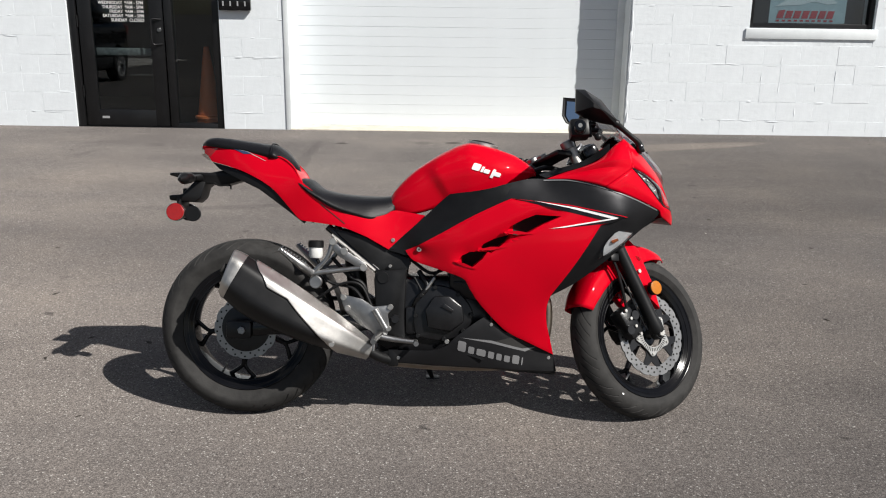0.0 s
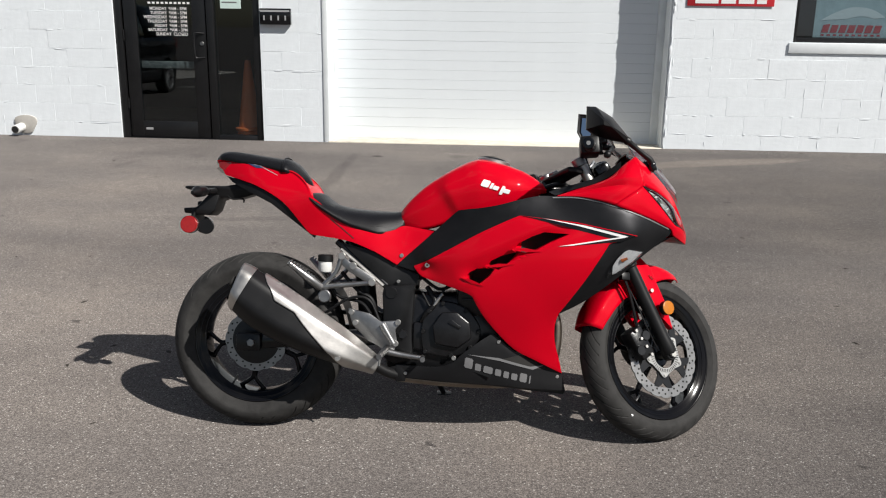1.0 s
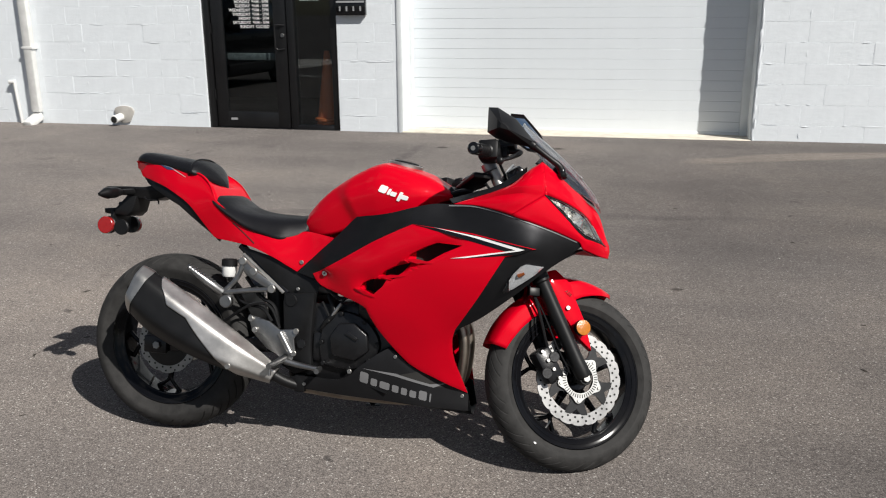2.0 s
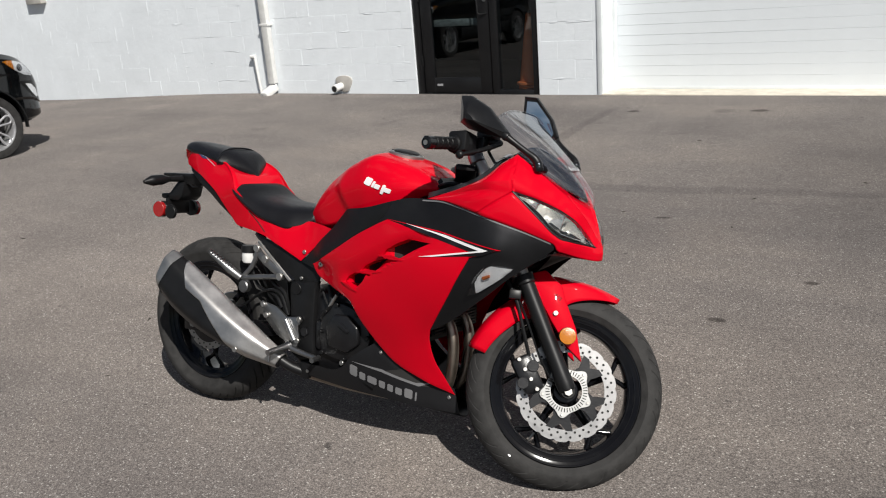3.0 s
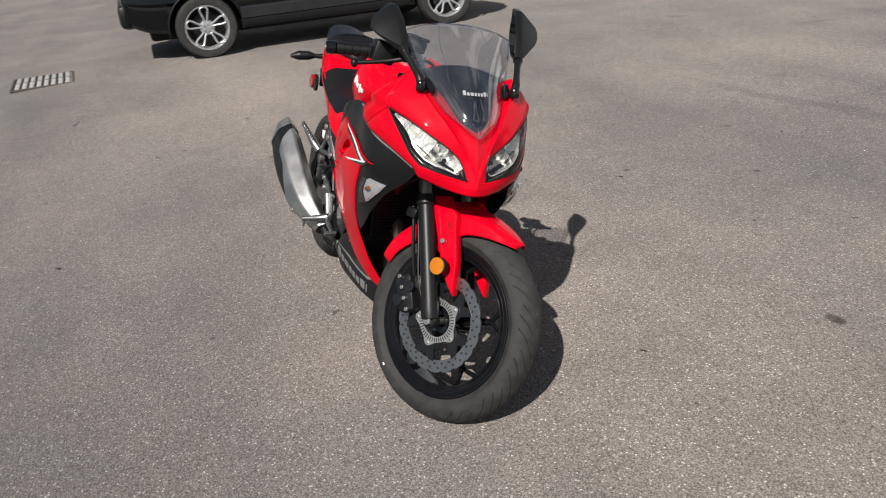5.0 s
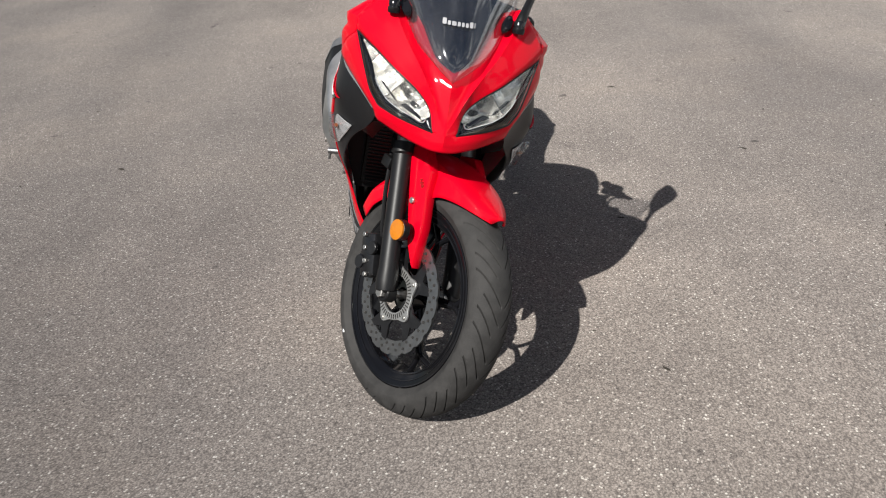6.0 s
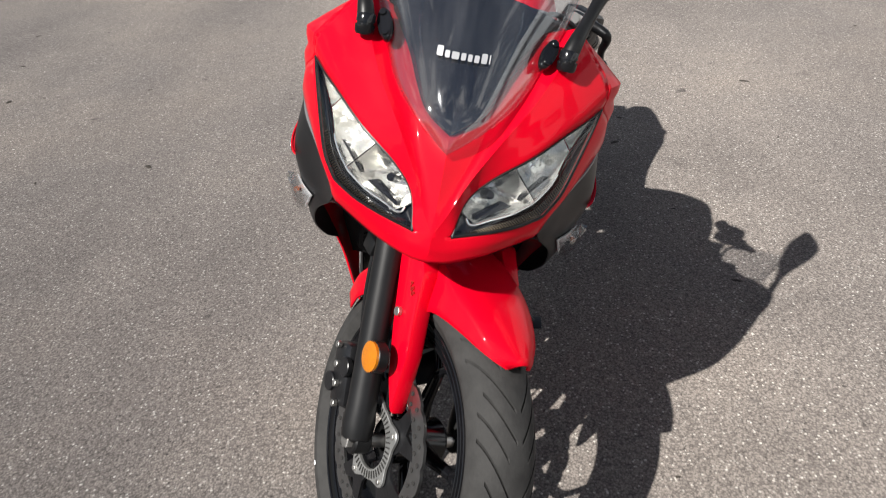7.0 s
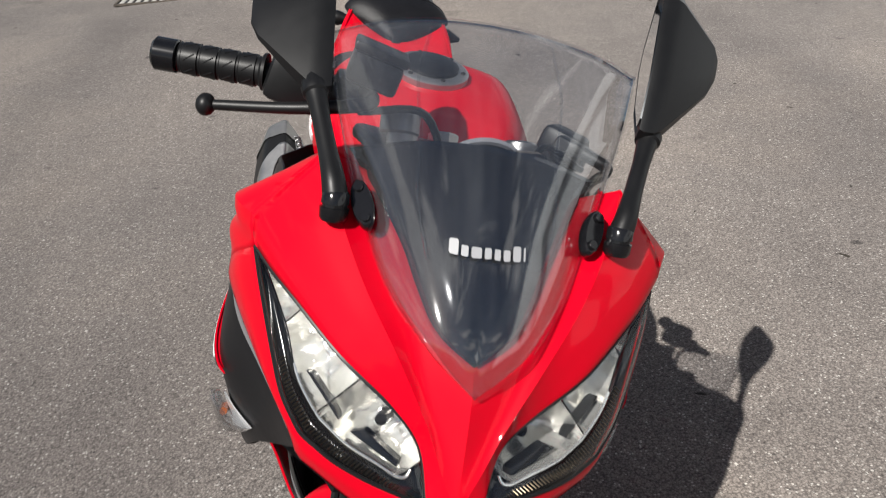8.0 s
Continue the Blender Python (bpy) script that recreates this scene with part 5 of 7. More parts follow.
def screen():
    edge = crv([(1.466, 0.0, 0.838), (1.452, -0.028, 0.856), (1.438, -0.050, 0.874), (1.388, -0.085, 0.902), (1.338, -0.109, 0.940), (1.292, -0.130, 0.982), (1.250, -0.148, 1.034), (1.216, -0.158, 1.083)], 6)
    centre = crv([(1.466, 0.0, 0.838), (1.448, 0, 0.884), (1.378, 0, 0.968), (1.293, 0, 1.044), (1.205, 0, 1.112)], 8)
    top = crv([(1.216, -0.158, 1.083), (1.218, -0.110, 1.101), (1.210, -0.050, 1.110), (1.205, 0, 1.112)], 6)
    g = coons(edge, centre, [edge[0], centre[0]], top, 40, 14, (0.008, -0.006, 0.006))
    ws = part("windscreen", patchwork([g]), SMOKE, bike, "clear lightly smoked curved plastic windscreen", sharp=80)
    shell(ws, 0.003)
    part("screen_rim", tube([(p[0], p[1], p[2]) for p in top[::4]] + [(p[0], -p[1], p[2]) for p in reversed(top[:-1:4])], 0.0022, 8, 4), LENS, ws)
    # black inner cowl under the screen
    a = crv([(1.445, 0.0, 0.859), (1.420, -0.036, 0.876), (1.390, -0.056, 0.902), (1.355, -0.073, 0.929), (1.305, -0.100, 0.958), (1.262, -0.128, 0.982)], 6)
    c = crv([(1.445, 0.0, 0.859), (1.405, 0, 0.916), (1.345, 0, 0.964), (1.275, 0, 1.008)], 8)
    top2 = crv([(1.262, -0.128, 0.982), (1.270, -0.062, 1.002), (1.275, 0, 1.008)], 6)
    inner = part("inner_screen_cowl", patchwork([coons(a, c, [a[0], c[0]], top2, 30, 10, (0.006, -0.002, 0.006))]), GLOSSBLACK, bike, "black inner cowl behind the screen", sharp=80)
    shell(inner, 0.003)
    # maker's wordmark as plain blocks, laid on the screen
    flat = g.reshape(-1, 3)

    def on_screen(y, z):
        d = (np.abs(flat[:, 1]) - abs(y)) ** 2 + (flat[:, 2] - z) ** 2
        near = np.argsort(d)[:4]
        wt = 1 / (d[near] + 1e-7)
        return (float((flat[near, 0] * wt).sum() / wt.sum()) + 0.0035, y, z + 0.002)
    y0 = -0.036
    for wide, tall in ((0.0110, 0.0118), (0.0090, 0.0082), (0.0122, 0.0082), (0.0090, 0.0082), (0.0084, 0.0082), (0.0090, 0.0082), (0.0102, 0.0112), (0.0042, 0.0108)):
        o = slab(y0, 0.944, wide - 0.0026, 0.92 * tall, 0.0, 0.0)
        part("wordmark_block", faces_of([on_screen(*p) for p in o], [tuple(range(len(o)))]), SILVER, ws, "silver wordmark block")
        y0 += wide
    for side in (-1, 1):
        rib = [g[j, i] for j, i in ((6, 14), (6, 20), (7, 26), (7, 32), (8, 38))]
        part("screen_rib", tube([(p[0] + 0.0015, -side * p[1], p[2] + 0.0015) for p in rib], 0.0016, 8, 4), LENS, ws, "moulded crease of the screen")
        part("screen_edge", tube([(p[0], -side * p[1], p[2]) for p in edge[12::5]] + [(edge[-1][0], -side * edge[-1][1], edge[-1][2])], 0.0019, 8, 3), LENS, ws)
    # instruments between yoke and screen
    dash = part("instrument_cluster", box((-0.020, -0.088, -0.045), (0.040, 0.088, 0.045), 0.018, Matrix.Translation((1.182, 0.022, 0.924)) @ Matrix.Rotation(radians(10), 4, "Z") @ Matrix.Rotation(radians(-32), 4, "Y")), GLOSSBLACK, bike, "black instrument cluster")
    part("dial", disc_bar((1.160, 0.034, 0.937), (-0.85, 0, 0.52), 0.042, 0.010, seg=32), GLOSSBLACK, dash)
    part("dial_rim", lathe([(0.041, 0), (0.046, 0), (0.046, 0.006), (0.041, 0.006)], 40), SILVER, dash, m=Matrix.Translation((1.152, 0.034, 0.942)) @ Vector((-0.85, 0, 0.52)).to_track_quat("Y", "Z").to_matrix().to_4x4())


screen()


def mirrors():
    shapes = {
        -1: ([(1.114, 1.143), (1.143, 1.143), (1.200, 1.110), (1.262, 1.040), (1.256, 1.026), (1.200, 1.034), (1.140, 1.050), (1.114, 1.067)], -0.166, -0.08),
        1: ([(1.131, 1.170), (1.178, 1.166), (1.244, 1.096), (1.268, 1.044), (1.258, 1.030), (1.198, 1.040), (1.142, 1.076), (1.128, 1.102)], 0.186, -0.25)}
    for side in (-1, 1):
        base = Vector((1.348, 0.138 * side, 0.966))
        o, y0, slope = shapes[side]
        flat = [np.array(p) for p in o]
        mid = sum(flat) / len(flat)

        def ring(scale, out, towards=None):
            rows = []
            for i, p in enumerate(flat):
                c = mid if towards is None else np.array(towards)
                q = c + (p - c) * scale
                rows.append((q[0], y0 + side * (out + slope * (q[0] - 1.19)), q[1]))
            return rows
        neck = Vector((1.256, y0 + side * (0.006 + slope * 0.066), 1.032))
        tip = neck + (neck - base).normalized() * 0.022
        tilt = Matrix.Translation((1.338, 0.112 * side, 0.955)) @ Matrix.Rotation(radians(-24 * side), 4, "X") @ Matrix.Rotation(radians(40), 4, "Y")
        oval = [(0.026 * math.cos(a), 0.0105 * math.sin(a)) for a in np.linspace(0, 2 * math.pi, 28, endpoint=False)]
        ob = part("mirror", rings([[tuple(tilt @ Vector((x * k, y * k, z))) for x, y in oval] for k, z in ((0.94, -0.006), (1.0, -0.004), (1.0, 0.003), (0.90, 0.006))]), GLOSSBLACK, bike, "black fairing-mounted rear-view mirror turned inwards", sharp=40)
        for x in (-0.016, 0.016):
            part("mirror_bolt", disc_bar(tuple(tilt @ Vector((x, 0, 0.003))), tuple(tilt.to_3x3() @ Vector((0, 0, 1))), 0.0050, 0.006, seg=12), GLOSSBLACK, ob)
        part("mirror_pivot", tube([tuple(base + Vector((-0.006 * f, 0, f * 0.028 - 0.026))) for f in (0.0, 0.12, 0.45, 0.47, 0.55, 0.57, 0.90, 1.0)], [0.0115, 0.0135, 0.0140, 0.0118, 0.0118, 0.0132, 0.0128, 0.0105], 20, 0), GLOSSBLACK, ob, "two-step round pivot")
        part("mirror_arm", tube([tuple(base + Vector((-0.004, 0, -0.006))), tuple(base.lerp(neck, 0.15)), tuple(base.lerp(neck, 0.4)), tuple(base.lerp(neck, 0.7)), tuple(base.lerp(neck, 0.9)), tuple(neck)], [0.0125, 0.0110, 0.0092, 0.0088, 0.0102, 0.0118], 16, 4), MATT, ob)
        part("mirror_collar", tube([tuple(neck.lerp(tip, f)) for f in (-0.2, -0.1, 0.25, 0.35, 1.0)], [0.0112, 0.0134, 0.0140, 0.0128, 0.0120], 18, 0), MATT, ob)
        apex = (1.172, 1.080) if side < 0 else (1.178, 1.100)
        rows = [ring(0.90, -0.006), ring(0.97, -0.008), ring(1.0, -0.003), ring(1.0, 0.008), ring(0.95, 0.016, apex), ring(0.36, 0.064, apex), ring(0.16, 0.072, apex)]
        part("mirror_shell", rings(rows), MATT, ob, "pointed matt black mirror shell", sharp=20)
        part("mirror_glass", rings([ring(0.80, -0.0085), ring(0.80, -0.0065)]), MIRROR, ob, "silvered mirror glass")


mirrors()


# -- side fairings --
RED_TOP = crv([(0.553, 0.592), (0.600, 0.613), (0.686, 0.661), (0.771, 0.710), (0.857, 0.753), (0.903, 0.774)], 5)
ARROW_UP = crv([(0.903, 0.774), (0.997, 0.765), (1.092, 0.753), (1.186, 0.737), (1.280, 0.719)], 4)
RED_RIGHT = [np.array(p) for p in ((1.280, 0.719), (1.236, 0.702))] + crv([(1.197, 0.691), (1.160, 0.628), (1.124, 0.568), (1.085, 0.509), (1.046, 0.452)], 5)
RED_FRONT = crv([(1.046, 0.452), (1.037, 0.420), (1.036, 0.385), (1.042, 0.345), (1.059, 0.290), (1.076, 0.233)], 5)
RED_BOTTOM = crv([(1.076, 0.233), (1.021, 0.262), (0.970, 0.288), (0.924, 0.310), (0.883, 0.339), (0.811, 0.414), (0.775, 0.465), (0.757, 0.498)], 5)
RED_UNDER = crv([(0.757, 0.498), (0.733, 0.511), (0.652, 0.536), (0.597, 0.552), (0.572, 0.566), (0.553, 0.592)], 5)
VENTS = [[(0.888, 0.660), (0.902, 0.682), (0.945, 0.706), (0.985, 0.722), (1.066, 0.718), (1.010, 0.692), (0.965, 0.665), (0.926, 0.652)],
         [(0.798, 0.602), (0.816, 0.622), (0.850, 0.640), (0.905, 0.655), (0.880, 0.624), (0.840, 0.592)],
         [(0.732, 0.562), (0.744, 0.580), (0.770, 0.594), (0.828, 0.596), (0.812, 0.572), (0.776, 0.540)]]


def red_skin(xz):
    """The red panel: above the line of vents it sinks into a scoop and comes back to the top edge."""
    xz = np.atleast_2d(xz)
    a, b = np.array((0.735, 0.548)), np.array((1.075, 0.724))
    d = (b - a) / np.linalg.norm(b - a)
    along, above = (xz - a) @ d, (xz - a) @ np.array((-d[1], d[0]))
    length = np.linalg.norm(b - a)
    return side_skin(xz) - 0.017 * ease(above, -0.004, 0.010) * (1 - ease(above, 0.014, 0.070)) * ease(along, -0.03, 0.05) * (1 - ease(along, length - 0.10, length + 0.03))


def cut_at(poly, x, below):
    """The part of an outline behind (or ahead of) a station."""
    out, n = [], len(poly)
    keep = (lambda p: p[0] <= x) if below else (lambda p: p[0] >= x)
    for i in range(n):
        a, b = np.array(poly[i]), np.array(poly[(i + 1) % n])
        if keep(a):
            out.append(a)
        if keep(a) != keep(b):
            out.append(a + (b - a) * (x - a[0]) / (b[0] - a[0]))
    return out


def side_fairings():
    red_outline = RED_TOP[:-1] + ARROW_UP[:-1] + RED_RIGHT[:-1] + RED_FRONT[:-1] + RED_BOTTOM[:-1] + RED_UNDER[:-1]
    black_outline = crv([(0.495, 0.592), (0.535, 0.633), (0.581, 0.675), (0.626, 0.717), (0.672, 0.762), (0.700, 0.786)], 4) + crv([(0.735, 0.791), (0.777, 0.796), (0.834, 0.807), (0.893, 0.824), (0.960, 0.840), (1.02, 0.842)], 4)[:-1] \
        + crv([(p[0], p[2]) for p in COWL_LOW], 4)[:-1] + crv([(p[0], p[2]) for p in COWL_LOW2], 4) + crv([(1.410, 0.728), (1.384, 0.705), (1.350, 0.679), (1.300, 0.640), (1.240, 0.585), (1.172, 0.530), (1.125, 0.495), (1.085, 0.471), (1.046, 0.450)], 4) \
        + [np.array(p) for p in ((1.060, 0.50), (1.100, 0.57), (1.170, 0.69), (1.10, 0.735), (0.903, 0.755), (0.771, 0.690), (0.60, 0.592), (0.553, 0.575))]
    for side in (-1, 1):
        red = part("side_fairing", panel(red_outline, red_skin, side, 0.004, 0.005, 0.009, VENTS), RED, bike, "large glossy red side fairing with three vents")
        blk = part("middle_fairing", panel(black_outline, side_skin, side, -0.001, 0.004), DARKGREY, bike, "satin black middle fairing panel")
        # textured knee strip along the tank foot
        strip = crv([(0.500, 0.594), (0.535, 0.631), (0.581, 0.673), (0.626, 0.715), (0.672, 0.760), (0.700, 0.783)], 4) + crv([(0.735, 0.788), (0.800, 0.797), (0.860, 0.810), (0.905, 0.822)], 4) + crv([(0.890, 0.790), (0.857, 0.758), (0.771, 0.714), (0.686, 0.665), (0.600, 0.617), (0.556, 0.597)], 4)
        part("knee_strip", panel(strip, side_skin, side, 0.0015, 0.003, 0.014), MATT, blk, "black textured knee strip")
        part("edge_line", panel(crv([(1.01, 0.835), (1.09, 0.836), (1.165, 0.823), (1.244, 0.801), (1.329, 0.773), (1.404, 0.743)], 5) + crv([(1.404, 0.747), (1.329, 0.777), (1.244, 0.805), (1.165, 0.827), (1.09, 0.840), (1.01, 0.839)], 5), side_skin, side, 0.0006, 0.002, 0.012, roll=0), GREYDECAL, blk)
        # vents: dark ducts and red louvre blades
        for k, v in enumerate(VENTS):
            c = np.mean(np.array(v), 0)
            wide = [c + (np.array(p) - c) * 1.14 for p in v]
            x0, x1 = min(p[0] for p in v), max(p[0] for p in v)
            ramp_skin = lambda xz, x0=x0, x1=x1: side_skin(xz) - 0.006 - 0.066 * np.clip((np.atleast_2d(xz)[:, 0] - x0) / (0.30 * (x1 - x0)), 0, 1)
            split = x0 + 0.14 * (x1 - x0)
            part("vent_duct", panel(cut_at(wide, split, False), ramp_skin, side, 0.0, 0.004, 0.012, roll=0), PIT, red, "dark vent duct")
            part("vent_ramp", panel(cut_at(wide, split, True), ramp_skin, side, 0.0, 0.004, 0.010, roll=0), RED, red, "red ramp behind the vent")
            n = len(v)
            out_y = red_skin(np.array(v)) + 0.0025
            in_y = side_skin(np.array([c + (np.array(p) - c) * 1.02 for p in v])) - 0.070
            verts = [(v[i][0], side * out_y[i], v[i][1]) for i in range(n)] + [(v[i][0], side * in_y[i], v[i][1]) for i in range(n)]
            part("vent_wall", tidy(faces_of(verts, [(i, (i + 1) % n, (i + 1) % n + n, i + n) for i in range(n)])), RED, red)
        # louvre lips standing proud in front of each vent
        for a, b, w in (((0.876, 0.664), (0.975, 0.657), 0.008), ((0.786, 0.600), (0.890, 0.612), 0.008), ((0.716, 0.560), (0.790, 0.536), 0.007)):
            n = np.array((b[0] - a[0], b[1] - a[1]))
            o = [np.array(a), np.array(a) + n * 0.5 + (0.0, 0.007), np.array(b) + (0.002, 0.002), np.array(b), np.array(a) + n * 0.5 + (0, -0.005)]
            part("louvre", panel(o, side_skin, side, 0.012, 0.014, 0.014, roll=0.006), RED, red)
        # arrow decal: black ground, silver chevron
        part("decal_ground", panel([(0.915, 0.7725), (1.092, 0.7535), (1.279, 0.7195), (1.236, 0.700), (1.040, 0.676), (1.215, 0.705)], side_skin, side, 0.0050, 0.002, 0.012, roll=0), GLOSSBLACK, red)
        part("decal_chevron", panel([(0.975, 0.768), (1.116, 0.7475), (1.255, 0.7165), (1.243, 0.712), (1.078, 0.6815), (1.030, 0.677), (1.229, 0.7140), (1.090, 0.7465)], side_skin, side, 0.0060, 0.002, 0.012, roll=0), WHITE, red, "silver-white chevron decal")
        part("decal_outline", panel([(0.905, 0.774), (1.092, 0.757), (1.290, 0.7195), (1.255, 0.716), (1.092, 0.7515)], side_skin, side, 0.0046, 0.002, 0.012, roll=0), RED, red)
        for x, z in ((0.600, 0.597),):
            bolt = part("fairing_bolt", disc_bar((x, side * float(side_skin((x, z))[0] + 0.003), z), (0, side, 0), 0.0085, 0.006, seg=16), STEEL, red)
            part("bolt_socket", disc_bar((x, side * float(side_skin((x, z))[0] + 0.0085), z), (0, side, 0), 0.004, 0.0012, seg=6), PIT, bolt)
        # front flank indicator, set into the black panel
        o = [(1.192, 0.579), (1.198, 0.598), (1.222, 0.642), (1.246, 0.668), (1.262, 0.676), (1.317, 0.669), (1.290, 0.642), (1.267, 0.624), (1.222, 0.592)]
        sig = part("indicator", panel(o, side_skin, side, 0.022, 0.003, 0.012, roll=0.014), LENS, blk, "clear diamond-shaped indicator lens")
        part("indicator_reflector", panel(cut_at([np.array((1.245, 0.632)) + (np.array(p) - (1.245, 0.632)) * 0.93 for p in o], 1.212, False), side_skin, side, 0.004, 0.002, 0.01, roll=0), SILVERED, sig)
        part("indicator_bulb", tube([(1.238, side * 0.226, 0.636), (1.258, side * 0.227, 0.645)], [0.0060, 0.0045], 12, 0), BULBAMBER, sig)


side_fairings()


def belly_pan():
    o = crv([(0.440, 0.216), (0.506, 0.247), (0.642, 0.250), (0.699, 0.271), (0.727, 0.299), (0.790, 0.348), (0.826, 0.371)], 4)[:-1] + crv([(0.826, 0.371), (0.856, 0.352), (0.921, 0.305), (1.072, 0.250)], 4) + [np.array((1.090, 0.172))] + crv([(0.95, 0.184), (0.817, 0.196), (0.526, 0.206)], 4)
    for side in (-1, 1):
        pan = part("belly_pan", panel(o, belly_skin, side, 0.0, 0.005, 0.014), BELLYGREY, bike, "dark grey lower belly fairing with a pale wordmark")
        # shade of a moulded hollow, laid on as a near-black panel
        part("recess_shade", panel([(0.853, 0.284), (0.921, 0.300), (1.050, 0.252), (0.985, 0.250)], belly_skin, side, 0.0012, 0.002, 0.012, roll=0), PIT, pan)
        # long highlight along the pan, painted as a grey strip
        part("highlight_stripe", panel([(0.747, 0.300), (0.853, 0.290), (0.962, 0.260), (1.012, 0.264), (0.972, 0.249), (0.853, 0.281)], belly_skin, side, 0.0016, 0.002, 0.012, roll=0), GREYDECAL, pan)
        # wordmark: eight plain slanted blocks
        x0 = 0.736
        for wide, tall in ((0.036, 0.035), (0.029, 0.024), (0.040, 0.024), (0.029, 0.024), (0.027, 0.024), (0.029, 0.024), (0.033, 0.033), (0.013, 0.031)):
            o2 = slab(x0, 0.256 - 0.245 * (x0 - 0.736), wide - 0.0085, tall * (1.0 - 0.5 * (x0 - 0.736)), -0.245, 0.10)
            part("wordmark_block", panel(o2, belly_skin, side, 0.0016, 0.0015, 0.008, roll=0), GREYDECAL, pan, "pale grey wordmark block")
            x0 += wide
        for x, z in ((0.85, 0.345), (1.060, 0.222), (0.535, 0.222)):
            part("fairing_bolt", disc_bar((x, side * float(belly_skin((x, z))[0] - 0.001), z), (0, side, 0), 0.006, 0.005, seg=12), STEEL, pan)
    w = [(x, float(belly_skin((x, z))[0]) - 0.004, z) for x, z in ((0.50, 0.206), (0.65, 0.201), (0.817, 0.196), (0.95, 0.184), (1.088, 0.172))]
    rows = [[(x, y * u, z - 0.022 * (1 - u * u)) for u in np.linspace(-1, 1, 9)] for x, y, z in w]
    base = part("belly_floor", rings(rows, caps=False, closed=False), MATT, bike, "black floor of the belly fairing")
    shell(base, 0.004)


belly_pan()


# -- tank, seats and tail --
def fuel_tank():
    st = [(0.492, 0.760, 0.735, 0.722, 0.075), (0.508, 0.797, 0.755, 0.722, 0.095), (0.570, 0.864, 0.790, 0.716, 0.120), (0.648, 0.919, 0.835, 0.738, 0.140), (0.700, 0.948, 0.850, 0.775, 0.152), (0.737, 0.964, 0.862, 0.782, 0.160),
          (0.777, 0.971, 0.868, 0.786, 0.166), (0.847, 0.957, 0.868, 0.800, 0.166), (0.890, 0.944, 0.868, 0.812, 0.158), (0.927, 0.930, 0.868, 0.826, 0.143), (0.977, 0.898, 0.868, 0.850, 0.112), (0.998, 0.876, 0.866, 0.856, 0.092)]
    cols = np.array(crv(st, 6))
    rows = []
    for x, zt, zm, zb, hw in cols:
        prof = crv([(0, zt), (0.45 * hw, zt - 0.006), (0.74 * hw, zt - 0.20 * (zt - zm)), (0.93 * hw, zt - 0.62 * (zt - zm)), (1.0 * hw, zm), (0.965 * hw, 0.5 * (zm + zb)), (0.90 * hw, zb)], 4)
        half = []
        for y, z in prof:
            xc = float(np.interp(z, [0.72, 0.788, 0.87, 0.919, 0.95], [0.735, 0.705, 0.652, 0.672, 0.70]))
            dent = 0.010 * float(ease(np.array((xc - x) / 0.045), 0, 1)) * float(ease(np.array(y / hw), 0.55, 0.9)) * float(ease(np.array(0.94 - z), 0, 0.05))
            half.append((x, y - dent, z))
        rows.append([(p[0], p[1], p[2]) for p in half[::-1]] + [(p[0], -p[1], p[2]) for p in half[1:]])
    tank = part("fuel_tank", rings(rows, caps=False, closed=False), RED, bike, "glossy red fuel tank with a filler cap", sharp=55)
    shell(tank, 0.003)
    cap_m = Matrix.Translation((0.815, 0, 0.962)) @ Matrix.Rotation(radians(10), 4, "Y")
    bm = tube([(0, 0, -0.004), (0, 0, 0.006), (0, 0, 0.009)], [0.058, 0.058, 0.053], 40, 0)
    cap = part("filler_cap", bm, STEEL, tank, "round brushed steel filler cap", cap_m)
    part("cap_lid", tube([(0, 0, 0.008), (0, 0, 0.013), (0, 0, 0.016)], [0.042, 0.042, 0.036], 36, 0), DARKGREY, cap, "dark filler cap lid")
    for k in range(6):
        a = 2 * math.pi * k / 6 + 0.3
        part("bolt", disc_bar((0.049 * math.cos(a), 0.049 * math.sin(a), 0.007), (0, 0, 1), 0.0035, 0.004, seg=8), PIT, cap)
    # model badge as plain slanted strokes on each flank
    tk = Skin([(x, z, w) for x, zt, zm, zb, hw in st[4:11] for z, w in ((zm, hw), (zt - 0.62 * (zt - zm), 0.93 * hw), (0.5 * (zm + zb), 0.965 * hw))], 1e-5)
    for side in (-1, 1):
        x0 = 0.770
        for wide, tall, drop in ((0.030, 0.027, 0.0), (0.010, 0.022, 0.0), (0.022, 0.016, 0.0), (0.012, 0.022, 0.010), (0.026, 0.016, 0.0)):
            z, w = 0.871 - 0.27 * (x0 - 0.770), 0.86 * wide
            o = slab(x0, z - drop, w, 0.82 * tall + drop, -0.27, 0.48)
            part("badge_block", panel(o, tk, side, 0.0024, 0.002, 0.008, roll=0), WHITE, tank, "white slanted badge block")
            x0 += wide
    part("frame_head", box((0.985, -0.055, 0.70), (1.085, 0.055, 0.875), 0.02, Matrix.Translation((0.0, 0, 0))), ENGINE, bike, "black steel frame head tube")
    part("wiring_loom", tube([(0.98, -0.075, 0.868), (1.03, -0.085, 0.885), (1.08, -0.06, 0.88), (1.13, -0.03, 0.87), (1.18, 0.02, 0.89)], 0.009, 8), MATT, bike, "taped black wiring loom")
    part("tank_front_cover", tidy(faces_of([(0.975, -0.10, 0.868), (1.03, -0.08, 0.86), (1.03, 0.08, 0.86), (0.975, 0.10, 0.868), (0.985, 0.06, 0.90), (0.985, -0.06, 0.90)], [(0, 1, 2, 3), (3, 2, 4), (0, 5, 1), (1, 5, 4, 2), (0, 3, 4, 5)])), MATT, tank)


fuel_tank()


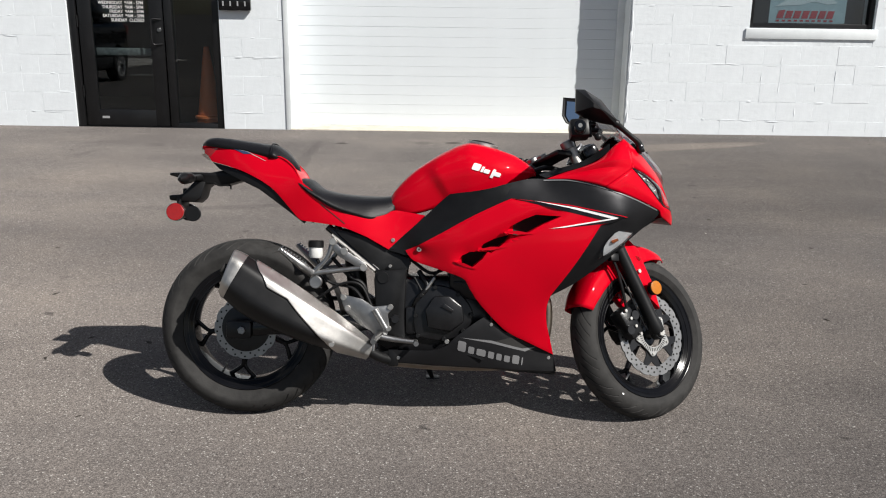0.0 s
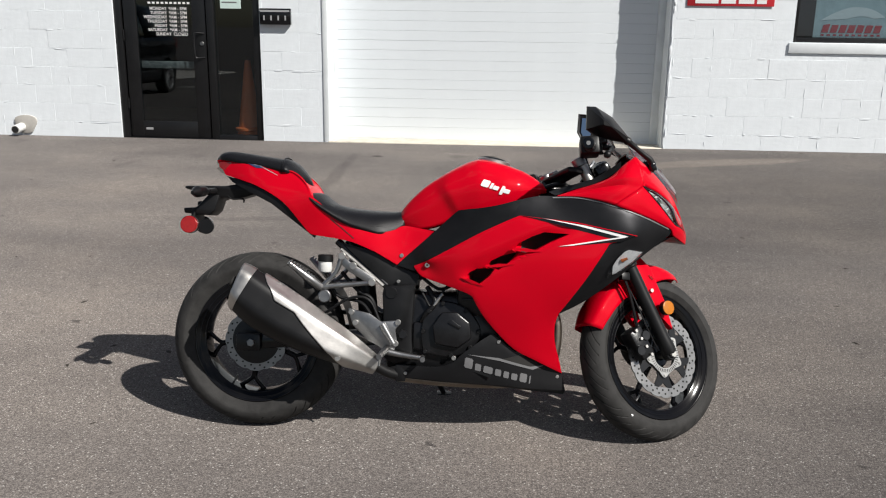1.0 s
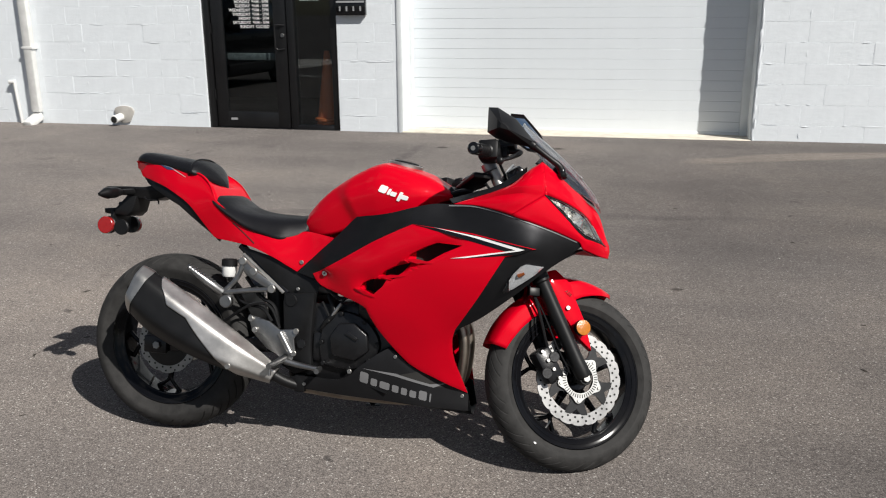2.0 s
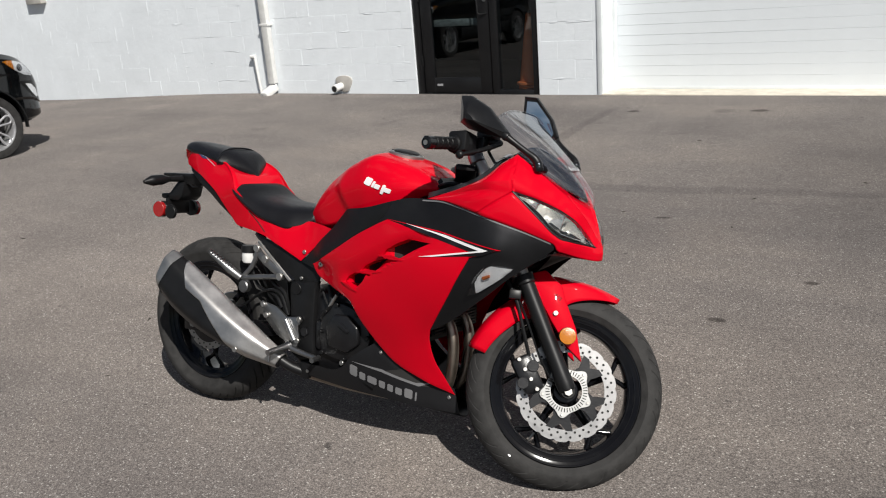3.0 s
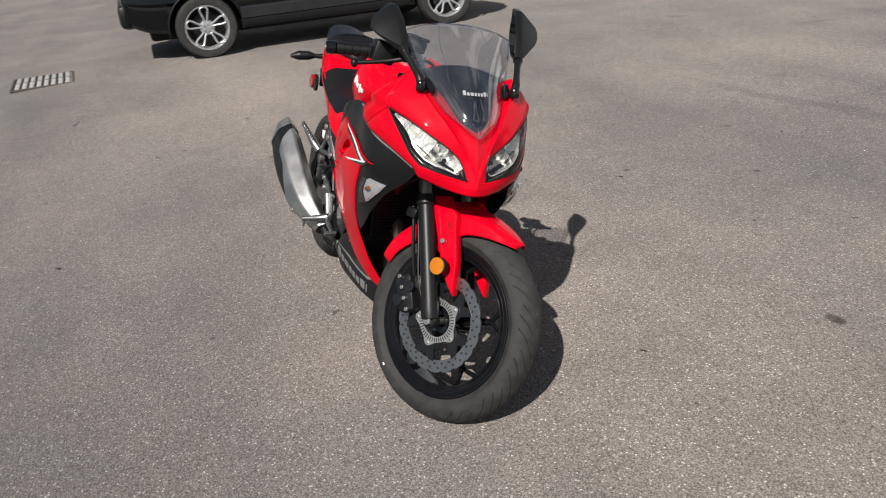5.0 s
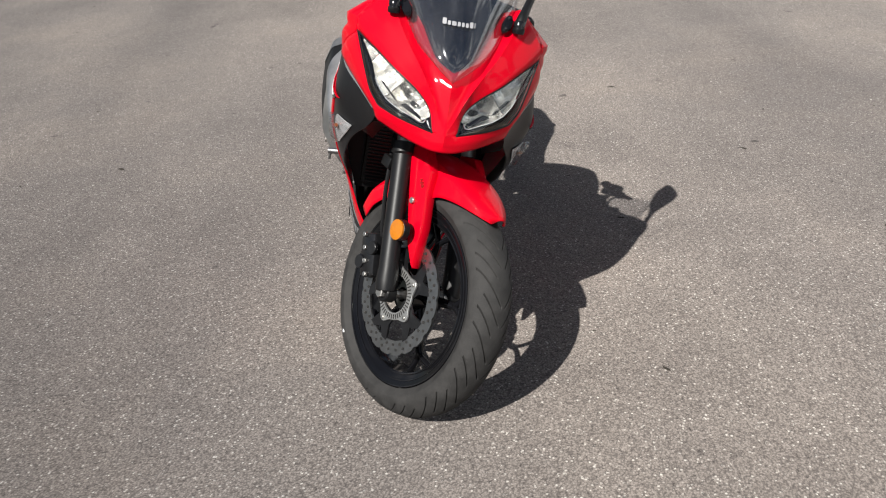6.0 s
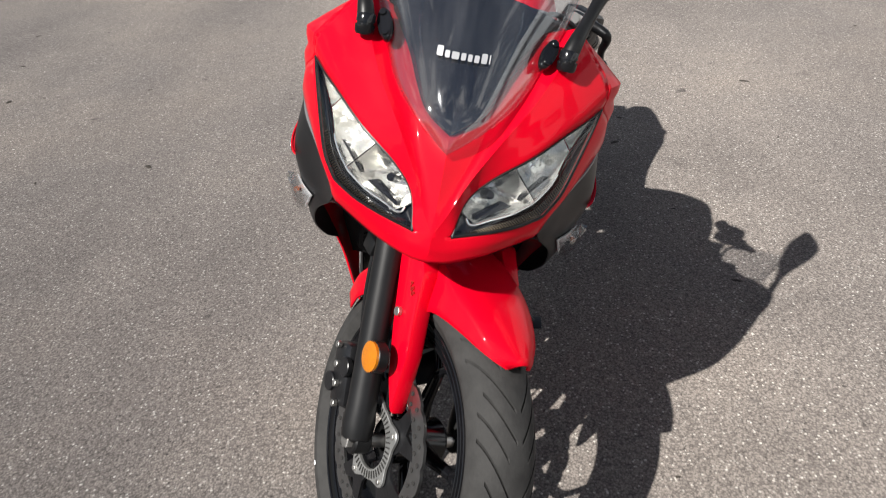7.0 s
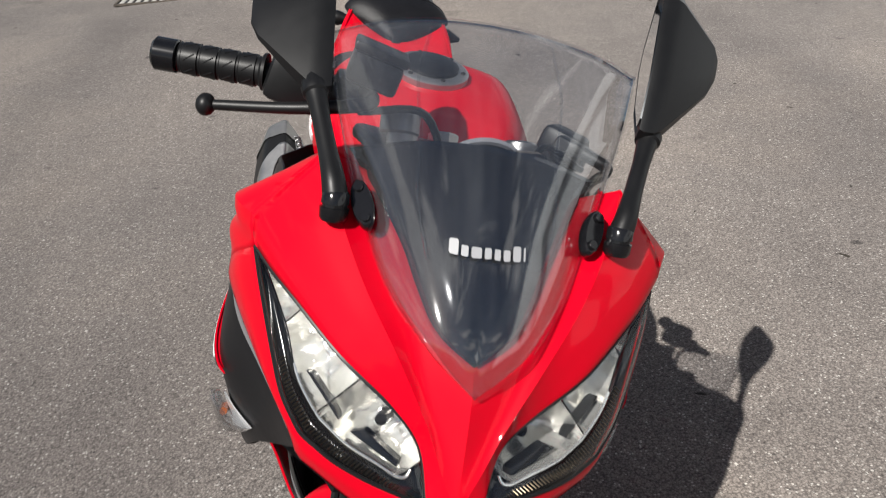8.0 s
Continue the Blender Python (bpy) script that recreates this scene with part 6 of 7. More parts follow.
def seats():
    def cushion(st, name, label, crown, parent=bike, hollow=0.0):
        cols = np.array(crv(st, 6))
        rows = []
        for x, zt, ze, hw in cols:
            half = crv([(0, zt), (0.5 * hw, zt - crown * 0.2 * (zt - ze)), (0.82 * hw, zt - 0.42 * (zt - ze)), (hw, ze), (0.96 * hw, ze - 0.012)], 4)
            push = hollow * max(0.0, min(1.0, (0.27 - x) / 0.08))
            half = [(x + push * (1 - min(1, p[0] / hw) ** 2), p[0], p[1]) for p in half]
            rows.append(half[::-1] + [(p[0], -p[1], p[2]) for p in half[1:]])
        # the ends close downwards
        rows = [[(p[0] - 0.004, p[1] * 0.93, p[2] - 0.016) for p in rows[0]]] + rows + [[(p[0] + 0.004, p[1] * 0.9, p[2] - 0.016) for p in rows[-1]]]
        ob = part(name, rings(rows, caps=False, closed=False), VINYL, parent, label, sharp=60)
        return ob
    rider = cushion([(0.178, 0.834, 0.822, 0.132), (0.198, 0.826, 0.806, 0.144), (0.245, 0.803, 0.775, 0.146), (0.313, 0.786, 0.738, 0.144), (0.380, 0.779, 0.717, 0.140), (0.430, 0.777, 0.705, 0.134), (0.475, 0.777, 0.712, 0.112), (0.512, 0.782, 0.735, 0.088)], "rider_seat", "black vinyl rider's seat cushion", 0.5, bike, 0.032)
    pill = cushion([(-0.166, 0.955, 0.950, 0.020), (-0.150, 0.966, 0.951, 0.040), (-0.122, 0.972, 0.948, 0.056), (-0.075, 0.969, 0.940, 0.072), (-0.014, 0.961, 0.930, 0.088), (0.050, 0.953, 0.918, 0.104), (0.082, 0.949, 0.911, 0.112)], "pillion_seat", "black vinyl pillion seat with a separate wedge-shaped front pad", 0.35)
    cushion([(0.084, 0.951, 0.912, 0.116), (0.098, 0.947, 0.909, 0.119), (0.118, 0.935, 0.901, 0.102), (0.140, 0.915, 0.890, 0.068), (0.160, 0.890, 0.877, 0.032), (0.171, 0.872, 0.867, 0.010)], "front_pad", "", 0.35, pill)
    part("pad_piping", tube([(0.088, -0.116, 0.908), (0.086, -0.096, 0.933), (0.084, -0.05, 0.951), (0.084, 0, 0.9545), (0.084, 0.05, 0.951), (0.086, 0.096, 0.933), (0.088, 0.116, 0.908)], 0.0032, 8), VINYL, pill)


seats()


def tail():
    o = crv([(-0.170, 0.938), (-0.104, 0.944), (-0.014, 0.930), (0.074, 0.914), (0.130, 0.900), (0.170, 0.868), (0.200, 0.816)], 4)[:-1] + crv([(0.200, 0.816), (0.268, 0.765), (0.345, 0.728), (0.428, 0.704), (0.480, 0.712), (0.510, 0.727), (0.560, 0.722), (0.618, 0.712)], 4) \
        + crv([(0.581, 0.675), (0.535, 0.633), (0.495, 0.594)], 4) + crv([(0.421, 0.636), (0.339, 0.667), (0.248, 0.681), (0.197, 0.688), (0.173, 0.708), (0.113, 0.778), (0.070, 0.812), (0.0, 0.848), (-0.06, 0.868), (-0.128, 0.886)], 4)
    for side in (-1, 1):
        t = part("tail_cowl", panel(o, tail_skin, side, 0.0, 0.005, 0.013), RED, bike, "glossy red tail and seat cowl")
        part("tail_stripe", panel([(-0.06, 0.934), (0.00, 0.922), (0.070, 0.8885), (0.069, 0.8873), (-0.003, 0.9195)], tail_skin, side, 0.0008, 0.002, 0.012, roll=0), SILVER, t)
        part("tail_flash", panel([(-0.045, 0.928), (0.000, 0.920), (0.020, 0.911), (-0.010, 0.912)], tail_skin, side, 0.0012, 0.002, 0.012, roll=0), BLUE, t)
        # crease line between tail and side cover
        part("cowl_seam", panel([(0.262, 0.742), (0.345, 0.678), (0.347, 0.680), (0.264, 0.744)], tail_skin, side, 0.0012, 0.002, 0.012, roll=0), PIT, t)
        part("fairing_bolt", disc_bar((0.51, side * float(tail_skin((0.51, 0.626))[0]), 0.626), (0, side, 0), 0.007, 0.005, seg=14), STEEL, t)
        # black under-tail
        u = [(-0.128, 0.884), (-0.06, 0.866), (0.0, 0.846), (0.070, 0.810), (0.113, 0.776), (0.173, 0.706), (0.215, 0.690), (0.205, 0.676), (0.117, 0.742), (0.05, 0.790), (-0.02, 0.822), (-0.10, 0.860)]
        part("undertail", panel(u, tail_skin, side, -0.010, 0.006, 0.014), MATT, bike, "black under-tail panel")
    # red bridge between the cushions and under them
    st = [(-0.168, 0.938, 0.030, 0.0), (-0.12, 0.944, 0.05, 0.0), (-0.05, 0.936, 0.072, 0.0), (0.05, 0.917, 0.097, -0.006), (0.10, 0.908, 0.108, -0.016), (0.13, 0.899, 0.113, -0.026), (0.155, 0.882, 0.121, -0.018), (0.175, 0.860, 0.128, -0.002), (0.200, 0.815, 0.140, 0.010), (0.22, 0.796, 0.137, 0.012), (0.35, 0.72, 0.125, 0.01), (0.50, 0.71, 0.10, 0.01)]
    rows = [[(x, hw * u, z + crown * (1 - u * u)) for u in np.linspace(-1, 1, 13)] for x, z, hw, crown in crv(st, 4)]
    deck = part("seat_deck", rings(rows, caps=False, closed=False), RED, bike, "red cowl bridge between the seats")
    shell(deck, 0.003)
    # tail lamp
    rows = []
    for f, x in ((0, -0.120), (0.5, -0.160), (1, -0.178)):
        hw = 0.055 - 0.02 * f
        rows.append([(x + 0.02 * abs(u), hw * u, z) for u, z in ((-1, 0.932), (0, 0.946), (1, 0.932), (1, 0.895 + 0.02 * f), (0, 0.882 + 0.03 * f), (-1, 0.895 + 0.02 * f))])
    part("tail_lamp", rings(rows), REDLENS, bike, "red wedge-shaped tail lamp")
    bm = plate([(-0.02, 0.856), (-0.062, 0.862), (-0.134, 0.848), (-0.187, 0.848), (-0.278, 0.845), (-0.279, 0.836), (-0.250, 0.828), (-0.190, 0.812), (-0.090, 0.802), (-0.016, 0.826), (0.06, 0.785), (0.08, 0.80)], -0.042, 0.042, bevel=0.006)
    hanger = part("plate_hanger", bm, MATT, bike, "black moulded number plate hanger")
    part("hanger_arm", plate([(-0.190, 0.815), (-0.150, 0.815), (-0.165, 0.760), (-0.185, 0.742), (-0.275, 0.748), (-0.278, 0.766), (-0.232, 0.770)], -0.050, 0.050, bevel=0.005), MATT, hanger)
    part("plate_lamp", box((-0.236, -0.03, 0.766), (-0.19, 0.03, 0.792), 0.006), MATT, hanger)
    part("plate_backing", box((-0.250, -0.055, 0.688), (-0.234, 0.055, 0.765), 0.007), MATT, hanger)
    part("tool_hook", tube([(-0.12, -0.05, 0.812), (-0.10, -0.055, 0.802), (-0.065, -0.055, 0.804), (-0.060, -0.055, 0.79)], 0.003, 6), MATT, hanger)
    for side in (-1, 1):
        part("reflector_back", disc_bar((-0.243, 0.064 * side, 0.708), (0.0, side, 0), 0.031, 0.014, seg=32), MATT, hanger)
        part("rear_reflector", disc_bar((-0.243, 0.078 * side, 0.708), (0.0, side, 0), 0.030, 0.016, seg=32), REDLENS, hanger, "round red side reflector")
        if side < 0:
            part("reflector_bracket", disc_bar((-0.183, 0.078 * side, 0.703), (0.0, side, 0), 0.027, 0.012, seg=28), MATT, hanger)
        ind = part("rear_indicator", tube([(-0.170, 0.045 * side, 0.828), (-0.176, 0.10 * side, 0.826)], [0.013, 0.010], 10, 0), MATT, hanger, "slim black rear indicator on a rubber stalk")
        part("indicator_body", tube([(-0.176, 0.10 * side, 0.826), (-0.185, 0.125 * side, 0.824), (-0.192, 0.165 * side, 0.82), (-0.196, 0.200 * side, 0.815)], [0.010, 0.019, 0.020, 0.006], 14, 4), MATT, ind)
        part("indicator_lens", disc_bar((-0.198, 0.150 * side, 0.822), (-1, 0, 0), 0.015, 0.012, seg=16), LENS, ind)


tail()


# -- frame, engine, exhaust and footrests --
def running_gear():
    for side in (-1, 1):
        fr = part("frame_plate", plate(crv([(0.452, 0.522), (0.560, 0.530)], 2) + crv([(0.560, 0.530), (0.556, 0.45), (0.553, 0.36), (0.560, 0.270)], 3) + [(0.500, 0.250), (0.448, 0.278)] + crv([(0.448, 0.30), (0.452, 0.40), (0.447, 0.49)], 3), side * 0.096, side * 0.124, bevel=0.008), MATT, bike, "matt black frame side plate")
        part("pivot_cap", disc_bar((0.478, side * 0.122, 0.497), (0, side, 0), 0.020, 0.006, seg=28), MATT, fr)
        part("pivot_bolt", disc_bar((0.522, side * 0.122, 0.356), (0, side, 0), 0.016, 0.012, seg=6), ENGINE, fr)
        sub = part("subframe_rail", tube([(0.285, 0.108 * side, 0.668), (0.35, 0.112 * side, 0.612), (0.46, 0.112 * side, 0.520)], 0.013, 12, 3), GLOSSBLACK, bike, "gloss black subframe rail")
        part("rail_edge", tube([(0.300, 0.120 * side, 0.640), (0.37, 0.124 * side, 0.586), (0.45, 0.124 * side, 0.520)], 0.006, 8, 3), STEEL, sub)
        part("side_cover", panel([(0.300, 0.664), (0.402, 0.640), (0.499, 0.589), (0.570, 0.560), (0.566, 0.530), (0.549, 0.516), (0.462, 0.524)], tail_skin, side, -0.016, 0.006, 0.016), MATT, bike, "matt black plastic side cover")
        part("cover_screw", disc_bar((0.502, 0.126 * side, 0.537), (0, side, 0), 0.006, 0.006, seg=10), STEEL, sub)
        # swingarm
        arm = part("swingarm", box((-0.045, -0.016, -0.026), (0.53, 0.016, 0.026), 0.010, Matrix.Translation((0, side * 0.100, R_REAR)) @ Matrix.Rotation(radians(-4.5), 4, "Y")), GLOSSBLACK, bike, "black box-section swingarm")
        part("adjuster_block", box((-0.055, -0.010, -0.030), (0.03, 0.010, 0.030), 0.006, Matrix.Translation((0, side * 0.119, R_REAR))), ENGINE, arm)
        part("axle_end", disc_bar((0.0, side * 0.125, R_REAR), (0, side, 0), 0.014, 0.018, seg=6), ALU, arm)
        # pillion footrest hanger: a three-armed casting
        h = part("pillion_hanger", tube([(0.306, 0.128 * side, 0.620), (0.285, 0.130 * side, 0.560), (0.240, 0.134 * side, 0.510)], 0.0085, 10, 4), ALU, bike, "cast aluminium pillion footrest hanger")
        tube_bm = tube([(0.420, 0.128 * side, 0.530), (0.330, 0.130 * side, 0.520), (0.240, 0.134 * side, 0.508)], 0.009, 10, 4)
        part("hanger_arm", tube_bm, ALU, h)
        for x, z in ((0.306, 0.618), (0.412, 0.531), (0.345, 0.585)):
            part("bolt", disc_bar((x, 0.132 * side, z), (0, side, 0), 0.013, 0.010, seg=14), STEEL, h)
        part("hanger_web", plate([(0.300, 0.628), (0.330, 0.600), (0.420, 0.545), (0.410, 0.520), (0.330, 0.565), (0.290, 0.600)], side * 0.122, side * 0.132, bevel=0.003), ALU, h)
        peg = part("pillion_footrest", tube([(0.236, 0.140 * side, 0.508), (0.205, 0.160 * side, 0.535), (0.135, 0.190 * side, 0.592)], [0.014, 0.016, 0.008], 10, 3), ALU, h, "folded aluminium pillion footrest")
        bm = None
        for k in range(9):
            f = k / 8
            q = Vector((0.214, 0.163 * side, 0.541)).lerp(Vector((0.142, 0.192 * side, 0.594)), f)
            bm = box((-0.002, -0.006, -0.009), (0.002, 0.006, 0.009), 0.001, Matrix.Translation(q) @ Matrix.Rotation(radians(38), 4, "Y"), bm)
        part("footrest_teeth", bm, ALU, peg)
        part("muffler_mount", disc_bar((0.250, 0.122 * side, 0.478), (0, side, 0), 0.022, 0.022, seg=24), ALU, h)
        # rider footrest and heel guard
        hg = part("heel_guard", plate([(0.333, 0.440), (0.408, 0.424), (0.447, 0.398), (0.480, 0.402), (0.506, 0.404), (0.514, 0.392), (0.497, 0.372), (0.505, 0.326), (0.495, 0.300), (0.462, 0.292), (0.440, 0.315), (0.405, 0.330), (0.352, 0.380), (0.340, 0.410)], side * 0.128, side * 0.138, bevel=0.003), ALU, bike, "cast aluminium heel guard")
        for x, z in ((0.345, 0.428), (0.360, 0.392), (0.506, 0.398), (0.500, 0.325)):
            part("bolt", disc_bar((x, 0.137 * side, z), (0, side, 0), 0.010, 0.008, seg=14), STEEL, hg)
        pg = part("rider_footrest", tube([(0.470, 0.140 * side, 0.305), (0.462, 0.170 * side, 0.298), (0.455, 0.235 * side, 0.292)], [0.014, 0.012, 0.010], 10, 3), ALU, hg, "ribbed aluminium rider footrest")
        part("hero_peg", tube([(0.457, 0.226 * side, 0.290), (0.456, 0.228 * side, 0.262)], 0.0045, 8, 0), ALU, pg)
        part("foot_lever", tube([(0.455, 0.142 * side, 0.300), (0.52, 0.144 * side, 0.288), (0.600, 0.148 * side, 0.280)], [0.012, 0.010, 0.008], 10, 3), ALU, bike, "polished aluminium foot lever")
        part("lever_tip", tube([(0.592, 0.135 * side, 0.281), (0.596, 0.178 * side, 0.279)], 0.009, 10, 0), ALU, bike)
    # master cylinder and reservoir above the right heel guard
    res = part("rear_brake_reservoir", tube([(0.246, -0.112, 0.560), (0.246, -0.112, 0.567), (0.246, -0.112, 0.596)], [0.020, 0.024, 0.024], 20, 0), PVC, bike, "milky rear brake fluid reservoir with black cap")
    part("reservoir_cap", tube([(0.246, -0.112, 0.596), (0.246, -0.112, 0.617), (0.246, -0.112, 0.620)], [0.0265, 0.0265, 0.023], 20, 0), MATT, res)
    part("reservoir_hose", tube([(0.250, -0.112, 0.556), (0.290, -0.104, 0.48), (0.37, -0.108, 0.46), (0.41, -0.118, 0.42)], 0.006, 8), MATT, res)
    part("master_cylinder", tube([(0.452, -0.145, 0.39), (0.492, -0.145, 0.325)], [0.012, 0.010], 12, 0), ALU, bike, "alloy rear brake master cylinder")
    part("rear_brake_hose", tube([(0.44, -0.12, 0.40), (0.40, -0.118, 0.47), (0.33, -0.118, 0.47), (0.22, -0.118, 0.40), (0.10, -0.118, 0.36), (0.06, -0.112, 0.38)], 0.005, 8), MATT, bike, "black rear brake hose")
    part("cable_loom", tube([(0.30, -0.09, 0.56), (0.36, -0.105, 0.50), (0.41, -0.105, 0.47), (0.43, -0.10, 0.40)], 0.007, 8), MATT, bike)
    part("rear_caliper", box((0.055, -0.100, 0.345), (0.135, -0.052, 0.405), 0.012), ENGINE, bike, "black rear brake caliper")
    part("shock_absorber", tube([(0.36, 0.0, 0.62), (0.40, 0, 0.30)], 0.035, 16, 0), MATT, bike)
    part("inner_fender", rings([[((R_REAR + 0.026) * math.cos(a), y, R_REAR + (R_REAR + 0.026) * math.sin(a)) for y in np.linspace(-0.075, 0.075, 7)] for a in np.radians(np.linspace(2, 38, 12))], caps=False, closed=False), MATT, bike, "black hugger behind the rear wheel")
    # engine
    bm = box((0.46, -0.105, 0.22), (0.86, 0.105, 0.50), 0.03)
    box((0.70, -0.12, 0.42), (0.90, 0.12, 0.66), 0.03, bm=bm)
    eng = part("engine", bm, ENGINE, bike, "black twin-cylinder engine behind the fairing")
    o = crv([(0.594, 0.295), (0.584, 0.368), (0.604, 0.444), (0.655, 0.474), (0.740, 0.450), (0.790, 0.376), (0.760, 0.316), (0.690, 0.284), (0.594, 0.295)], 4)[:-1]
    mid = np.array((0.686, 0.378))
    cv = part("clutch_cover", plate(o, -0.095, -0.128, bevel=0.007), ENGINE, eng, "angular black clutch cover")
    o2 = [(0.634, 0.330), (0.624, 0.392), (0.654, 0.438), (0.706, 0.440), (0.752, 0.408), (0.758, 0.352), (0.712, 0.316)]
    part("cover_boss", plate(o2, -0.127, -0.147, bevel=0.008), ENGINE, cv)
    part("cover_ridge", plate([(0.676, 0.404), (0.690, 0.414), (0.722, 0.392), (0.716, 0.382)], -0.146, -0.152, bevel=0.002), ENGINE, cv)
    part("cover_name", box((0.640, -0.1488, -0.003), (0.735, -0.146, 0.004), m=Matrix.Translation((0.128, 0, 0.452)) @ Matrix.Rotation(radians(18), 4, "Y")), MATT, cv)
    for k in range(0, len(o), 4):
        p = mid + (np.array(o[k]) - mid) * 0.93
        part("cover_bolt", disc_bar((p[0], -0.126, p[1]), (0, -1, 0), 0.0075, 0.010, seg=8), MATT, cv)
    part("bolt", disc_bar((0.70, -0.150, 0.285), (0, -1, 0), 0.008, 0.006, seg=10), STEEL, eng)
    part("sprocket_cover", box((0.555, -0.118, 0.30), (0.62, -0.09, 0.40), 0.012), ENGINE, eng)
    for k in range(7):
        part("cylinder_fin", box((0.72, -0.128, 0.48 + 0.022 * k), (0.93, 0.128, 0.487 + 0.022 * k), 0.002), ENGINE, eng)
    part("coolant_hose", tube([(0.60, -0.10, 0.52), (0.63, -0.125, 0.47), (0.60, -0.125, 0.43), (0.585, -0.11, 0.40)], 0.009, 10), MATT, bike, "black coolant hose")
    part("clutch_cable", tube([(0.585, -0.118, 0.50), (0.62, -0.12, 0.45), (0.65, -0.12, 0.50), (0.68, -0.11, 0.54)], 0.004, 8), MATT, bike)
    part("cable_spring", tube([(0.612, -0.13, 0.44), (0.655, -0.13, 0.50)], 0.006, 10, 0), STEEL, bike)
    part("wire_loom", tube([(0.57, -0.1, 0.56), (0.64, -0.11, 0.515), (0.70, -0.1, 0.53), (0.75, -0.1, 0.50)], 0.006, 8), MATT, bike)
    rad = part("radiator", box((1.000, -0.14, 0.42), (1.030, 0.14, 0.66), 0.006), MATT, bike, "black finned radiator behind the front wheel")
    for k in range(24):
        part("radiator_fin", box((1.029, -0.13, 0.427 + 0.0096 * k), (1.035, 0.13, 0.430 + 0.0096 * k)), ENGINE, rad)
    o = [(-0.150, 0.395), (-0.178, 0.47), (-0.196, 0.56), (-0.198, 0.665), (0.198, 0.665), (0.196, 0.56), (0.178, 0.47), (0.150, 0.395)]
    part("radiator_shroud", rings([[(x, y, z) for y, z in o] for x in (0.984, 0.996)]), MATT, rad, "black air shroud round the radiator")
    for y in (-0.05, 0.05):
        part("exhaust_header", tube([(0.93, y, 0.50), (1.02, y, 0.47), (1.055, y, 0.38), (1.03, y * 0.9, 0.24), (0.92, y * 0.8 - 0.02, 0.195), (0.70, y * 0.5 - 0.05, 0.19), (0.50, -0.09, 0.205)], 0.018, 14), HEADER, bike, "bent heat-stained steel exhaust header pipe")
    part("side_stand", tube([(0.60, 0.10, 0.21), (0.63, 0.20, 0.145), (0.655, 0.296, 0.077)], [0.014, 0.012, 0.009], 10, 3), MATT, bike, "black side stand")
    part("stand_foot", box((-0.028, -0.02, -0.006), (0.028, 0.02, 0.006), 0.004, Matrix.Translation((0.657, 0.302, 0.073)) @ Matrix.Rotation(radians(13), 4, "X")), MATT, bike)
    part("chain_guard", box((0.02, 0.06, 0.40), (0.42, 0.085, 0.412), 0.004), MATT, bike)
    part("chain", box((0.0, 0.066, 0.395), (0.50, 0.074, 0.408), 0.002, Matrix.Rotation(radians(0), 4, "X")), IRON, bike)
    for side in (-1, 1):
        part("under_bracket", box((0.50, side * 0.11 - 0.012, 0.192), (0.535, side * 0.11 + 0.014, 0.252), 0.004), MATT, bike)


running_gear()


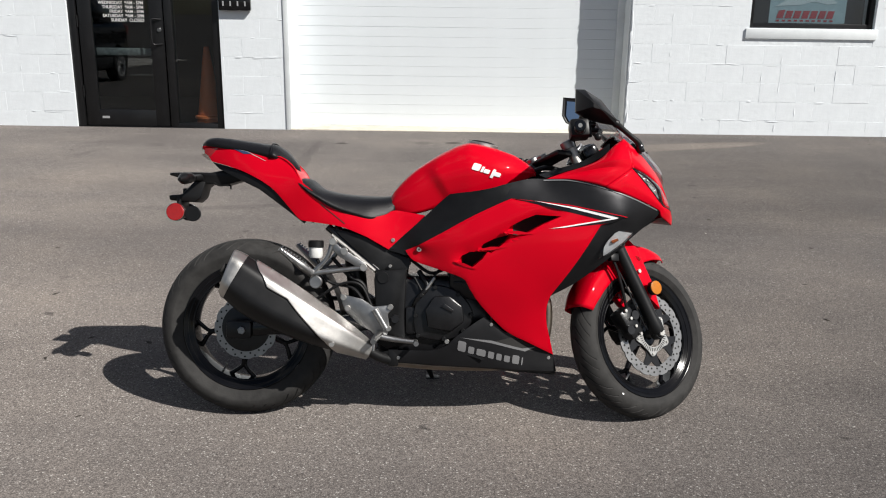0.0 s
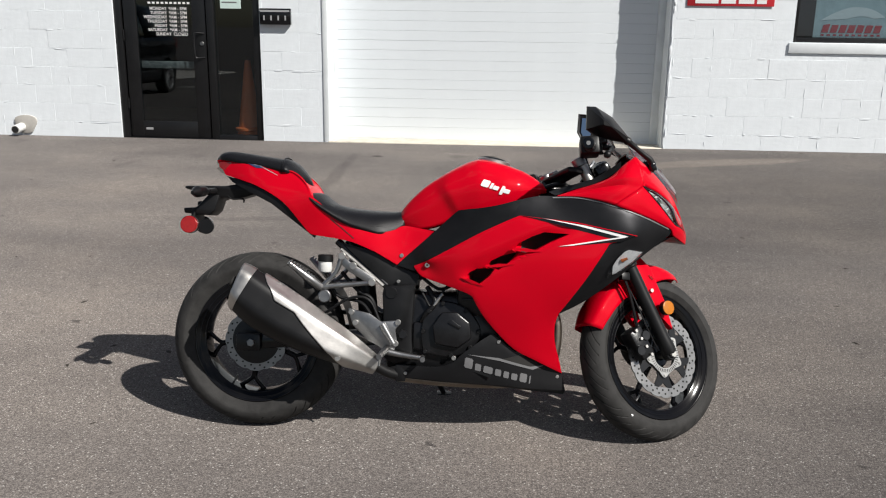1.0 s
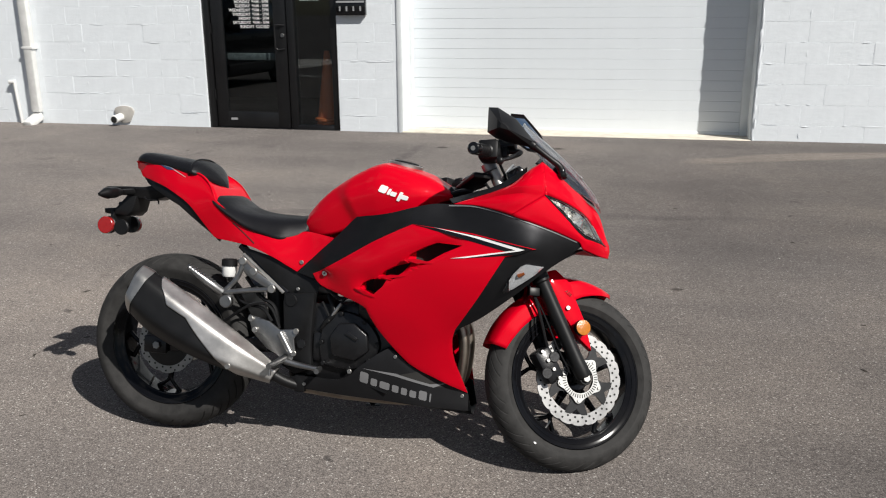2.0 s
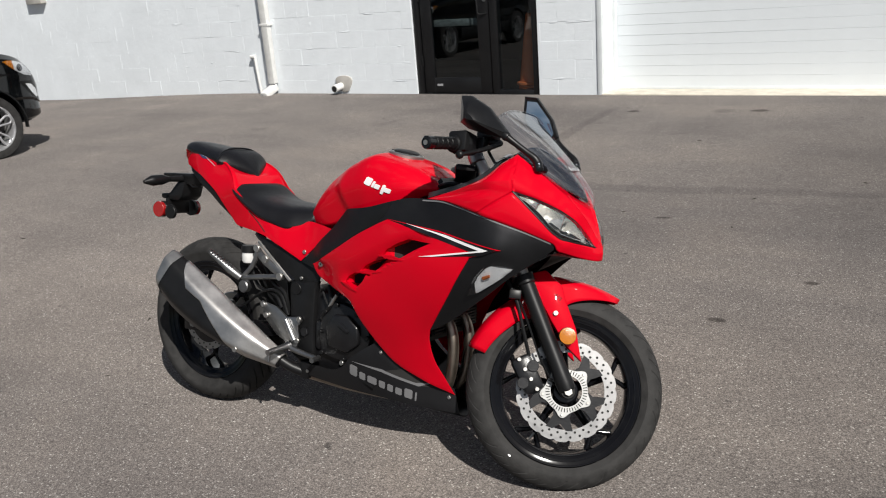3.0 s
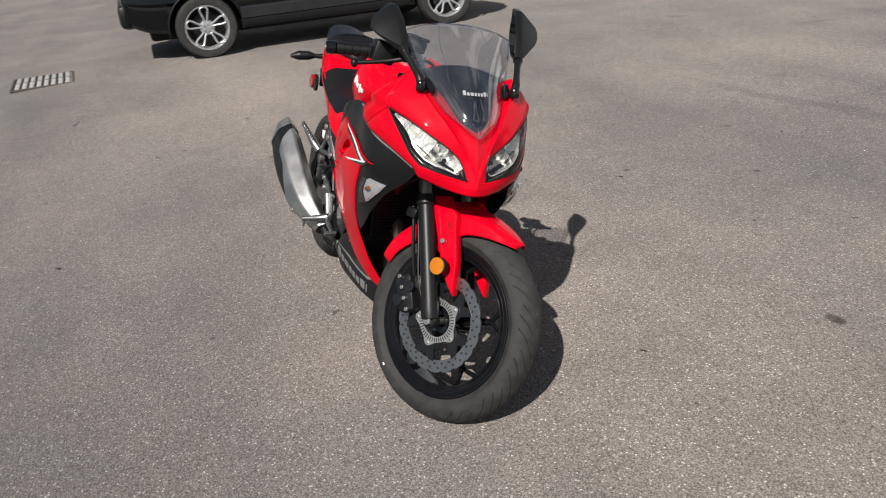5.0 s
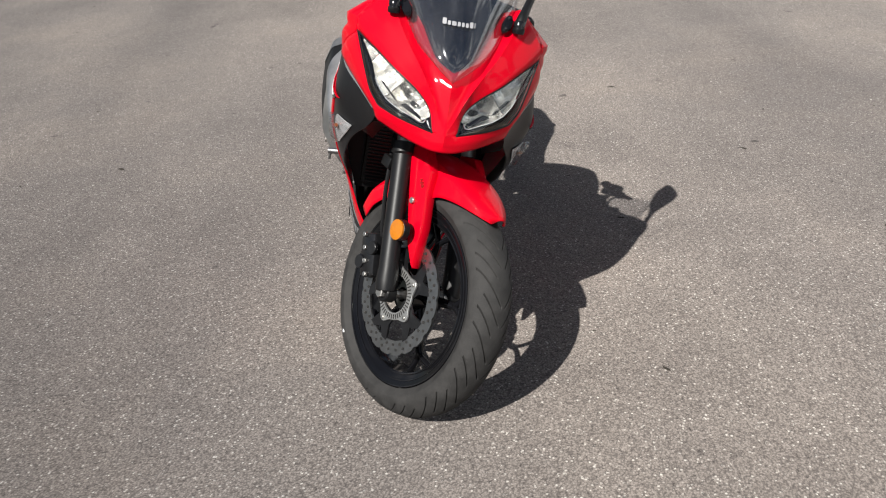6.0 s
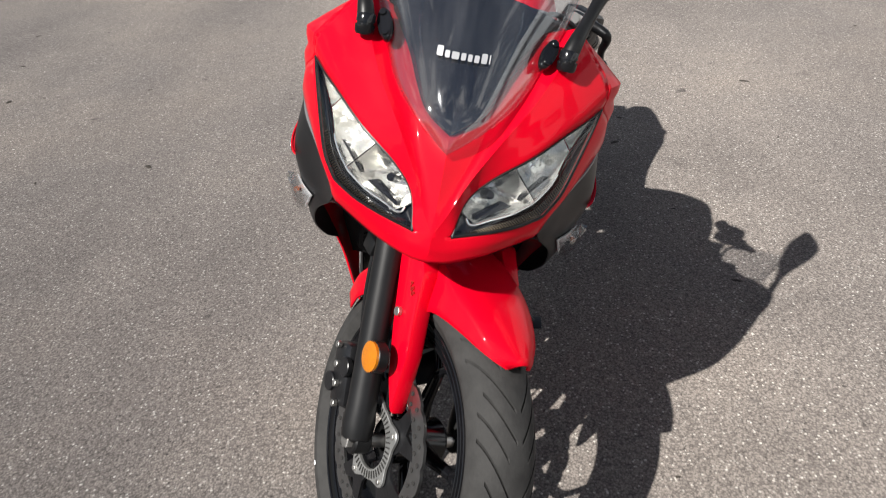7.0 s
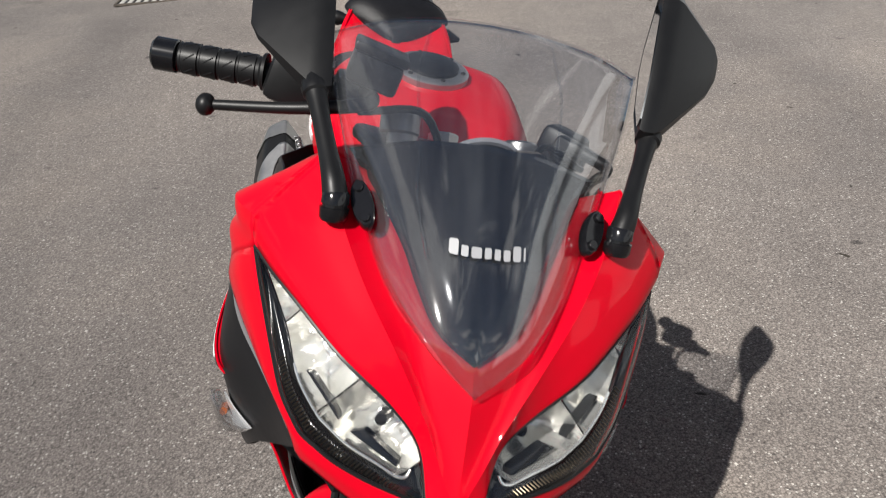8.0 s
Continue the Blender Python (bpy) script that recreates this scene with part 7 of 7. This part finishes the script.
def exhaust():
    """A slash-cut rounded triangular silencer with a bright heat shield, up the right flank."""
    line = [(-0.026, -0.233, 0.517), (-0.002, -0.232, 0.500), (0.062, -0.228, 0.454), (0.150, -0.221, 0.402), (0.250, -0.209, 0.348), (0.330, -0.192, 0.307), (0.400, -0.166, 0.269), (0.440, -0.145, 0.245)]
    height = [0.062, 0.068, 0.074, 0.071, 0.060, 0.047, 0.031, 0.022]
    width = [0.040, 0.046, 0.050, 0.052, 0.050, 0.044, 0.030, 0.022]
    d = Vector((0.47, 0.05, -0.27)).normalized()
    up = (Vector((0, 0, 1)) - d * d.z).normalized()
    out = d.cross(up).normalized()
    if out.y > 0:
        out = -out

    def ring(p, h, w, grow=0.0, n=40, a0=0.0, a1=2 * math.pi, tilt=0.0):
        q = []
        for a in np.linspace(a0, a1, n, endpoint=a1 < 6.28):
            c, s = math.cos(a), math.sin(a)
            r = 1.06 * sum(abs(math.cos(a - 1.18 - k * math.pi / 3)) ** 14 for k in range(3)) ** (-1 / 14)
            hh = (h + grow) * r * s
            ww = (w + grow) * r * c * (1.0 - 0.18 * s)
            q.append(Vector(p) + up * hh + out * ww + d * (tilt * s))
        return q
    cols = np.array(crv([(*p, h, w) for p, h, w in zip(line, height, width)], 16))
    rows = [ring(c[:3], c[3], c[4], tilt=-0.012 * max(0, 1 - i / 18)) for i, c in enumerate(cols)]
    body = part("silencer", rings(rows), MATT, bike, "slash-cut black silencer with a brushed steel heat shield")
    cap = [ring(c[:3], c[3], c[4], 0.0025, tilt=-0.012 * max(0, 1 - i / 18)) for i, c in enumerate(cols[:18])]
    inner = [ring(cols[0][:3], cols[0][3] * 0.9, cols[0][4] * 0.9, tilt=-0.012), ring(cols[6][:3], cols[6][3] * 0.85, cols[6][4] * 0.85)]
    part("end_cap", rings([inner[1], inner[0]] + [ring(np.array(cols[0][:3]) - np.array(d) * 0.004, cols[0][3], cols[0][4], 0.0, tilt=-0.012)] + cap, caps=False), STEEL, body, "bright steel slash-cut end cap")
    part("outlet", disc_bar(Vector(cols[6][:3]), -d, 0.020, 0.03, seg=24), PIT, body)
    # shield: covers the outer upper face from a slanting rear edge forwards
    rows = []
    for i in range(24, len(cols)):
        c = cols[i]
        f = (i - 24) / (len(cols) - 25)
        start = float(np.interp(f, [0, 0.05, 0.15, 0.28, 0.43, 0.58, 0.72], [1.42, 0.9, 0.42, 0.45, -0.05, -0.5, -1.5]))
        rows.append(ring(c[:3], c[3], c[4], 0.0045, 60, max(start, -1.5), 2.75))
    sh = part("heat_shield", rings(rows, caps=False, closed=False), SHIELD, body, "brushed steel heat shield", sharp=22)
    shell(sh, 0.002)
    part("shield_bolt", disc_bar((0.319, -0.243, 0.284), (0.1, -1, 0), 0.010, 0.008, seg=16), STEEL, body)
    part("link_pipe", tube([(0.430, -0.145, 0.250), (0.47, -0.125, 0.225), (0.52, -0.095, 0.205)], [0.018, 0.018, 0.018], 14, 4), MATT, body)


exhaust()


# ---- parked cars ----
def alloy(parent, m, r=0.305):
    rim = lathe([(0.200, -0.085), (0.208, -0.096), (0.219, -0.096), (0.222, -0.090), (0.222, 0.085), (0.202, 0.085), (0.194, 0.0)], 56)
    lathe([(0.0, -0.070), (0.040, -0.072), (0.068, -0.066), (0.074, -0.058), (0.070, -0.04), (0.0, -0.04)], 32, rim)
    spokes = []
    for k in range(5):
        a = 2 * math.pi * k / 5 + 0.35
        run = []
        for q, s in ((0.062, -0.013), (0.10, -0.021), (0.145, -0.034), (0.178, -0.037), (0.198, -0.016), (0.198, 0.016), (0.178, 0.037), (0.145, 0.034), (0.10, 0.021), (0.062, 0.013)):
            run.append((q * math.cos(a) - s * math.sin(a), -0.066 - 0.13 * (q - 0.06), q * math.sin(a) + s * math.cos(a)))
        spokes.append(tube(run, 0.0105, 8, 3))
    w = part("wheel", rim, RIMALU, parent, "loop-spoke alloy wheel", m)
    for s in spokes:
        part("spoke", s, RIMALU, w)
    prof = [(0.220, -0.10), (0.25, -0.108), (0.285, -0.104), (r - 0.006, -0.088), (r, -0.07), (r, 0.07), (r - 0.006, 0.088), (0.25, 0.1), (0.220, 0.09)]
    part("tyre", lathe(prof, 64), RUBBER, w)
    part("brake_drum", lathe([(0.0, -0.02), (0.14, -0.02), (0.14, 0.04), (0.0, 0.04)], 40), ENGINE, w)
    part("wheel_back", lathe([(0.0, 0.05), (0.2, 0.05), (0.2, 0.07), (0.0, 0.07)], 40), PIT, w)
    for k in range(5):
        a = 2 * math.pi * k / 5
        part("wheel_nut", disc_bar((0.036 * math.cos(a), -0.071, 0.036 * math.sin(a)), (0, -1, 0), 0.009, 0.012, seg=6), STEEL, w)
    return w


def car(name, m, paint, label, lamps=True):
    """A small upright crossover: x forward, y left, from the ground under the middle of the wheelbase."""
    c = thing(name, m, label, "car", "cars parked on the lot")
    W = 0.86
    # side stations: x, sill z, belt z, half-width
    st = [(-2.02, 0.50, 0.86, 0.62), (-1.98, 0.40, 0.98, 0.76), (-1.75, 0.30, 1.04, 0.84), (-1.26, 0.26, 1.06, 0.87), (-0.4, 0.25, 1.05, 0.875), (0.5, 0.25, 1.03, 0.875), (1.1, 0.26, 1.04, 0.87), (1.5, 0.28, 0.99, 0.865), (1.75, 0.30, 0.925, 0.825), (1.88, 0.31, 0.83, 0.765), (1.97, 0.33, 0.69, 0.69), (2.03, 0.37, 0.60, 0.58), (2.06, 0.42, 0.54, 0.46)]
    prof = [(0, 0.0), (0.80, 0.0), (0.855, 0.04), (0.862, 0.21), (0.858, 0.27), (0.868, 0.29), (0.884, 0.305), (0.880, 0.34), (0.868, 0.42), (0.874, 0.56), (0.880, 0.66), (0.868, 0.73), (0.80, 0.79), (0, 0.83)]
    hull = np.array(crv(st, 4))

    def flank(xz):
        """Half-width of the body at a point of its side."""
        xz = np.atleast_2d(xz)
        z0, z1, hw = (np.interp(xz[:, 0], hull[:, 0], hull[:, q]) for q in (1, 2, 3))
        f = (xz[:, 1] - z0) / (z1 - z0) * 0.79
        return np.interp(f, [p[1] for p in prof[2:-1]], [p[0] for p in prof[2:-1]]) * hw / 0.875
    rows = []
    for x, z0, z1, hw in hull:
        k, up = hw / 0.875, (z1 - z0) / 0.79
        half = [(y * k, z0 + z * up) for y, z in prof]
        rows.append([(x, -y, z) for y, z in half] + [(x, y, z) for y, z in half[::-1][1:-1]])
    body = part("body", rings(rows), paint, c, "", sharp=24)
    # wheel openings
    tmp = new("cutter", mesh_of(tube([(0, -0.2, 0), (0, 0.2, 0)], 0.366, 48, 0), "cutter", paint))
    bm = None
    for x in (1.31, -1.25):
        for s in (-1, 1):
            bm = tube([(x, s * 0.60, 0.305), (x, s * 1.1, 0.305)], 0.366, 48, 0, bm)
    bm.to_mesh(tmp.data)
    bm.free()
    cut = body.modifiers.new("wheel_openings", "BOOLEAN")
    cut.object, cut.operation, cut.solver = tmp, "DIFFERENCE", "EXACT"
    bpy.context.view_layer.update()
    tmp.matrix_world = body.matrix_world
    bpy.context.view_layer.update()
    me = bpy.data.meshes.new_from_object(body.evaluated_get(bpy.context.evaluated_depsgraph_get()))
    body.modifiers.clear()
    body.data = me
    bpy.data.objects.remove(tmp)
    part("underbody", box((-1.8, -0.60, 0.20), (1.75, 0.60, 0.62), 0.04), PIT, c, "dark underbody between the wheels")
    cab = [(-1.93, 0.98, 1.02, 0.74), (-1.72, 1.04, 1.50, 0.66), (-1.45, 1.05, 1.60, 0.64), (-0.5, 1.06, 1.65, 0.64), (0.15, 1.05, 1.60, 0.64), (0.95, 1.02, 1.06, 0.74)]
    rows = [[(x, -hw * 1.14, z0), (x, -hw, z1 - 0.05), (x, -hw * 0.85, z1), (x, hw * 0.85, z1), (x, hw, z1 - 0.05), (x, hw * 1.14, z0)] for x, z0, z1, hw in cab]
    roof = part("cabin", rings(rows), paint, c, "", sharp=32)
    part("windscreen", faces_of([(0.93, -0.70, 1.075), (0.93, 0.70, 1.075), (0.20, 0.58, 1.585), (0.20, -0.58, 1.585)], [(0, 1, 2, 3)]), CARGLASS, c)
    for s in (-1, 1):
        for x0, x1, x2, x3 in ((-0.42, 0.72, 0.08, -0.40), (-1.36, -0.50, -0.48, -1.30)):
            v = [(x, s * y, z) for x, y, z in ((x0, 0.806, 1.085), (x1, 0.800, 1.085), (x2, 0.678, 1.53), (x3, 0.672, 1.56))]
            g = part("side_window", faces_of(v, [(0, 1, 2, 3)]), CARGLASS, c)
            shell(g, 0.004, 0)
        for x in (1.31, -1.25):
            turn = Matrix.Translation((x, s * 0.862, 0.305)) @ Matrix.Rotation(0 if s < 0 else math.pi, 4, "Z")
            rows = []
            for a in np.linspace(radians(-8), radians(188), 40):
                rows.append([(q * math.cos(a), y, q * math.sin(a)) for q, y in ((0.360, 0.03), (0.360, -0.010), (0.364, -0.015), (0.374, -0.012), (0.376, 0.03))])
            arch = part("wheel_arch", rings(rows), MATT, c, "black plastic wheel arch lip", turn)
            alloy(c, Matrix.Translation((x, s * 0.800, 0.305)) @ Matrix.Rotation(0 if s < 0 else math.pi, 4, "Z"))
        side_y = lambda run: [[(x, s * y, z) for y, z in run] for x in (-0.895, -0.88, 0.88, 0.895)]
        part("sill_trim", rings(side_y([(0.83, 0.468), (0.880, 0.462), (0.897, 0.448), (0.890, 0.352), (0.83, 0.348)])), TRIMGREY, c, "dark grey plastic sill trim")
        part("sill_skirt", rings(side_y([(0.83, 0.343), (0.886, 0.343), (0.872, 0.285), (0.845, 0.258), (0.76, 0.25)])), TRIMGREY, c, "dark grey plastic sill skirt")
        part("door_seam", box((0.585, s * 0.878 - 0.002, 0.40), (0.592, s * 0.878 + 0.002, 1.0)), PIT, c)
        part("door_seam", box((-0.42, s * 0.880 - 0.002, 0.40), (-0.413, s * 0.880 + 0.002, 1.02)), PIT, c)
        for x in (-0.24, -1.18):
            part("door_handle", box((x, s * 0.885 - 0.014, 0.90), (x + 0.19, s * 0.885 + 0.014, 0.935), 0.010), paint, c)
        lamp = [(1.56, 0.898), (1.62, 0.905), (1.70, 0.895), (1.78, 0.868), (1.86, 0.800), (1.905, 0.745), (1.885, 0.730), (1.78, 0.752), (1.67, 0.812)]
        hl = part("headlight", panel(lamp, flank, s, 0.010, 0.004, 0.03, roll=0.006), LENS, c, "swept clear headlight with an orange end")
        part("lamp_bowl", panel(cut_at(lamp, 1.675, False), flank, s, 0.003, 0.004, 0.03, roll=0), SILVERED, hl)
        part("lamp_eye", panel([(1.74 + 0.035 * math.cos(a), 0.825 + 0.035 * math.sin(a)) for a in np.linspace(0, 6.28, 14, endpoint=False)], flank, s, 0.005, 0.004, 0.02, roll=0), CARGLASS, hl)
        part("amber_lamp", panel(cut_at(lamp, 1.672, True), flank, s, 0.004, 0.004, 0.03, roll=0), AMBER, hl)
        part("fog_surround", panel([(1.70, 0.70), (1.86, 0.685), (1.95, 0.60), (1.965, 0.50), (1.90, 0.48), (1.82, 0.56)], flank, s, 0.004, 0.004, 0.03, roll=0.002), MATT, c, "black fog lamp surround")
        part("fog_lamp", panel([(1.775, 0.668), (1.86, 0.652), (1.93, 0.592), (1.945, 0.53), (1.90, 0.515), (1.845, 0.575)], flank, s, 0.008, 0.004, 0.03, roll=0.002), SILVERED, c, "pale angular fog lamp")
        mir = part("door_mirror", box((0.62, s * 0.98 - 0.09, 1.00), (0.74, s * 0.98 + 0.07, 1.13), 0.04), paint, c)
        part("mirror_stalk", box((0.65, s * 0.86 - 0.06, 1.00), (0.72, s * 0.86 + 0.06, 1.04), 0.01), MATT, mir)
        part("tail_light", box((-2.0, s * 0.70 - 0.10, 0.84), (-1.86, s * 0.70 + 0.10, 1.02), 0.03), REDLENS, c)
    part("grille", box((1.98, -0.42, 0.42), (2.075, 0.42, 0.64), 0.02), MATT, c)
    part("bumper_skirt", box((1.72, -0.58, 0.27), (1.96, 0.58, 0.38), 0.04), MATT, c)
    part("rear_bumper", box((-2.06, -0.72, 0.36), (-1.72, 0.72, 0.60), 0.06), MATT, c)
    return c


car("parked_car", pose(-7.06, 3.93, float(ground_z(-7.06, 3.9)) - 0.005, 0, 0, 91), CARBLACK, "black compact crossover car parked facing the building")
car("parked_car", pose(-9.75, 5.32, float(ground_z(-9.75, 5.3)) - 0.005, 0, 0, 91), CARWHITE, "white car parked beyond the black crossover")


# ---- the blocks of the wall, one by one ----
def wall_blocks():
    rng = random.Random(5)
    gap, deep = 0.0003, 0.0018
    shapes = {}
    joined = bmesh.new()
    count = 0
    z_base = 0.091 - 3 * COURSE
    holes = ((DOOR_X0, DOOR_X1, -1, DOOR_TOP), (BAY_X0, BAY_X1, -1, BAY_TOP), (WIN_X0, WIN_X1, WIN_Z0 - 0.125, WIN_Z1))
    for k in range(0, 16):
        z0, z1 = z_base + k * COURSE, z_base + (k + 1) * COURSE
        x = WALL_X0 - (BLOCK_W / 2 if k % 2 else 0)
        while x < WALL_X1 - 0.5:
            spans = [(x, x + BLOCK_W)]
            for a, b, c, d in holes:
                if z1 > c + 0.01 and z0 < d - 0.01:
                    spans = [s for p, q in spans for s in ((p, min(q, a)), (max(p, b), q)) if s[1] - s[0] > 0.03]
            for p, q in spans:
                w = round(q - p, 3)
                near = -7.6 < p < 6.0 and 0.0 < z1 < 2.2 and count < 300
                tilt = rng.choice((-0.001, 0.0, 0.0005, 0.001, 0.0015))
                key = (w, round(tilt * 1000))
                if near:
                    if key not in shapes:
                        shapes[key] = mesh_of(box((gap, -deep, gap), (w - gap, 0.004, COURSE - gap), 0.0013, seg=1), "block", BLOCK, 8)
                    ob = new("block", shapes[key])
                    ob.parent, ob.location = WALL, (p, WALL_Y + tilt, z0)
                    count += 1
                else:
                    box((p + gap, WALL_Y - deep + tilt, z0 + gap), (q - gap, WALL_Y + 0.004, z1 - gap), bm=joined)
            x += BLOCK_W
    rest = part("block_courses", joined, BLOCK, WALL)
    tagged(rest, kind="stuff")


wall_blocks()


def paint_lumps():
    """Thick old paint and smeared mortar along the joints and the bay's edges."""
    rng = random.Random(11)
    bm = bmesh.new()

    def lump(x, z, lx, lz, depth, turn=0.0, y=WALL_Y - 0.003):
        n = 10
        ring_a, ring_b = [], []
        ph = rng.uniform(0, 6.28)
        for k in range(n):
            a = 2 * math.pi * k / n
            q = 1 + 0.28 * math.sin(2 * a + ph) + rng.uniform(-0.18, 0.18)
            px, pz = lx * q * math.cos(a), lz * q * math.sin(a)
            px, pz = px * math.cos(turn) - pz * math.sin(turn), px * math.sin(turn) + pz * math.cos(turn)
            ring_a.append(bm.verts.new((x + px, y, z + pz)))
            ring_b.append(bm.verts.new((x + 0.55 * px, y - depth, z + 0.55 * pz)))
        for k in range(n):
            j = (k + 1) % n
            bm.faces.new((ring_a[k], ring_a[j], ring_b[j], ring_b[k]))
        bm.faces.new(ring_b)
    z_base = 0.091
    clear_of = ((DOOR_X0 - 0.06, DOOR_X1 + 0.06, DOOR_TOP), (BAY_X0 - 0.03, BAY_X1 + 0.03, BAY_TOP))
    for i in range(420):
        x, k = rng.uniform(-8.5, 6.5), rng.randrange(0, 10)
        if any(a < x < b for a, b, c in clear_of) or (WIN_X0 - 0.1 < x < WIN_X1 + 0.1 and k > 4):
            continue
        kind = rng.random()
        if kind < 0.62:
            lump(x, z_base + k * COURSE + rng.uniform(-0.012, 0.012), rng.uniform(0.02, 0.11), rng.uniform(0.004, 0.010), rng.uniform(0.0010, 0.0024))
        elif kind < 0.96:
            xx = WALL_X0 + round((x - WALL_X0) / BLOCK_W) * BLOCK_W - (BLOCK_W / 2 if k % 2 else 0)
            if any(a < xx < b for a, b, c in clear_of):
                continue
            lump(xx, z_base + (k + 0.5) * COURSE + rng.uniform(-0.07, 0.07), rng.uniform(0.004, 0.008), rng.uniform(0.02, 0.06), rng.uniform(0.0010, 0.0024))
        else:
            lump(x, z_base + k * COURSE + rng.uniform(0, 0.2), rng.uniform(0.008, 0.035), rng.uniform(0.006, 0.018), rng.uniform(0.0015, 0.004), rng.uniform(-0.7, 0.7))
    for edge in (BAY_X1 + 0.010,):
        z = 0.12
        while z < 2.6:
            lump(edge + rng.uniform(-0.004, 0.010), z, rng.uniform(0.005, 0.016), rng.uniform(0.03, 0.10), rng.uniform(0.003, 0.009))
            z += rng.uniform(0.05, 0.22)
    bmesh.ops.recalc_face_normals(bm, faces=bm.faces)
    tagged(part("paint_lumps", bm, BLOCK, WALL, sharp=75), kind="stuff")


paint_lumps()


def ground_litter():
    """Flakes of bark, dead leaf bits and pale chips lying on the asphalt."""
    rng = random.Random(23)
    for name, mat, count, lo, hi, label in (("leaf_bits", LEAFBIT, 260, 0.006, 0.026, "small dark dry leaf bits scattered on the asphalt"), ("stone_chips", CHIP, 420, 0.0025, 0.007, "small pale stone chips scattered on the asphalt")):
        bm = bmesh.new()
        for i in range(count):
            x, y = rng.uniform(-8.5, 5.5), rng.uniform(-1.0, 9.3)
            g = float(ground_z(x, y)) + 0.0005
            r, a0, flat = rng.uniform(lo, hi), rng.uniform(0, 6.28), rng.uniform(0.25, 0.6)
            lift = r * (0.22 if name == "leaf_bits" else 0.6)
            low, n = [], 6
            for k in range(n):
                a = 2 * math.pi * k / n
                q = r * rng.uniform(0.7, 1.2)
                px, py = q * math.cos(a), q * flat * math.sin(a)
                low.append(bm.verts.new((x + px * math.cos(a0) - py * math.sin(a0), y + px * math.sin(a0) + py * math.cos(a0), g + (lift * rng.uniform(0, 0.5) if name == "leaf_bits" else 0))))
            top = bm.verts.new((x, y, g + lift))
            for k in range(n):
                bm.faces.new((low[k], low[(k + 1) % n], top))
        tagged(part(name, bm, mat, sharp=10), label, "litter", kind="stuff")


ground_litter()
